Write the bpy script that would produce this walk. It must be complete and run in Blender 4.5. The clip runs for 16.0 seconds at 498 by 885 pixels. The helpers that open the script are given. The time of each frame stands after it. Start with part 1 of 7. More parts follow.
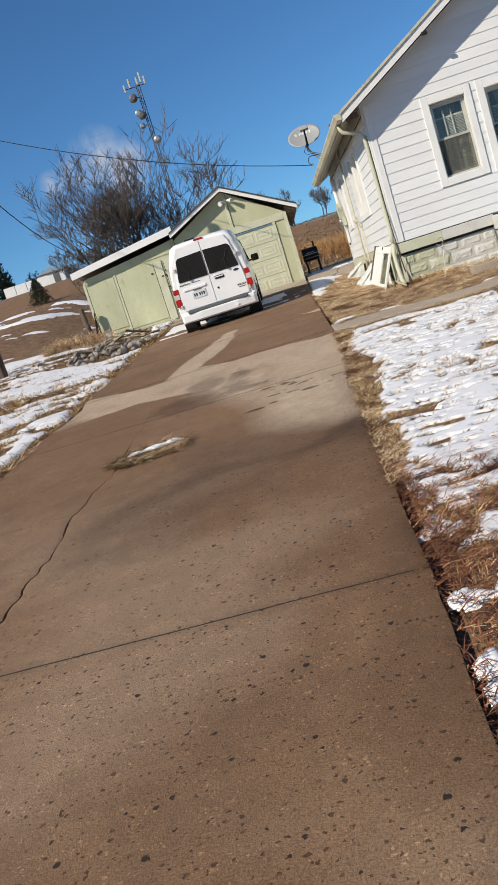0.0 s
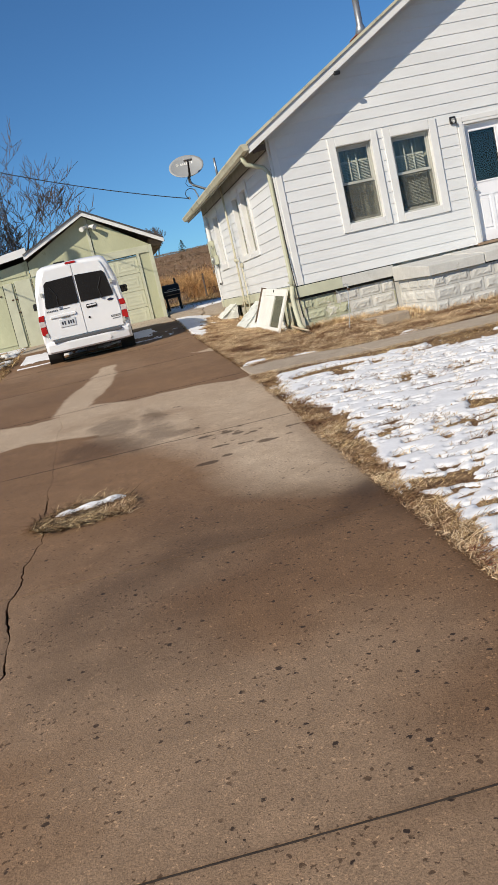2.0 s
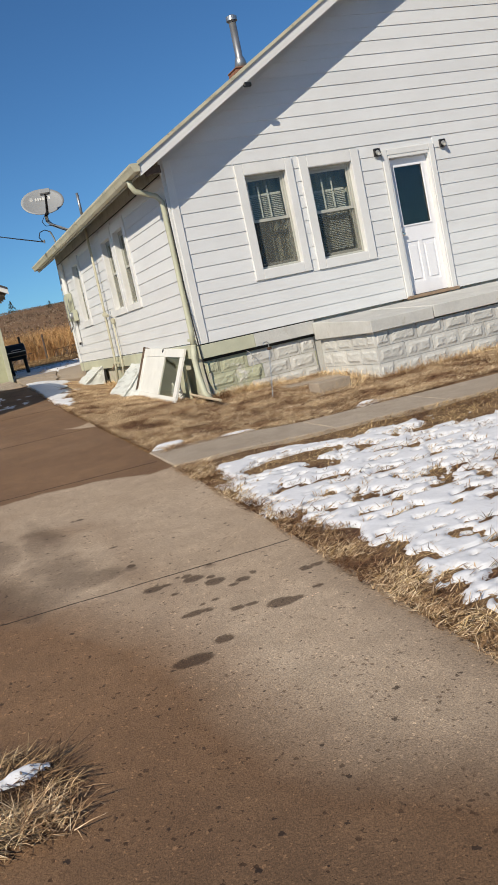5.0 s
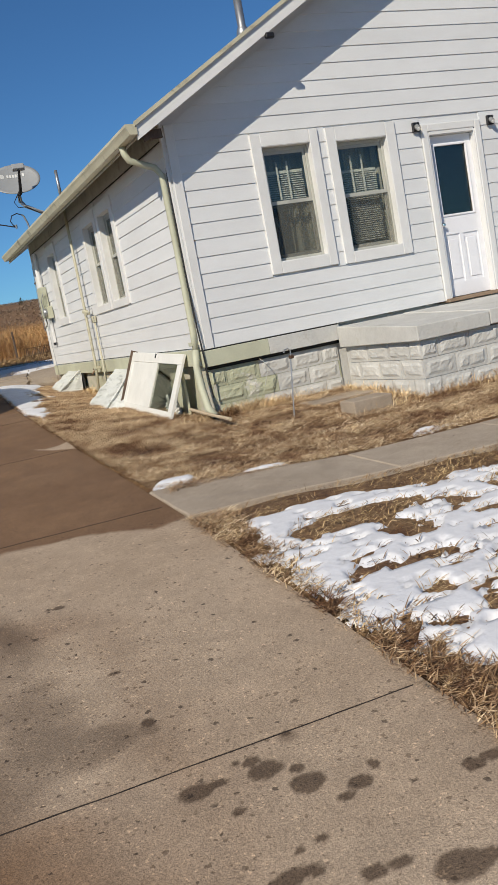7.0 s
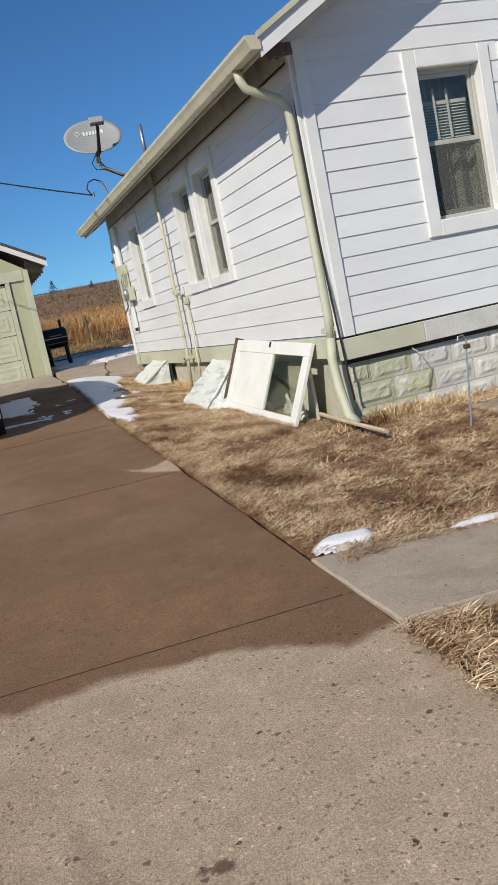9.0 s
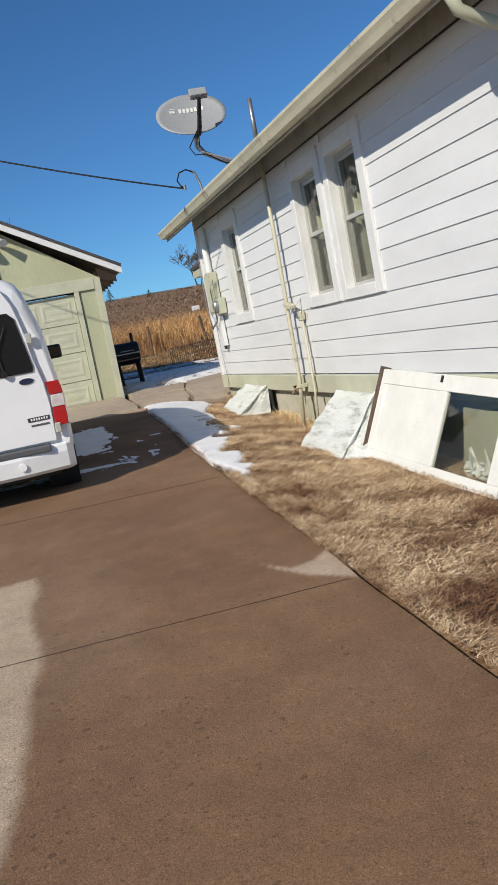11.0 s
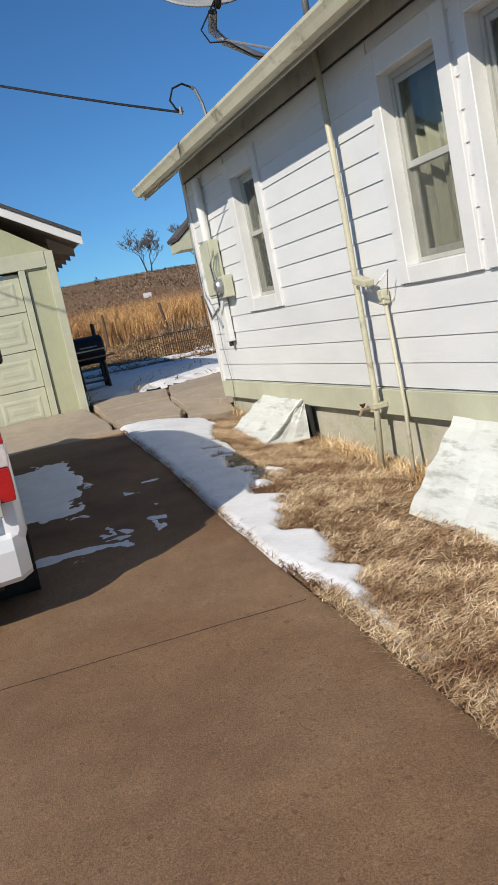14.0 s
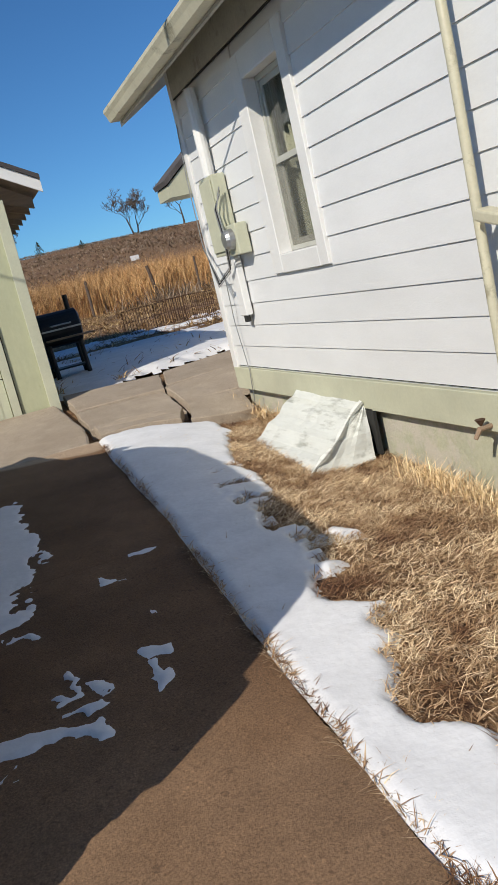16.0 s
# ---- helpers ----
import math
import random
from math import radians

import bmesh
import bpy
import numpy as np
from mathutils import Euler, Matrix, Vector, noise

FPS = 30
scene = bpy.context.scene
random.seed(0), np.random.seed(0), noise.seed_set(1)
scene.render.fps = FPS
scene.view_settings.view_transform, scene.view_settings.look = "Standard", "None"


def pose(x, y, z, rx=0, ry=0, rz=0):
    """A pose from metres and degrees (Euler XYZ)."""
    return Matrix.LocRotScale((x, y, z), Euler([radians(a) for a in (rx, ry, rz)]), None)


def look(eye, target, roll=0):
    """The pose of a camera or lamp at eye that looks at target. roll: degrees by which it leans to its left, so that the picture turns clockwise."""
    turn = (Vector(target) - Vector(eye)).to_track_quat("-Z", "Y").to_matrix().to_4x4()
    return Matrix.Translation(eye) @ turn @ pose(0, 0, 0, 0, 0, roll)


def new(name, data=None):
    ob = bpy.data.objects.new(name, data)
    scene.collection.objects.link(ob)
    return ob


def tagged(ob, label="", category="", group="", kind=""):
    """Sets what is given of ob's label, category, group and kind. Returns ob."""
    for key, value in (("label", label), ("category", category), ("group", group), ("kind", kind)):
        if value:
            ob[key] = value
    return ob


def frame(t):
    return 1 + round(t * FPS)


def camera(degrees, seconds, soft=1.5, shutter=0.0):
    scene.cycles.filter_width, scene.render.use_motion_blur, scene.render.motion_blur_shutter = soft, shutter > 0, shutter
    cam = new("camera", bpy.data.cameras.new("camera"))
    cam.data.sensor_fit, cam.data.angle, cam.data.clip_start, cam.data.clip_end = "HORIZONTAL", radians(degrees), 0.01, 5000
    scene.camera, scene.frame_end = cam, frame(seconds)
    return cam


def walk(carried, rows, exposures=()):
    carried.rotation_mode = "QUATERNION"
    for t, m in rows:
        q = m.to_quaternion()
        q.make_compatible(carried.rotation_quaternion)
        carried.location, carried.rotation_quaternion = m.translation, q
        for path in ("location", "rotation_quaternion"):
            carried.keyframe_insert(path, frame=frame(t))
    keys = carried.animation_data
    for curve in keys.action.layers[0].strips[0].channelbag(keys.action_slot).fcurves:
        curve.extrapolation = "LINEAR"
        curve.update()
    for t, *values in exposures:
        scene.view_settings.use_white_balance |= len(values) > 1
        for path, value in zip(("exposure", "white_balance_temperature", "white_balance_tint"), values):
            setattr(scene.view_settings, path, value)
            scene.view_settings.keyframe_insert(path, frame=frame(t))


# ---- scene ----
cam = camera(33.2, 16.0)
PATH = [
    (0, (0.006, 0.126, 1.472), (-0.168, 2.092, 1.148), -17.7),
    (0.5, (-0.335, 0.386, 1.51), (-0.408, 2.343, 1.103), -17.1),
    (1, (-0.704, 0.644, 1.593), (-0.709, 2.605, 1.201), -15.3),
    (1.5, (-0.821, 1.103, 1.621), (-0.653, 3.062, 1.256), -13.6),
    (2, (-1.08, 1.46, 1.696), (-0.803, 3.409, 1.348), -12.9),
    (2.5, (-1.324, 1.775, 1.679), (-0.971, 3.717, 1.356), -14.1),
    (3, (-1.346, 2.324, 1.732), (-0.941, 4.26, 1.43), -16.1),
    (3.5, (-1.491, 2.844, 1.73), (-1.06, 4.774, 1.436), -15.1),
    (4, (-1.46, 3.327, 1.738), (-0.955, 5.238, 1.437), -14.6),
    (4.2, (-1.412, 3.595, 1.766), (-0.851, 5.492, 1.475), -14.2),
    (6.3, (-1.112, 5.876, 1.827), (-0.366, 7.708, 1.534), -11.0),
    (6.5, (-1.059, 6.027, 1.846), (-0.314, 7.859, 1.547), -10.8),
    (7, (-0.979, 6.558, 1.862), (-0.223, 8.386, 1.568), -10.7),
    (7.5, (-0.902, 7.126, 1.92), (-0.162, 8.962, 1.636), -10.8),
    (8, (-0.779, 7.641, 1.98), (-0.073, 9.491, 1.698), -11.0),
    (8.5, (-0.827, 8.139, 2.002), (-0.175, 10.007, 1.709), -11.3),
    (9, (-0.765, 8.716, 1.979), (-0.167, 10.599, 1.67), -11.7),
    (9.5, (-0.81, 9.268, 2.052), (-0.263, 11.163, 1.718), -12.4),
    (9.7, (-0.851, 9.476, 2.088), (-0.304, 11.37, 1.754), -12.2),
    (11.8, (-0.793, 11.898, 2.235), (-0.332, 13.831, 2.011), -10.5),
    (12, (-0.814, 12.121, 2.239), (-0.356, 14.055, 2.016), -10.5),
    (12.5, (-0.765, 12.705, 2.238), (-0.279, 14.632, 2.007), -10.9),
    (13, (-0.717, 13.241, 2.287), (-0.205, 15.157, 2.03), -11.3),
    (13.5, (-0.726, 13.789, 2.342), (-0.191, 15.695, 2.055), -10.8),
    (14, (-0.572, 14.302, 2.365), (0.029, 16.184, 2.05), -11.6),
    (14.5, (-0.51, 14.937, 2.352), (0.066, 16.82, 2.006), -11.5),
    (15, (-0.273, 15.524, 2.37), (0.47, 17.339, 1.975), -12.5),
    (15.5, (-0.187, 16.08, 2.381), (0.449, 17.932, 1.973), -11.4),
    (16, (0.003, 16.622, 2.421), (0.591, 18.489, 2.014), -13.6),
]
EXPOSURES = [(0, 0.10, 6950, 10), (2, 0.06, 7000, 10), (4, 0.02, 7000, 10), (6.5, -0.18, 6900, 10), (8, -0.15, 6750, 10), (9.5, -0.06, 6550, 10), (12, -0.06, 6600, 10), (13.5, 0.0, 6600, 10), (15, -0.10, 6550, 10), (16, -0.10, 6550, 10)]
walk(cam, [(t, look(eye, target, roll)) for t, eye, target, roll in PATH], EXPOSURES)

# ---- sky and sun ----
SUN_DIR = Vector((1.12, 0.91, -1.0)).normalized()
world = bpy.data.worlds.new("world")
scene.world = world
world.use_nodes = True
wn = world.node_tree.nodes
wl = world.node_tree.links
sky = wn.new("ShaderNodeTexSky")
sky.sky_type = "NISHITA"
sky.sun_disc = False
sky.sun_elevation = math.asin(-SUN_DIR.z)
sky.sun_rotation = math.atan2(-SUN_DIR.x, -SUN_DIR.y)
sky.altitude = 1500
sky.air_density = 1.0
sky.dust_density = 0.3
sky.ozone_density = 2.0
wn["Background"].inputs["Strength"].default_value = 0.078
tex = wn.new("ShaderNodeTexCoord")
cn = wn.new("ShaderNodeTexNoise")
cn.inputs["Scale"].default_value, cn.inputs["Detail"].default_value, cn.inputs["Roughness"].default_value = 22, 7, 0.62
wl.new(tex.outputs["Generated"], cn.inputs["Vector"])
cloud = None
for way, size in (((-0.150, 0.967, 0.200), 0.036), ((-0.175, 0.962, 0.190), 0.026), ((-0.206, 0.961, 0.185), 0.018), ((-0.128, 0.975, 0.182), 0.034)):
    dv = wn.new("ShaderNodeVectorMath")
    dv.operation = "DISTANCE"
    dv.inputs[1].default_value = Vector(way).normalized()
    wl.new(tex.outputs["Generated"], dv.inputs[0])
    mr = wn.new("ShaderNodeMapRange")
    mr.inputs["From Min"].default_value, mr.inputs["From Max"].default_value = size, size * 0.15
    wl.new(dv.outputs["Value"], mr.inputs["Value"])
    if cloud is None:
        cloud = mr.outputs[0]
    else:
        mx = wn.new("ShaderNodeMath")
        mx.operation = "MAXIMUM"
        wl.new(cloud, mx.inputs[0])
        wl.new(mr.outputs[0], mx.inputs[1])
        cloud = mx.outputs[0]
cm = wn.new("ShaderNodeMath")
cm.operation, cm.use_clamp = "MULTIPLY", True
cr = wn.new("ShaderNodeMapRange")
cr.inputs["From Min"].default_value, cr.inputs["From Max"].default_value = 0.36, 0.66
wl.new(cn.outputs["Fac"], cr.inputs["Value"])
wl.new(cr.outputs[0], cm.inputs[0])
wl.new(cloud, cm.inputs[1])
tint = wn.new("ShaderNodeMix")
tint.data_type, tint.blend_type = "RGBA", "MULTIPLY"
tint.inputs[0].default_value = 1.0
tint.inputs[7].default_value = (0.50, 0.96, 1.36, 1)
wl.new(sky.outputs["Color"], tint.inputs[6])
cmix = wn.new("ShaderNodeMix")
cmix.data_type = "RGBA"
wl.new(cm.outputs[0], cmix.inputs[0])
wl.new(tint.outputs[2], cmix.inputs[6])
cmix.inputs[7].default_value = (7.0, 7.3, 8.0, 1)
wl.new(cmix.outputs[2], wn["Background"].inputs["Color"])
sun = new("sun", bpy.data.lights.new("sun", "SUN"))
sun.data.energy, sun.data.angle, sun.data.color = 4.9, radians(0.5), (1.0, 0.93, 0.82)
sun.matrix_world = look((0, 0, 30), Vector((0, 0, 30)) + SUN_DIR)
scene.view_settings.exposure = 0.0


# ---- materials ----
def shader(name, rough=0.8, metal=0.0, coat=0.0):
    m = bpy.data.materials.new(name)
    m.use_nodes = True
    nt = m.node_tree
    b = nt.nodes["Principled BSDF"]
    b.inputs["Roughness"].default_value = rough
    b.inputs["Metallic"].default_value = metal
    b.inputs["Coat Weight"].default_value = coat
    return m, nt, b


def noise_node(nt, coord, scale, detail=4.0, rough=0.55, stretch=None):
    n = nt.nodes.new("ShaderNodeTexNoise")
    n.inputs["Scale"].default_value = scale
    n.inputs["Detail"].default_value = detail
    n.inputs["Roughness"].default_value = rough
    if stretch:
        mp = nt.nodes.new("ShaderNodeMapping")
        mp.inputs["Scale"].default_value = stretch
        nt.links.new(coord, mp.inputs["Vector"])
        coord = mp.outputs["Vector"]
    nt.links.new(coord, n.inputs["Vector"])
    return n.outputs["Fac"]


def ramp(nt, fac, stops):
    r = nt.nodes.new("ShaderNodeValToRGB")
    e = r.color_ramp.elements
    while len(e) < len(stops):
        e.new(0.5)
    for el, (p, c) in zip(e, stops):
        el.position, el.color = p, (*c, 1)
    nt.links.new(fac, r.inputs["Fac"])
    return r.outputs["Color"]


def mixc(nt, fac, a, b, mode="MIX"):
    n = nt.nodes.new("ShaderNodeMix")
    n.data_type, n.blend_type = "RGBA", mode
    for sock, v in ((n.inputs[0], fac), (n.inputs[6], a), (n.inputs[7], b)):
        if isinstance(v, (int, float)):
            sock.default_value = v
        elif isinstance(v, tuple):
            sock.default_value = (*v, 1)
        else:
            nt.links.new(v, sock)
    return n.outputs[2]


def bumped(nt, b, height, strength=0.3, distance=0.01):
    n = nt.nodes.new("ShaderNodeBump")
    n.inputs["Strength"].default_value = strength
    n.inputs["Distance"].default_value = distance
    nt.links.new(height, n.inputs["Height"])
    nt.links.new(n.outputs["Normal"], b.inputs["Normal"])


def rgb3(c, k):
    return tuple(min(1.0, v * k) for v in c)


def surface(name, colour, vary=0.25, scale=3.0, fine=60.0, rough=0.8, metal=0.0, coat=0.0, bump=0.3, depth=0.004, stain=None, stain_at=0.62, stretch=None, per_piece=0.0):
    """Colour varied at two scales, with an optional stain colour where a broad noise is high."""
    m, nt, b = shader(name, rough, metal, coat)
    pos = nt.nodes.new("ShaderNodeNewGeometry").outputs["Position"]
    broad = noise_node(nt, pos, scale, 5.0, 0.6, stretch)
    grain = noise_node(nt, pos, fine, 3.0, 0.6, stretch)
    col = ramp(nt, broad, [(0.3, rgb3(colour, 1 - vary)), (0.7, rgb3(colour, 1 + vary * 0.6))])
    g = ramp(nt, grain, [(0.3, (1 - vary * 0.6,) * 3), (0.7, (1.0,) * 3)])
    col = mixc(nt, 1.0, col, g, "MULTIPLY")
    if stain:
        s = noise_node(nt, pos, scale * 2.3, 8.0, 0.7, stretch)
        f = ramp(nt, s, [(stain_at - 0.04, (0, 0, 0)), (stain_at + 0.08, (1, 1, 1))])
        col = mixc(nt, f, col, stain)
    if per_piece:
        o = nt.nodes.new("ShaderNodeObjectInfo").outputs["Random"]
        v = ramp(nt, o, [(0.0, (1 - per_piece,) * 3), (1.0, (1.0,) * 3)])
        col = mixc(nt, 1.0, col, v, "MULTIPLY")
    nt.links.new(col, b.inputs["Base Color"])
    if bump:
        bumped(nt, b, grain, bump, depth)
    return m


WHITE_PAINT = surface("white_siding_paint", (0.70, 0.71, 0.705), 0.06, 1.3, 45, 0.55, bump=0.25, depth=0.003, stretch=(1, 1, 3), per_piece=0.05)
WHITE_TRIM = surface("white_trim_paint", (0.71, 0.71, 0.69), 0.07, 2.5, 80, 0.5, bump=0.2, depth=0.002)
GREEN_PAINT = surface("pale_green_paint", (0.48, 0.49, 0.32), 0.14, 1.6, 30, 0.7, bump=0.3, stain=(0.30, 0.30, 0.18), stain_at=0.63, stretch=(1, 1, 0.5), per_piece=0.08)
GREEN_TRIM = surface("faded_green_trim", (0.50, 0.505, 0.375), 0.12, 3.0, 60, 0.6, bump=0.2)
FOUNDATION = surface("green_painted_block", (0.46, 0.47, 0.33), 0.18, 2.0, 40, 0.85, bump=0.6, depth=0.008, stain=(0.62, 0.60, 0.55), stain_at=0.58, per_piece=0.1)
BLOCK_WHITE = surface("whitewashed_block", (0.58, 0.575, 0.54), 0.15, 2.5, 35, 0.9, bump=0.6, depth=0.008, stain=(0.42, 0.40, 0.34), stain_at=0.64, per_piece=0.1)
CREAM = surface("cream_gutter", (0.55, 0.52, 0.38), 0.16, 2.0, 50, 0.5, bump=0.15, stain=(0.24, 0.22, 0.15), stain_at=0.60)
SOFFIT = surface("grimy_soffit_paint", (0.40, 0.39, 0.33), 0.25, 1.5, 40, 0.8, bump=0.3, stain=(0.22, 0.21, 0.17), stain_at=0.60)
SHINGLE = surface("asphalt_shingle", (0.11, 0.10, 0.10), 0.3, 4, 120, 0.95, bump=0.6, per_piece=0.3)
DARK = surface("dark_gap", (0.02, 0.02, 0.018), 0.2, 5, 50, 0.9, bump=0)
# dark colour stands in for the unlit rooms behind the windows
ROOM = surface("painted_room_dimness", (0.10, 0.10, 0.09), 0.2, 2, 30, 0.9, bump=0)
BARE_WOOD = surface("bare_weathered_wood", (0.30, 0.21, 0.14), 0.3, 3, 70, 0.85, bump=0.4, stretch=(1, 1, 6))
POST_WOOD = surface("weathered_post", (0.13, 0.09, 0.065), 0.35, 6, 60, 0.9, bump=0.6, depth=0.01, stretch=(3, 3, 0.4))
GREY_METAL = surface("grey_galvanised", (0.42, 0.43, 0.43), 0.15, 5, 60, 0.4, metal=0.8, bump=0.1)
DISH_GREY = surface("dish_grey", (0.30, 0.31, 0.31), 0.06, 3, 60, 0.5, bump=0.05)
BLACK_METAL = surface("black_metal", (0.02, 0.02, 0.022), 0.3, 6, 60, 0.5, metal=0.3, bump=0.15)
RUST = surface("rusty_wire", (0.11, 0.06, 0.035), 0.4, 12, 80, 0.85, metal=0.3, bump=0.3)
CABLE = surface("black_cable", (0.012, 0.012, 0.013), 0.2, 8, 90, 0.6, bump=0)
RUBBER = surface("tyre_rubber", (0.018, 0.018, 0.018), 0.25, 8, 90, 0.85, bump=0.2)
PLASTIC_GREY = surface("grey_plastic", (0.09, 0.09, 0.095), 0.12, 5, 150, 0.6, bump=0.15, depth=0.001)
BRICK_RED = surface("weathered_flue_brick", (0.34, 0.15, 0.09), 0.3, 6, 60, 0.9, bump=0.5, per_piece=0.2)


def paint_white():
    m, nt, b = shader("van_white_paint", 0.32, 0.0, 0.6)
    pos = nt.nodes.new("ShaderNodeNewGeometry").outputs["Position"]
    n = noise_node(nt, pos, 1.7, 4)
    c = ramp(nt, n, [(0.3, (0.74, 0.75, 0.76)), (0.7, (0.80, 0.80, 0.80))])
    nt.links.new(c, b.inputs["Base Color"])
    b.inputs["Coat Roughness"].default_value = 0.08
    return m


VAN_WHITE = paint_white()


def tinted_glass(name, colour, rough=0.03):
    m, nt, b = shader(name, rough)
    pos = nt.nodes.new("ShaderNodeNewGeometry").outputs["Position"]
    c = ramp(nt, noise_node(nt, pos, 2.5, 3), [(0.3, rgb3(colour, 0.8)), (0.7, colour)])
    nt.links.new(c, b.inputs["Base Color"])
    return m


SNOW = surface("old_crusted_snow", (0.74, 0.745, 0.76), 0.10, 5, 30, 0.65, bump=0.35, depth=0.008, stain=(0.55, 0.53, 0.50), stain_at=0.70)
TAIL_RED = surface("red_lamp_lens", (0.42, 0.012, 0.014), 0.2, 9, 60, 0.15, coat=0.5, bump=0.1)
LAMP_CLEAR = surface("clear_lamp_lens", (0.62, 0.55, 0.53), 0.2, 20, 120, 0.15, coat=0.5, bump=0.3)
CHROME = surface("worn_chrome", (0.6, 0.6, 0.6), 0.1, 8, 80, 0.18, metal=1.0, bump=0.05)
PLATE = surface("plate_white", (0.62, 0.64, 0.66), 0.1, 8, 60, 0.5, bump=0)
INK = surface("dark_lettering", (0.03, 0.035, 0.05), 0.1, 8, 60, 0.5, bump=0)
BADGE_BLUE = surface("badge_blue", (0.02, 0.03, 0.07), 0.1, 8, 60, 0.2, bump=0)
CURTAIN = surface("yellowed_curtain", (0.52, 0.51, 0.42), 0.12, 3, 80, 0.9, bump=0.2, stretch=(6, 6, 0.4))
SHEER = surface("grey_sheer_curtain", (0.38, 0.38, 0.33), 0.12, 3, 80, 0.9, bump=0.2, stretch=(6, 6, 0.4))
BLIND = surface("white_blind_slat", (0.70, 0.70, 0.66), 0.1, 3, 40, 0.6, bump=0)
SASH = surface("grey_white_sash", (0.44, 0.44, 0.39), 0.12, 4, 70, 0.5, bump=0.1)
DOOR_WHITE = surface("white_steel_door", (0.80, 0.80, 0.82), 0.04, 2, 50, 0.4, bump=0.05)
HATCH = surface("whitewashed_tin", (0.66, 0.68, 0.64), 0.12, 3, 30, 0.6, bump=0.4, depth=0.006, stain=(0.36, 0.37, 0.33), stain_at=0.57, stretch=(1, 0.35, 2))
CANVAS = surface("old_storm_door_paint", (0.74, 0.735, 0.68), 0.08, 4, 50, 0.6, bump=0.2, stain=(0.62, 0.58, 0.45), stain_at=0.66)
STONE = surface("rubble_stone", (0.38, 0.34, 0.30), 0.35, 4, 30, 0.9, bump=0.6, per_piece=0.45)
WOOD_PALE = surface("split_pale_wood", (0.42, 0.31, 0.19), 0.3, 4, 50, 0.85, bump=0.4, per_piece=0.5)
STICK_WOOD = surface("bare_pale_stick", (0.52, 0.42, 0.29), 0.2, 4, 50, 0.85, bump=0.3)
BARK = surface("winter_bark", (0.085, 0.07, 0.06), 0.3, 3, 25, 0.95, bump=0.4)
TWIG = surface("thin_twigs", (0.105, 0.085, 0.072), 0.3, 1.5, 25, 0.95, bump=0)
EVERGREEN = surface("juniper_green", (0.035, 0.045, 0.022), 0.4, 2, 20, 0.95, bump=0)


VAN_GLASS = tinted_glass("tinted_van_glass", (0.012, 0.014, 0.016))


def clear_glass(name, tint=(0.9, 0.93, 0.92)):
    m, nt, b = shader(name, 0.02)
    out = nt.nodes["Material Output"]
    tr = nt.nodes.new("ShaderNodeBsdfTransparent")
    tr.inputs["Color"].default_value = (*tint, 1)
    gl = nt.nodes.new("ShaderNodeBsdfGlossy")
    gl.inputs["Roughness"].default_value = 0.03
    lw = nt.nodes.new("ShaderNodeLayerWeight")
    lw.inputs["Blend"].default_value = 0.5
    pw = nt.nodes.new("ShaderNodeMath")
    pw.operation = "POWER"
    pw.inputs[1].default_value = 4.0
    nt.links.new(lw.outputs["Facing"], pw.inputs[0])
    fr = nt.nodes.new("ShaderNodeMapRange")
    fr.inputs["To Min"].default_value, fr.inputs["To Max"].default_value = 0.06, 0.75
    nt.links.new(pw.outputs[0], fr.inputs["Value"])
    mx = nt.nodes.new("ShaderNodeMixShader")
    nt.links.new(fr.outputs[0], mx.inputs[0])
    nt.links.new(tr.outputs[0], mx.inputs[1])
    nt.links.new(gl.outputs[0], mx.inputs[2])
    nt.links.new(mx.outputs[0], out.inputs["Surface"])
    return m


GLASS = clear_glass("window_glass", (0.80, 0.82, 0.78))


def screen_mesh(name, cover):
    """Fine woven screen: so much of the view behind it is hidden by grey wires."""
    m, nt, b = shader(name, 0.7)
    b.inputs["Base Color"].default_value = (0.075, 0.080, 0.072, 1)
    tr = nt.nodes.new("ShaderNodeBsdfTransparent")
    mx = nt.nodes.new("ShaderNodeMixShader")
    mx.inputs[0].default_value = cover
    nt.links.new(tr.outputs[0], mx.inputs[1])
    nt.links.new(b.outputs[0], mx.inputs[2])
    nt.links.new(mx.outputs[0], nt.nodes["Material Output"].inputs["Surface"])
    return m


SCREEN = screen_mesh("dark_insect_screen", 0.50)
THIN_SCREEN = screen_mesh("thin_insect_screen", 0.30)


# ---- mesh helpers ----
ORIGIN = {}


def thing(name, at, label="", category="", group="", kind=""):
    e = new(name)
    e.location = at
    e.empty_display_size = 0.1
    ORIGIN[e.name] = Vector(at)
    return tagged(e, label, category, group, kind)


def mesh_object(name, bm, material, origin, smooth=False):
    bmesh.ops.translate(bm, verts=bm.verts, vec=-Vector(origin))
    me = bpy.data.meshes.new(name)
    bm.to_mesh(me)
    bm.free()
    for m in (material if isinstance(material, (list, tuple)) else (material,)):
        me.materials.append(m)
    if smooth:
        me.polygons.foreach_set("use_smooth", [True] * len(me.polygons))
    ob = new(name, me)
    ob.location = origin
    ORIGIN[ob.name] = Vector(origin)
    return ob


def part(name, bm, material, parent, label="", smooth=False):
    """One mesh, given in world coordinates, under a thing or a part."""
    o = ORIGIN[parent.name]
    ob = mesh_object(name, bm, material, o, smooth)
    ob.location = (0, 0, 0)
    ob.parent = parent
    return tagged(ob, label)


def solo(name, bm, material, at, label="", category="", group="", kind="", smooth=False):
    return tagged(mesh_object(name, bm, material, at, smooth), label, category, group, kind)


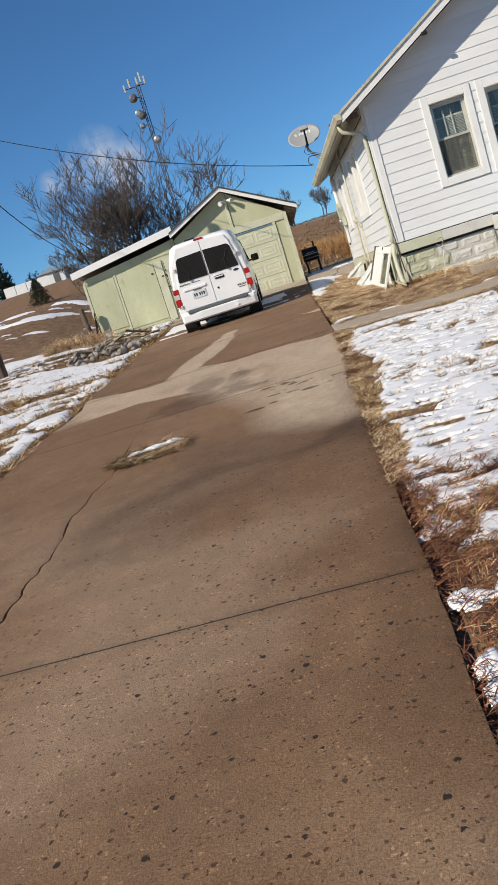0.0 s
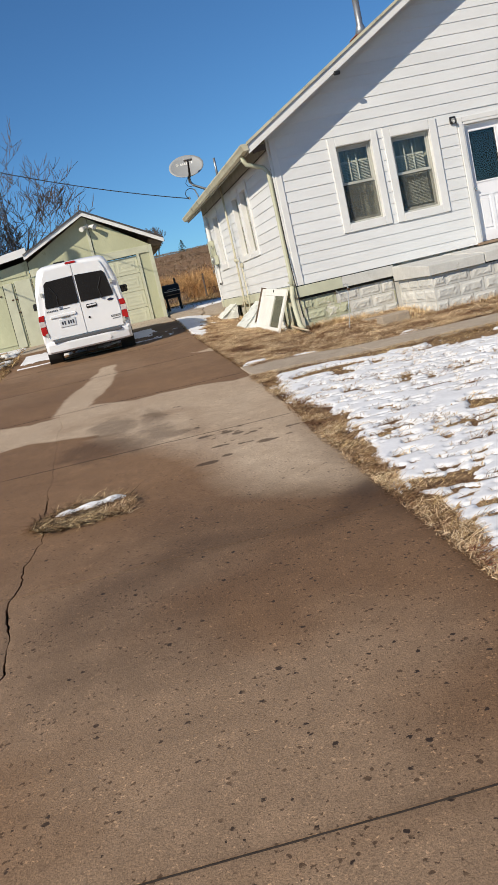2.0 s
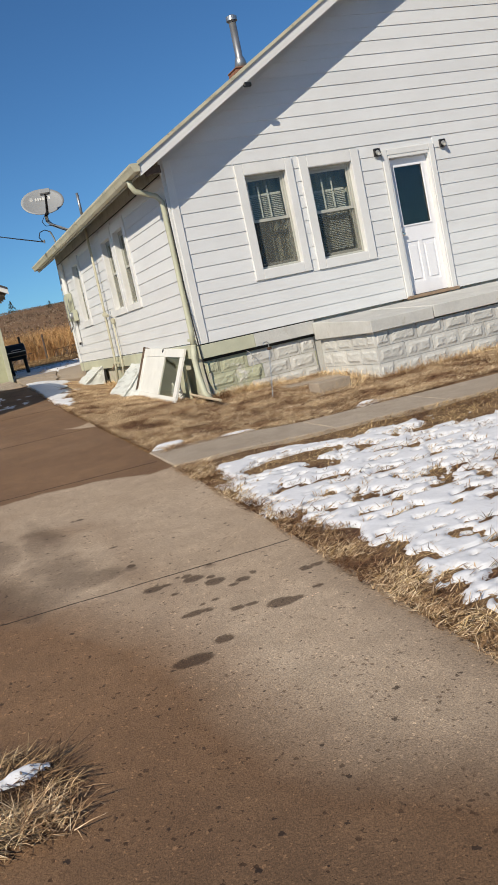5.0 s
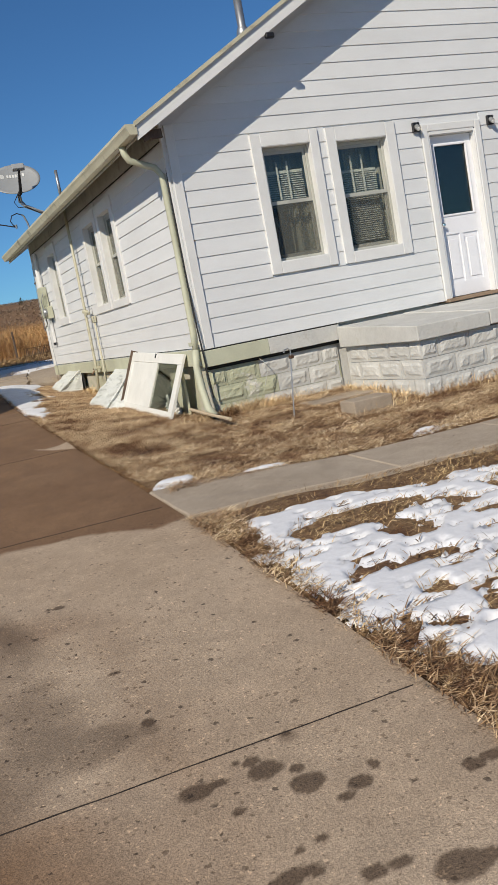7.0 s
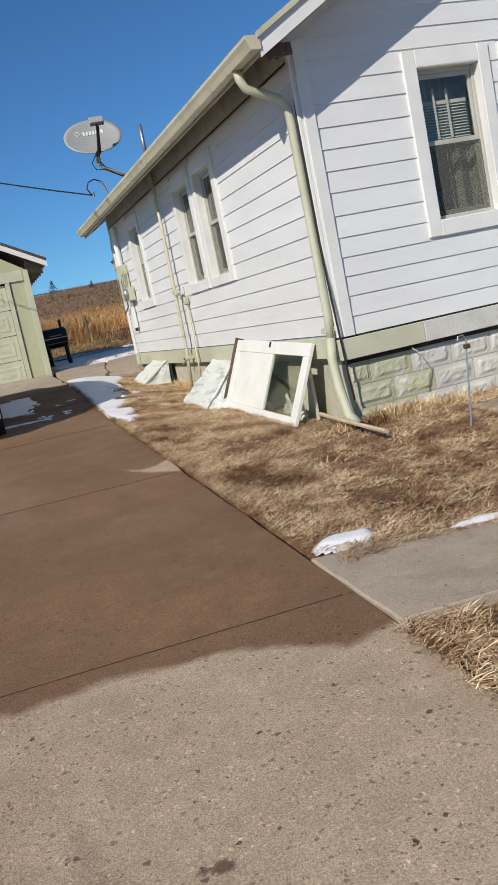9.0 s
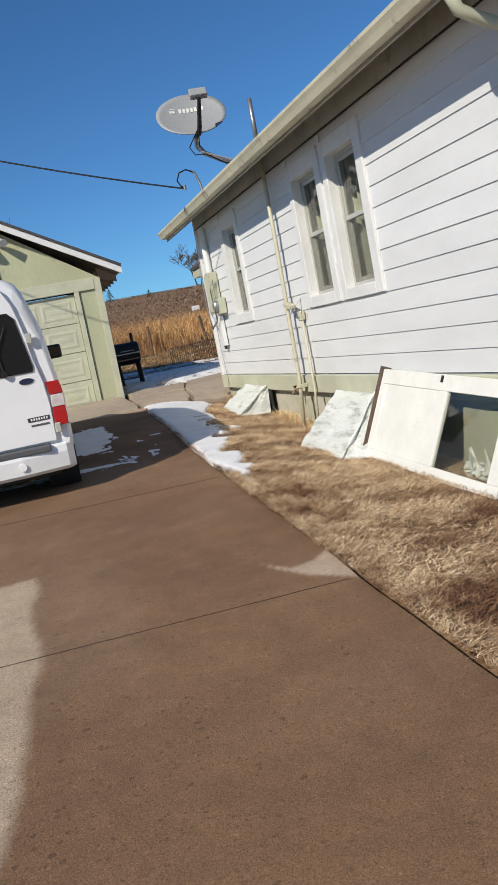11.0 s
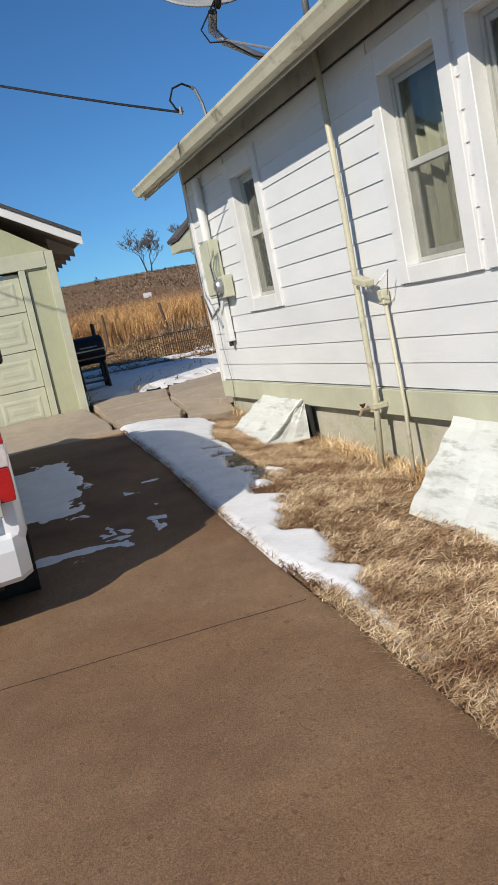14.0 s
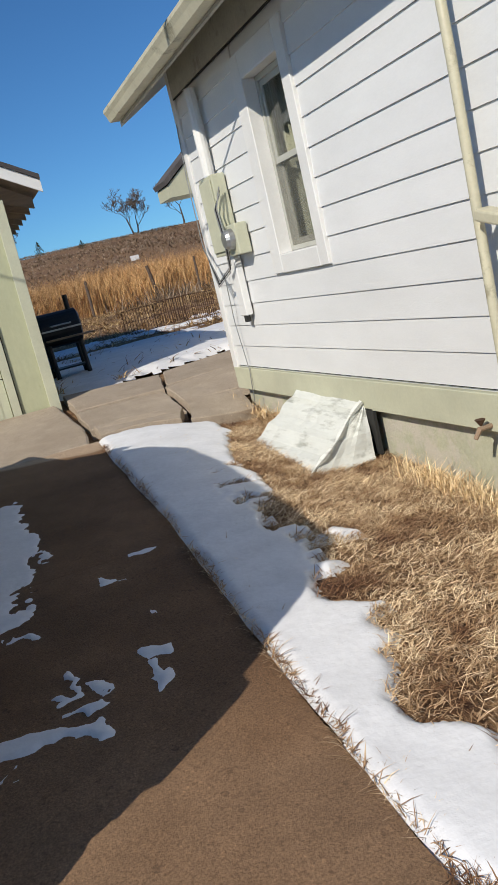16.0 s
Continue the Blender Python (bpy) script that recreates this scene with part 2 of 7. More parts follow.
def box(bm, x0, x1, y0, y1, z0, z1, m=0):
    v = [bm.verts.new((x, y, z)) for x in (x0, x1) for y in (y0, y1) for z in (z0, z1)]
    for q in ((0, 1, 3, 2), (4, 6, 7, 5), (0, 4, 5, 1), (2, 3, 7, 6), (0, 2, 6, 4), (1, 5, 7, 3)):
        bm.faces.new([v[i] for i in q]).material_index = m
    return bm


def fix(bm):
    bmesh.ops.recalc_face_normals(bm, faces=bm.faces)
    return bm


def bevel(bm, w=0.005, n=2):
    bmesh.ops.bevel(bm, geom=bm.edges, offset=w, segments=n, affect="EDGES", profile=0.5)
    return bm


def boxb(x0, x1, y0, y1, z0, z1, w=0.0, n=1):
    bm = fix(box(bmesh.new(), min(x0, x1), max(x0, x1), min(y0, y1), max(y0, y1), min(z0, z1), max(z0, z1)))
    return bevel(bm, w, n) if w else bm


def prism(bm, pts, axis, a, b):
    """A polygon in the plane across axis, carried from a to b. pts hold the two other coordinates in x, y, z order."""
    def at(p, c):
        return {"x": (c, p[0], p[1]), "y": (p[0], c, p[1]), "z": (p[0], p[1], c)}[axis]
    va, vb = [bm.verts.new(at(p, a)) for p in pts], [bm.verts.new(at(p, b)) for p in pts]
    n = len(pts)
    bm.faces.new(va)
    bm.faces.new(vb[::-1])
    for i in range(n):
        bm.faces.new((va[i], vb[i], vb[(i + 1) % n], va[(i + 1) % n]))
    return fix(bm)


def tube(bm, pts, r, n=8, squash=1.0):
    """A round bar along pts; r is a number or one number a point."""
    pts = [Vector(p) for p in pts]
    rs = r if isinstance(r, (list, tuple)) else [r] * len(pts)
    rings, prev = [], None
    for i, p in enumerate(pts):
        d = (pts[min(i + 1, len(pts) - 1)] - pts[max(i - 1, 0)]).normalized()
        if prev is None:
            prev = d.orthogonal().normalized()
        side = (prev - d * prev.dot(d)).normalized()
        prev = side
        up = d.cross(side)
        rings.append([bm.verts.new(p + (side * math.cos(k * math.tau / n) + up * math.sin(k * math.tau / n) * squash) * rs[i]) for k in range(n)])
    for a, b in zip(rings, rings[1:]):
        for k in range(n):
            bm.faces.new((a[k], a[(k + 1) % n], b[(k + 1) % n], b[k]))
    bm.faces.new(rings[0][::-1])
    bm.faces.new(rings[-1])
    return fix(bm)


def loft(bm, rings, cap=True):
    rows = [[bm.verts.new(p) for p in ring] for ring in rings]
    n = len(rows[0])
    for a, b in zip(rows, rows[1:]):
        for k in range(n):
            bm.faces.new((a[k], a[(k + 1) % n], b[(k + 1) % n], b[k]))
    if cap:
        bm.faces.new(rows[0][::-1])
        bm.faces.new(rows[-1])
    return fix(bm)


def mesh_from(name, verts, faces, material, smooth=False):
    me = bpy.data.meshes.new(name)
    me.from_pydata(verts, [], faces)
    me.materials.append(material)
    if smooth:
        me.polygons.foreach_set("use_smooth", [True] * len(me.polygons))
    return new(name, me)


def ss(a, b, x):
    t = np.clip((np.asarray(x, float) - a) / (b - a), 0, 1)
    return t * t * (3 - 2 * t)


class Field:
    """Smooth random field on the plane: sums of value noise, the same at every build."""

    def __init__(self, seed):
        self.g = np.random.RandomState(seed).rand(256, 256)

    def one(self, x, y):
        xi, yi = np.floor(x).astype(int), np.floor(y).astype(int)
        fx, fy = x - xi, y - yi
        fx, fy = fx * fx * (3 - 2 * fx), fy * fy * (3 - 2 * fy)
        g = self.g
        a, b = g[xi % 256, yi % 256], g[(xi + 1) % 256, yi % 256]
        c, d = g[xi % 256, (yi + 1) % 256], g[(xi + 1) % 256, (yi + 1) % 256]
        return (a * (1 - fx) + b * fx) * (1 - fy) + (c * (1 - fx) + d * fx) * fy

    def __call__(self, x, y, scale=1.0, octaves=4, gain=0.5):
        x, y = np.asarray(x, float) * scale, np.asarray(y, float) * scale
        t, amp, tot = 0.0, 1.0, 0.0
        for k in range(octaves):
            t = t + self.one(x + 17.3 * k, y + 9.1 * k) * amp
            tot += amp
            amp, x, y = amp * gain, x * 2.03, y * 2.03
        return t / tot - 0.5


FA, FB, FC = Field(3), Field(11), Field(29)


def terrain(x, y):
    """Height of the land: a long slope up the drive, a flat yard, then a bank and a rising field."""
    x, y = np.asarray(x, float), np.asarray(y, float)
    near = 0.2 + 0.062 * (np.minimum(y, 25.5) - 3.4)
    near = np.maximum(near, -1.0)
    flat = 0.018 * np.clip(y - 25.5, 0, 19)
    bank = 7.0 * ss(56, 125, y) * (1 - 0.3 * ss(-6, -16, x)) + 0.25 * ss(44, 60, y)
    left = 0.22 * ss(-3.5, -6.5, x) * ss(10, 24, y)
    rise = 0.095 * np.clip(y - 28, 0, 45) * ss(-6, -15, x)
    dip = 0.11 * ss(1.0, 2.1, x) * ss(14.5, 20, y) * ss(24.5, 22.5, y) + 0.05 * ss(1.0, 2.2, x) * ss(10, 13, y) * ss(24.5, 22.5, y)
    return near + flat + bank + left + rise - dip


def height(x, y):
    return float(terrain(x, y))


DRIVE_L, DRIVE_R = -3.15, 0.62


def drive_right(y):
    return np.interp(y, [-6, 2.3, 4.6, 6.3, 7.6, 9.2, 11.5, 13.6, 16.3, 18.0, 19.1, 20.7, 23.0], [0.05, 0.22, 0.30, 0.355, 0.39, 0.48, 0.555, 0.585, 0.62, 0.64, 0.67, 0.76, 0.81])


def drive_left(y):
    return -3.22 + 0.015 * (y - 8)


def inside(poly, X, Y):
    """Signed nearness to a polygon: positive inside, in metres."""
    best = np.full(X.shape, 1e9)
    odd = np.zeros(X.shape, bool)
    for (x0, y0), (x1, y1) in zip(poly, poly[1:] + poly[:1]):
        t = np.clip(((X - x0) * (x1 - x0) + (Y - y0) * (y1 - y0)) / ((x1 - x0) ** 2 + (y1 - y0) ** 2), 0, 1)
        best = np.minimum(best, np.hypot(X - x0 - t * (x1 - x0), Y - y0 - t * (y1 - y0)))
        if y0 != y1:
            odd ^= ((y0 > Y) != (y1 > Y)) & (X < (x1 - x0) * (Y - y0) / (y1 - y0) + x0)
    return np.where(odd, best, -best)


# ---- ground ----
def soil_material():
    m, nt, b = shader("dry_grass_soil", 0.95)
    pos = nt.nodes.new("ShaderNodeNewGeometry").outputs["Position"]
    n1 = noise_node(nt, pos, 0.9, 6, 0.65)
    n2 = noise_node(nt, pos, 14, 6, 0.7, (1, 1, 1))
    n3 = noise_node(nt, pos, 90, 3, 0.7, (1, 0.35, 1))
    c = ramp(nt, n2, [(0.25, (0.09, 0.045, 0.022)), (0.5, (0.25, 0.15, 0.072)), (0.75, (0.44, 0.31, 0.17))])
    c2 = ramp(nt, noise_node(nt, pos, 2.6, 7, 0.7), [(0.36, (0.45, 0.30, 0.24)), (0.5, (0.9, 0.85, 0.8)), (0.66, (1.3, 1.3, 1.25))])
    c = mixc(nt, 1.0, c, c2, "MULTIPLY")
    c3 = ramp(nt, n3, [(0.3, (0.55, 0.5, 0.45)), (0.7, (1.1, 1.1, 1.1))])
    c = mixc(nt, 1.0, c, c3, "MULTIPLY")
    nt.links.new(c, b.inputs["Base Color"])
    bumped(nt, b, n3, 0.8, 0.02)
    return m


SOIL = soil_material()


def axis_steps(stops):
    out = []
    for a, b, step in stops:
        n = max(1, round((b - a) / step))
        out += [a + (b - a) * i / n for i in range(n)]
    return np.array(out + [stops[-1][1]])


def ground():
    xs = axis_steps([(-2500, -300, 200), (-300, -60, 20), (-60, -12, 2), (-12, 12, 0.15), (12, 60, 2), (60, 300, 20), (300, 2500, 200)])
    ys = axis_steps([(-600, -60, 60), (-60, -6, 3), (-6, 30, 0.15), (30, 50, 0.5), (50, 130, 2), (130, 400, 20), (400, 2500, 200)])
    X, Y = np.meshgrid(xs, ys)
    Z = terrain(X, Y) + FA(X, Y, 0.7, 4) * 0.05 + FB(X, Y, 0.05, 3) * 0.5 * ss(35, 80, Y)
    under = ss(0.12, -0.02, X - drive_right(Y)) * ss(-0.12, 0.02, X - drive_left(Y)) * ss(23.3, 23.0, Y)
    Z = Z - under * (0.10 + FA(X, Y, 0.7, 4) * 0.05) - (1 - under) * 0.01
    patio = ss(-3.4, -3.2, X) * ss(4.3, 4.1, X) * ss(22.8, 23.0, Y) * ss(26.4, 26.0, Y)
    Z = Z - patio * 0.08
    walk_ = ss(0.4, 0.6, X) * ss(11.45, 11.6, Y + 0.12 * (X - 0.6)) * ss(12.25, 12.1, Y + 0.11 * (X - 0.6))
    Z = Z - walk_ * 0.07
    ny, nx = X.shape
    idx = np.arange(nx * ny).reshape(ny, nx)
    faces = np.stack([idx[:-1, :-1], idx[:-1, 1:], idx[1:, 1:], idx[1:, :-1]], -1).reshape(-1, 4)
    ob = mesh_from("ground", np.stack([X, Y, Z], -1).reshape(-1, 3).tolist(), faces.tolist(), SOIL, True)
    return tagged(ob, "brown winter soil with matted dead grass", "ground", kind="structure")


ground()


def patch_mesh(name, x0, x1, y0, y1, step, mask, base, thick, parent=None, label=""):
    """Snow as a real skin: it stands on the ground where mask > 0 and dives under it at its ragged edge."""
    X, Y = np.meshgrid(np.arange(x0, x1, step), np.arange(y0, y1, step))
    M = mask(X, Y)
    Z = base(X, Y) + thick * np.clip(M / 0.018, -2.2, 1.0) * (1 + FB(X, Y, 6, 3) * 0.3) + np.where(M > 0, FA(X, Y, 3, 4) * thick * 0.3 * ss(0, 0.15, M), 0)
    ok = M > -0.02
    cell = ok[:-1, :-1] | ok[:-1, 1:] | ok[1:, 1:] | ok[1:, :-1]
    idx = np.arange(X.size).reshape(X.shape)
    f = np.stack([idx[:-1, :-1], idx[:-1, 1:], idx[1:, 1:], idx[1:, :-1]], -1)[cell]
    used = np.unique(f)
    remap = np.full(X.size, -1)
    remap[used] = np.arange(len(used))
    v = np.stack([X, Y, Z], -1).reshape(-1, 3)[used]
    ob = mesh_from(name, v.tolist(), remap[f].tolist(), SNOW, True)
    return tagged(ob, label, "snow", kind="stuff")


def lawn_mask(X, Y):
    left = np.interp(Y, [1.5, 3.4, 4.6, 5.5, 6.5, 8.6, 9.5, 10.5, 11.2], [0.25, 0.28, 0.37, 0.44, 0.52, 0.70, 0.60, 0.62, 0.80])
    d = np.minimum(X - drive_right(Y) - 0.05, X - left - 0.03 + FA(X, Y, 4.0, 4) * 0.26)
    d = np.minimum(np.minimum(d, 11.12 - 0.16 * (X - 0.8) - Y + FB(X, Y * 0.6, 2.5, 4) * 0.6), Y - 1.5)
    m = FA(X * 0.8, Y * 1.7, 1.35, 5, 0.6) * 0.75 + FC(X, Y * 1.7, 3.6, 4, 0.6) * 0.70 + FB(X, Y * 1.6, 8, 3) * 0.22 + 0.17
    m = m - 0.16 * ss(5.1, 4.2, Y) * ss(1.9, 0.9, X)
    hole = ((X - 1.30 - 0.25 * (Y - 10.6)) / 0.42) ** 2 + ((Y - 10.62) / 0.17) ** 2
    m = m - 0.5 * ss(1.5, 0.8, hole + FB(X, Y, 5, 3) * 1.2)
    m = m - 0.25 * ss(9.9, 10.9, Y) * ss(1.6, 2.6, X)
    tufts = np.maximum(FB(X + 50, Y * 1.9, 6.0, 3), FC(X + 20, Y * 2.4, 7.5, 2) * 0.9)
    m = np.minimum(m, (0.165 - tufts) * 0.8)
    return np.minimum(m, d * 0.6)


STRIP = [(0.50, 16.0), (0.62, 16.2), (0.70, 16.9), (0.78, 17.4), (0.93, 17.72), (0.86, 17.92), (1.0, 18.2), (1.0, 18.33), (0.86, 18.45), (0.84, 18.62), (0.92, 18.75), (0.95, 18.88), (1.06, 18.95), (1.04, 19.08), (1.14, 19.14), (1.0, 19.25), (1.0, 19.4), (1.2, 19.58), (1.46, 19.85), (1.30, 20.1), (1.48, 20.3), (1.34, 20.6), (1.40, 21.1), (1.42, 21.6), (1.72, 22.5), (1.7, 22.85), (0.5, 22.9)]
BITS = [[(0.62, 12.44), (0.78, 12.58), (0.98, 12.50), (0.97, 12.36), (0.78, 12.36)], [(1.15, 12.20), (1.3, 12.26), (1.7, 12.26), (1.65, 12.14), (1.3, 12.13)], [(2.6, 12.14), (2.9, 12.24), (3.3, 12.16), (2.9, 12.08)]]


def strip_mask(X, Y):
    m = inside(STRIP, X, Y) + FA(X, Y, 5, 4) * 0.10 + FB(X, Y, 12, 3) * 0.05
    hole = ss(0.10, 0.02, np.abs(X - 1.12 - FA(X, Y, 2, 3) * 0.5)) * ss(19.2, 19.6, Y) * ss(21.0, 20.4, Y)
    m = np.minimum(m, X - drive_right(Y) - 0.03 - 0.09 * ss(18.3, 17.5, Y) - FB(X, Y, 7, 3) * 0.04)
    m = m - 0.28 * ss(-0.08, 0.14, FC(X, Y * 2, 3.2, 4)) * ss(0.95, 1.15, X) * ss(19.3, 19.6, Y) * ss(21.6, 21.0, Y)
    b = np.maximum.reduce([inside(p, X, Y) for p in BITS]) + FB(X, Y, 6, 3) * 0.10 - 0.035
    return np.maximum(m, b)


def left_mask(X, Y):
    d = drive_left(Y) - 0.2 - X + FA(X, Y, 1.2, 3) * 0.5
    m = FA(X * 0.7, Y, 0.55, 5, 0.55) * 1.1 + FC(X, Y * 1.8, 2.6, 4, 0.6) * 0.75 + 0.04 + 0.06 * ss(12, 18, Y)
    m = m - 0.5 * ss(1.3, 0.6, np.hypot(X + 4.1, Y - 19.4)) - 0.35 * ss(13.6, 12.4, Y) * ss(11.6, 12.2, Y) * ss(-4.4, -3.6, X)
    return np.minimum(m, d * 0.5)


def yard_mask(X, Y):
    m = FA(X, Y * 1.4, 0.5, 5, 0.55) * 0.9 + FB(X, Y * 2, 2.5, 3) * 0.2 + 0.20
    m = m - 0.16 * ss(27.5, 29.5, Y) - 0.5 * ss(31.5, 34.5, Y) - 0.8 * ss(33.8, 35.0, Y)
    edge = Y - 25.6 - 0.12 * (X - 1.0) + FA(X, Y, 1.5, 3) * 0.5
    return np.minimum(m, np.minimum(edge, X - 0.95) * 0.6)


def field_mask(X, Y):
    return np.minimum(FA(X * 0.35, Y, 0.22, 4, 0.55) * 1.3 + FC(X * 0.5, Y, 1.3, 3) * 0.3 - 0.20, -5.9 - X)


ICE_SCRAPS = [[(0.30, 19.50), (0.43, 19.43), (0.41, 19.34), (0.36, 19.38), (0.32, 19.36)], [(0.31, 19.38), (0.36, 19.37), (0.36, 19.20), (0.31, 19.20)], [(0.29, 19.24), (0.38, 19.28), (0.40, 19.13), (0.34, 19.16), (0.30, 19.08)], [(0.41, 19.80), (0.46, 19.74), (0.46, 19.66), (0.41, 19.70)], [(0.10, 19.38), (0.19, 19.30), (0.18, 19.25), (0.11, 19.31)], [(0.31, 20.27), (0.36, 20.18), (0.43, 20.14), (0.42, 20.10), (0.30, 20.14)], [(0.48, 20.42), (0.66, 20.40), (0.60, 20.34), (0.47, 20.36)]]


def icy_mask(X, Y):
    main = inside([(-3.0, 19.9), (-0.1, 19.95), (0.02, 20.1), (0.0, 20.4), (0.14, 20.6), (0.14, 21.2), (0.24, 21.7), (-0.1, 21.9), (-3.0, 22.0)], X, Y)
    a = main * 0.9 + FA(X, Y, 2.8, 5, 0.6) * 0.5 - 0.06
    low = inside([(-3.0, 19.05), (-0.1, 19.06), (0.13, 18.98), (0.18, 19.14), (-0.1, 19.22), (-3.0, 19.3)], X, Y) * 1.2 + FB(X, Y, 8, 4, 0.6) * 0.16 - 0.03
    ring = 0.025 - np.abs(FC(X, Y * 1.2, 3.0, 4, 0.6)) * 1.1 - 0.012 + FB(X, Y, 9, 3) * 0.12 - 0.20 * ss(-0.05, 0.2, FA(X + 9, Y, 1.6, 3))
    ring = ring - 0.3 * ss(0.45, 0.6, X)
    scraps = np.maximum.reduce([inside(p, X, Y) for p in ICE_SCRAPS]) + FB(X, Y, 16, 3) * 0.05 - 0.012
    ring = np.maximum(ring - 0.1 * ss(0.1, 0.3, X), scraps)
    zone = np.minimum(np.minimum(drive_right(Y) - 0.08 - X, Y - 18.95 - 0.9 * np.maximum(0, X - 0.1)), 22.0 - Y)
    return np.minimum(np.maximum(np.maximum(a, low), ring), zone)


patch_mesh("snow_lawn", 0.25, 7.0, 1.0, 11.4, 0.022, lawn_mask, terrain, 0.016, label="patchy melting crusted snow over the front lawn")
patch_mesh("snow_strip", 0.55, 3.4, 11.9, 22.9, 0.02, strip_mask, lambda X, Y: terrain(X, Y) + 0.012, 0.014, label="narrow band of melting snow beside the driveway")
patch_mesh("snow_left", -12, -3.0, 5.0, 25.0, 0.05, left_mask, terrain, 0.022, label="patchy snow over dead grass beside the driveway")
patch_mesh("snow_yard", 0.9, 12, 25.4, 35.2, 0.05, yard_mask, terrain, 0.03, label="shaded snow in the back yard with bare spots")
patch_mesh("snow_field", -40, -6, 22, 60, 0.2, field_mask, lambda X, Y: terrain(X, Y) + 0.06, 0.04, label="thin drifts of snow across the field")
patch_mesh("snow_drive", -2.9, 0.8, 18.5, 22.0, 0.015, icy_mask, lambda X, Y: terrain(X, Y) + 0.001, 0.007, label="thin icy snow scraps on the shaded driveway")


# ---- drive, walk and patio ----
def concrete_material(name, with_stain=True):
    """Worn trowelled concrete with open pits and grit. Attribute dry: 1 where the slab has dried pale, 0 where it is damp; spot: dark drips."""
    m, nt, b = shader(name, 0.82)
    b.inputs["Specular IOR Level"].default_value = 0.3
    pos = nt.nodes.new("ShaderNodeNewGeometry").outputs["Position"]
    big = noise_node(nt, pos, 0.8, 5, 0.6)
    mid = noise_node(nt, pos, 6, 6, 0.65)
    fine = noise_node(nt, pos, 150, 3, 0.7)
    if with_stain:
        damp = ramp(nt, big, [(0.3, (0.160, 0.092, 0.050)), (0.7, (0.222, 0.132, 0.072))])
        dry = ramp(nt, big, [(0.3, (0.400, 0.305, 0.215)), (0.7, (0.475, 0.375, 0.275))])
        a = nt.nodes.new("ShaderNodeAttribute")
        a.attribute_name = "dry"
        c = mixc(nt, a.outputs["Fac"], damp, dry)
    else:
        c = ramp(nt, big, [(0.3, (0.34, 0.280, 0.215)), (0.7, (0.43, 0.365, 0.290))])
    c = mixc(nt, 1.0, c, ramp(nt, mid, [(0.3, (0.84, 0.83, 0.82)), (0.7, (1.08, 1.07, 1.06))]), "MULTIPLY")
    c = mixc(nt, 1.0, c, ramp(nt, fine, [(0.36, (0.72, 0.70, 0.68)), (0.50, (1.0, 1.0, 1.0)), (0.66, (1.30, 1.27, 1.22))]), "MULTIPLY")
    bend = nt.nodes.new("ShaderNodeTexNoise")
    bend.inputs["Scale"].default_value = 70
    nt.links.new(pos, bend.inputs["Vector"])
    off = nt.nodes.new("ShaderNodeVectorMath")
    off.operation = "MULTIPLY_ADD"
    off.inputs[1].default_value = (0.026, 0.026, 0.026)
    nt.links.new(bend.outputs["Color"], off.inputs[0])
    nt.links.new(pos, off.inputs[2])
    warped = off.outputs["Vector"]

    def specks(scale, size, patch_scale, lo, hi):
        v = nt.nodes.new("ShaderNodeTexVoronoi")
        v.inputs["Scale"].default_value = scale
        nt.links.new(warped, v.inputs["Vector"])
        sep = nt.nodes.new("ShaderNodeSeparateColor")
        nt.links.new(v.outputs["Color"], sep.inputs["Color"])
        grow = nt.nodes.new("ShaderNodeMapRange")
        grow.inputs["To Min"].default_value, grow.inputs["To Max"].default_value = 0.45, 1.9
        nt.links.new(sep.outputs["Red"], grow.inputs["Value"])
        dv = nt.nodes.new("ShaderNodeMath")
        dv.operation = "MULTIPLY"
        nt.links.new(v.outputs["Distance"], dv.inputs[0])
        nt.links.new(grow.outputs[0], dv.inputs[1])
        f = ramp(nt, dv.outputs[0], [(size, (1, 1, 1)), (size * 1.25, (0, 0, 0))])
        sel = ramp(nt, noise_node(nt, pos, patch_scale, 3, 0.6), [(lo, (0, 0, 0)), (hi, (1, 1, 1))])
        return mixc(nt, 1.0, f, sel, "MULTIPLY")

    k = 1.0 if with_stain else 0.5
    pit = specks(18, 0.10 * k, 5, 0.45, 0.49)
    pin = specks(40, 0.16 * k, 6, 0.40, 0.50)
    grit = specks(62, 0.17 * k, 9, 0.49, 0.54)
    if with_stain:
        worn = nt.nodes.new("ShaderNodeAttribute")
        worn.attribute_name = "worn"
        pit, pin, grit = (mixc(nt, 1.0, q, worn.outputs["Color"], "MULTIPLY") for q in (pit, pin, grit))
        coarse = ramp(nt, noise_node(nt, pos, 105, 4, 0.8), [(0.38, (0.60, 0.56, 0.53)), (0.50, (1.0, 1.0, 1.0)), (0.64, (1.36, 1.32, 1.26))])
        c = mixc(nt, 1.0, c, mixc(nt, 0.38, (1.0, 1.0, 1.0), coarse), "MULTIPLY")
    c = mixc(nt, grit, c, mixc(nt, 1.0, c, (1.75, 1.72, 1.65), "MULTIPLY"))
    c = mixc(nt, pin, c, mixc(nt, 1.0, c, (0.36, 0.33, 0.31), "MULTIPLY"))
    c = mixc(nt, pit, c, (0.030, 0.018, 0.012))
    if with_stain:
        s = nt.nodes.new("ShaderNodeAttribute")
        s.attribute_name = "spot"
        c = mixc(nt, s.outputs["Fac"], c, mixc(nt, 1.0, c, (0.30, 0.27, 0.25), "MULTIPLY"))
    nt.links.new(c, b.inputs["Base Color"])
    deep = mixc(nt, pit, mixc(nt, pin, fine, (0.2, 0.2, 0.2)), (0.0, 0.0, 0.0))
    bumped(nt, b, deep, 0.7, 0.004)
    return m


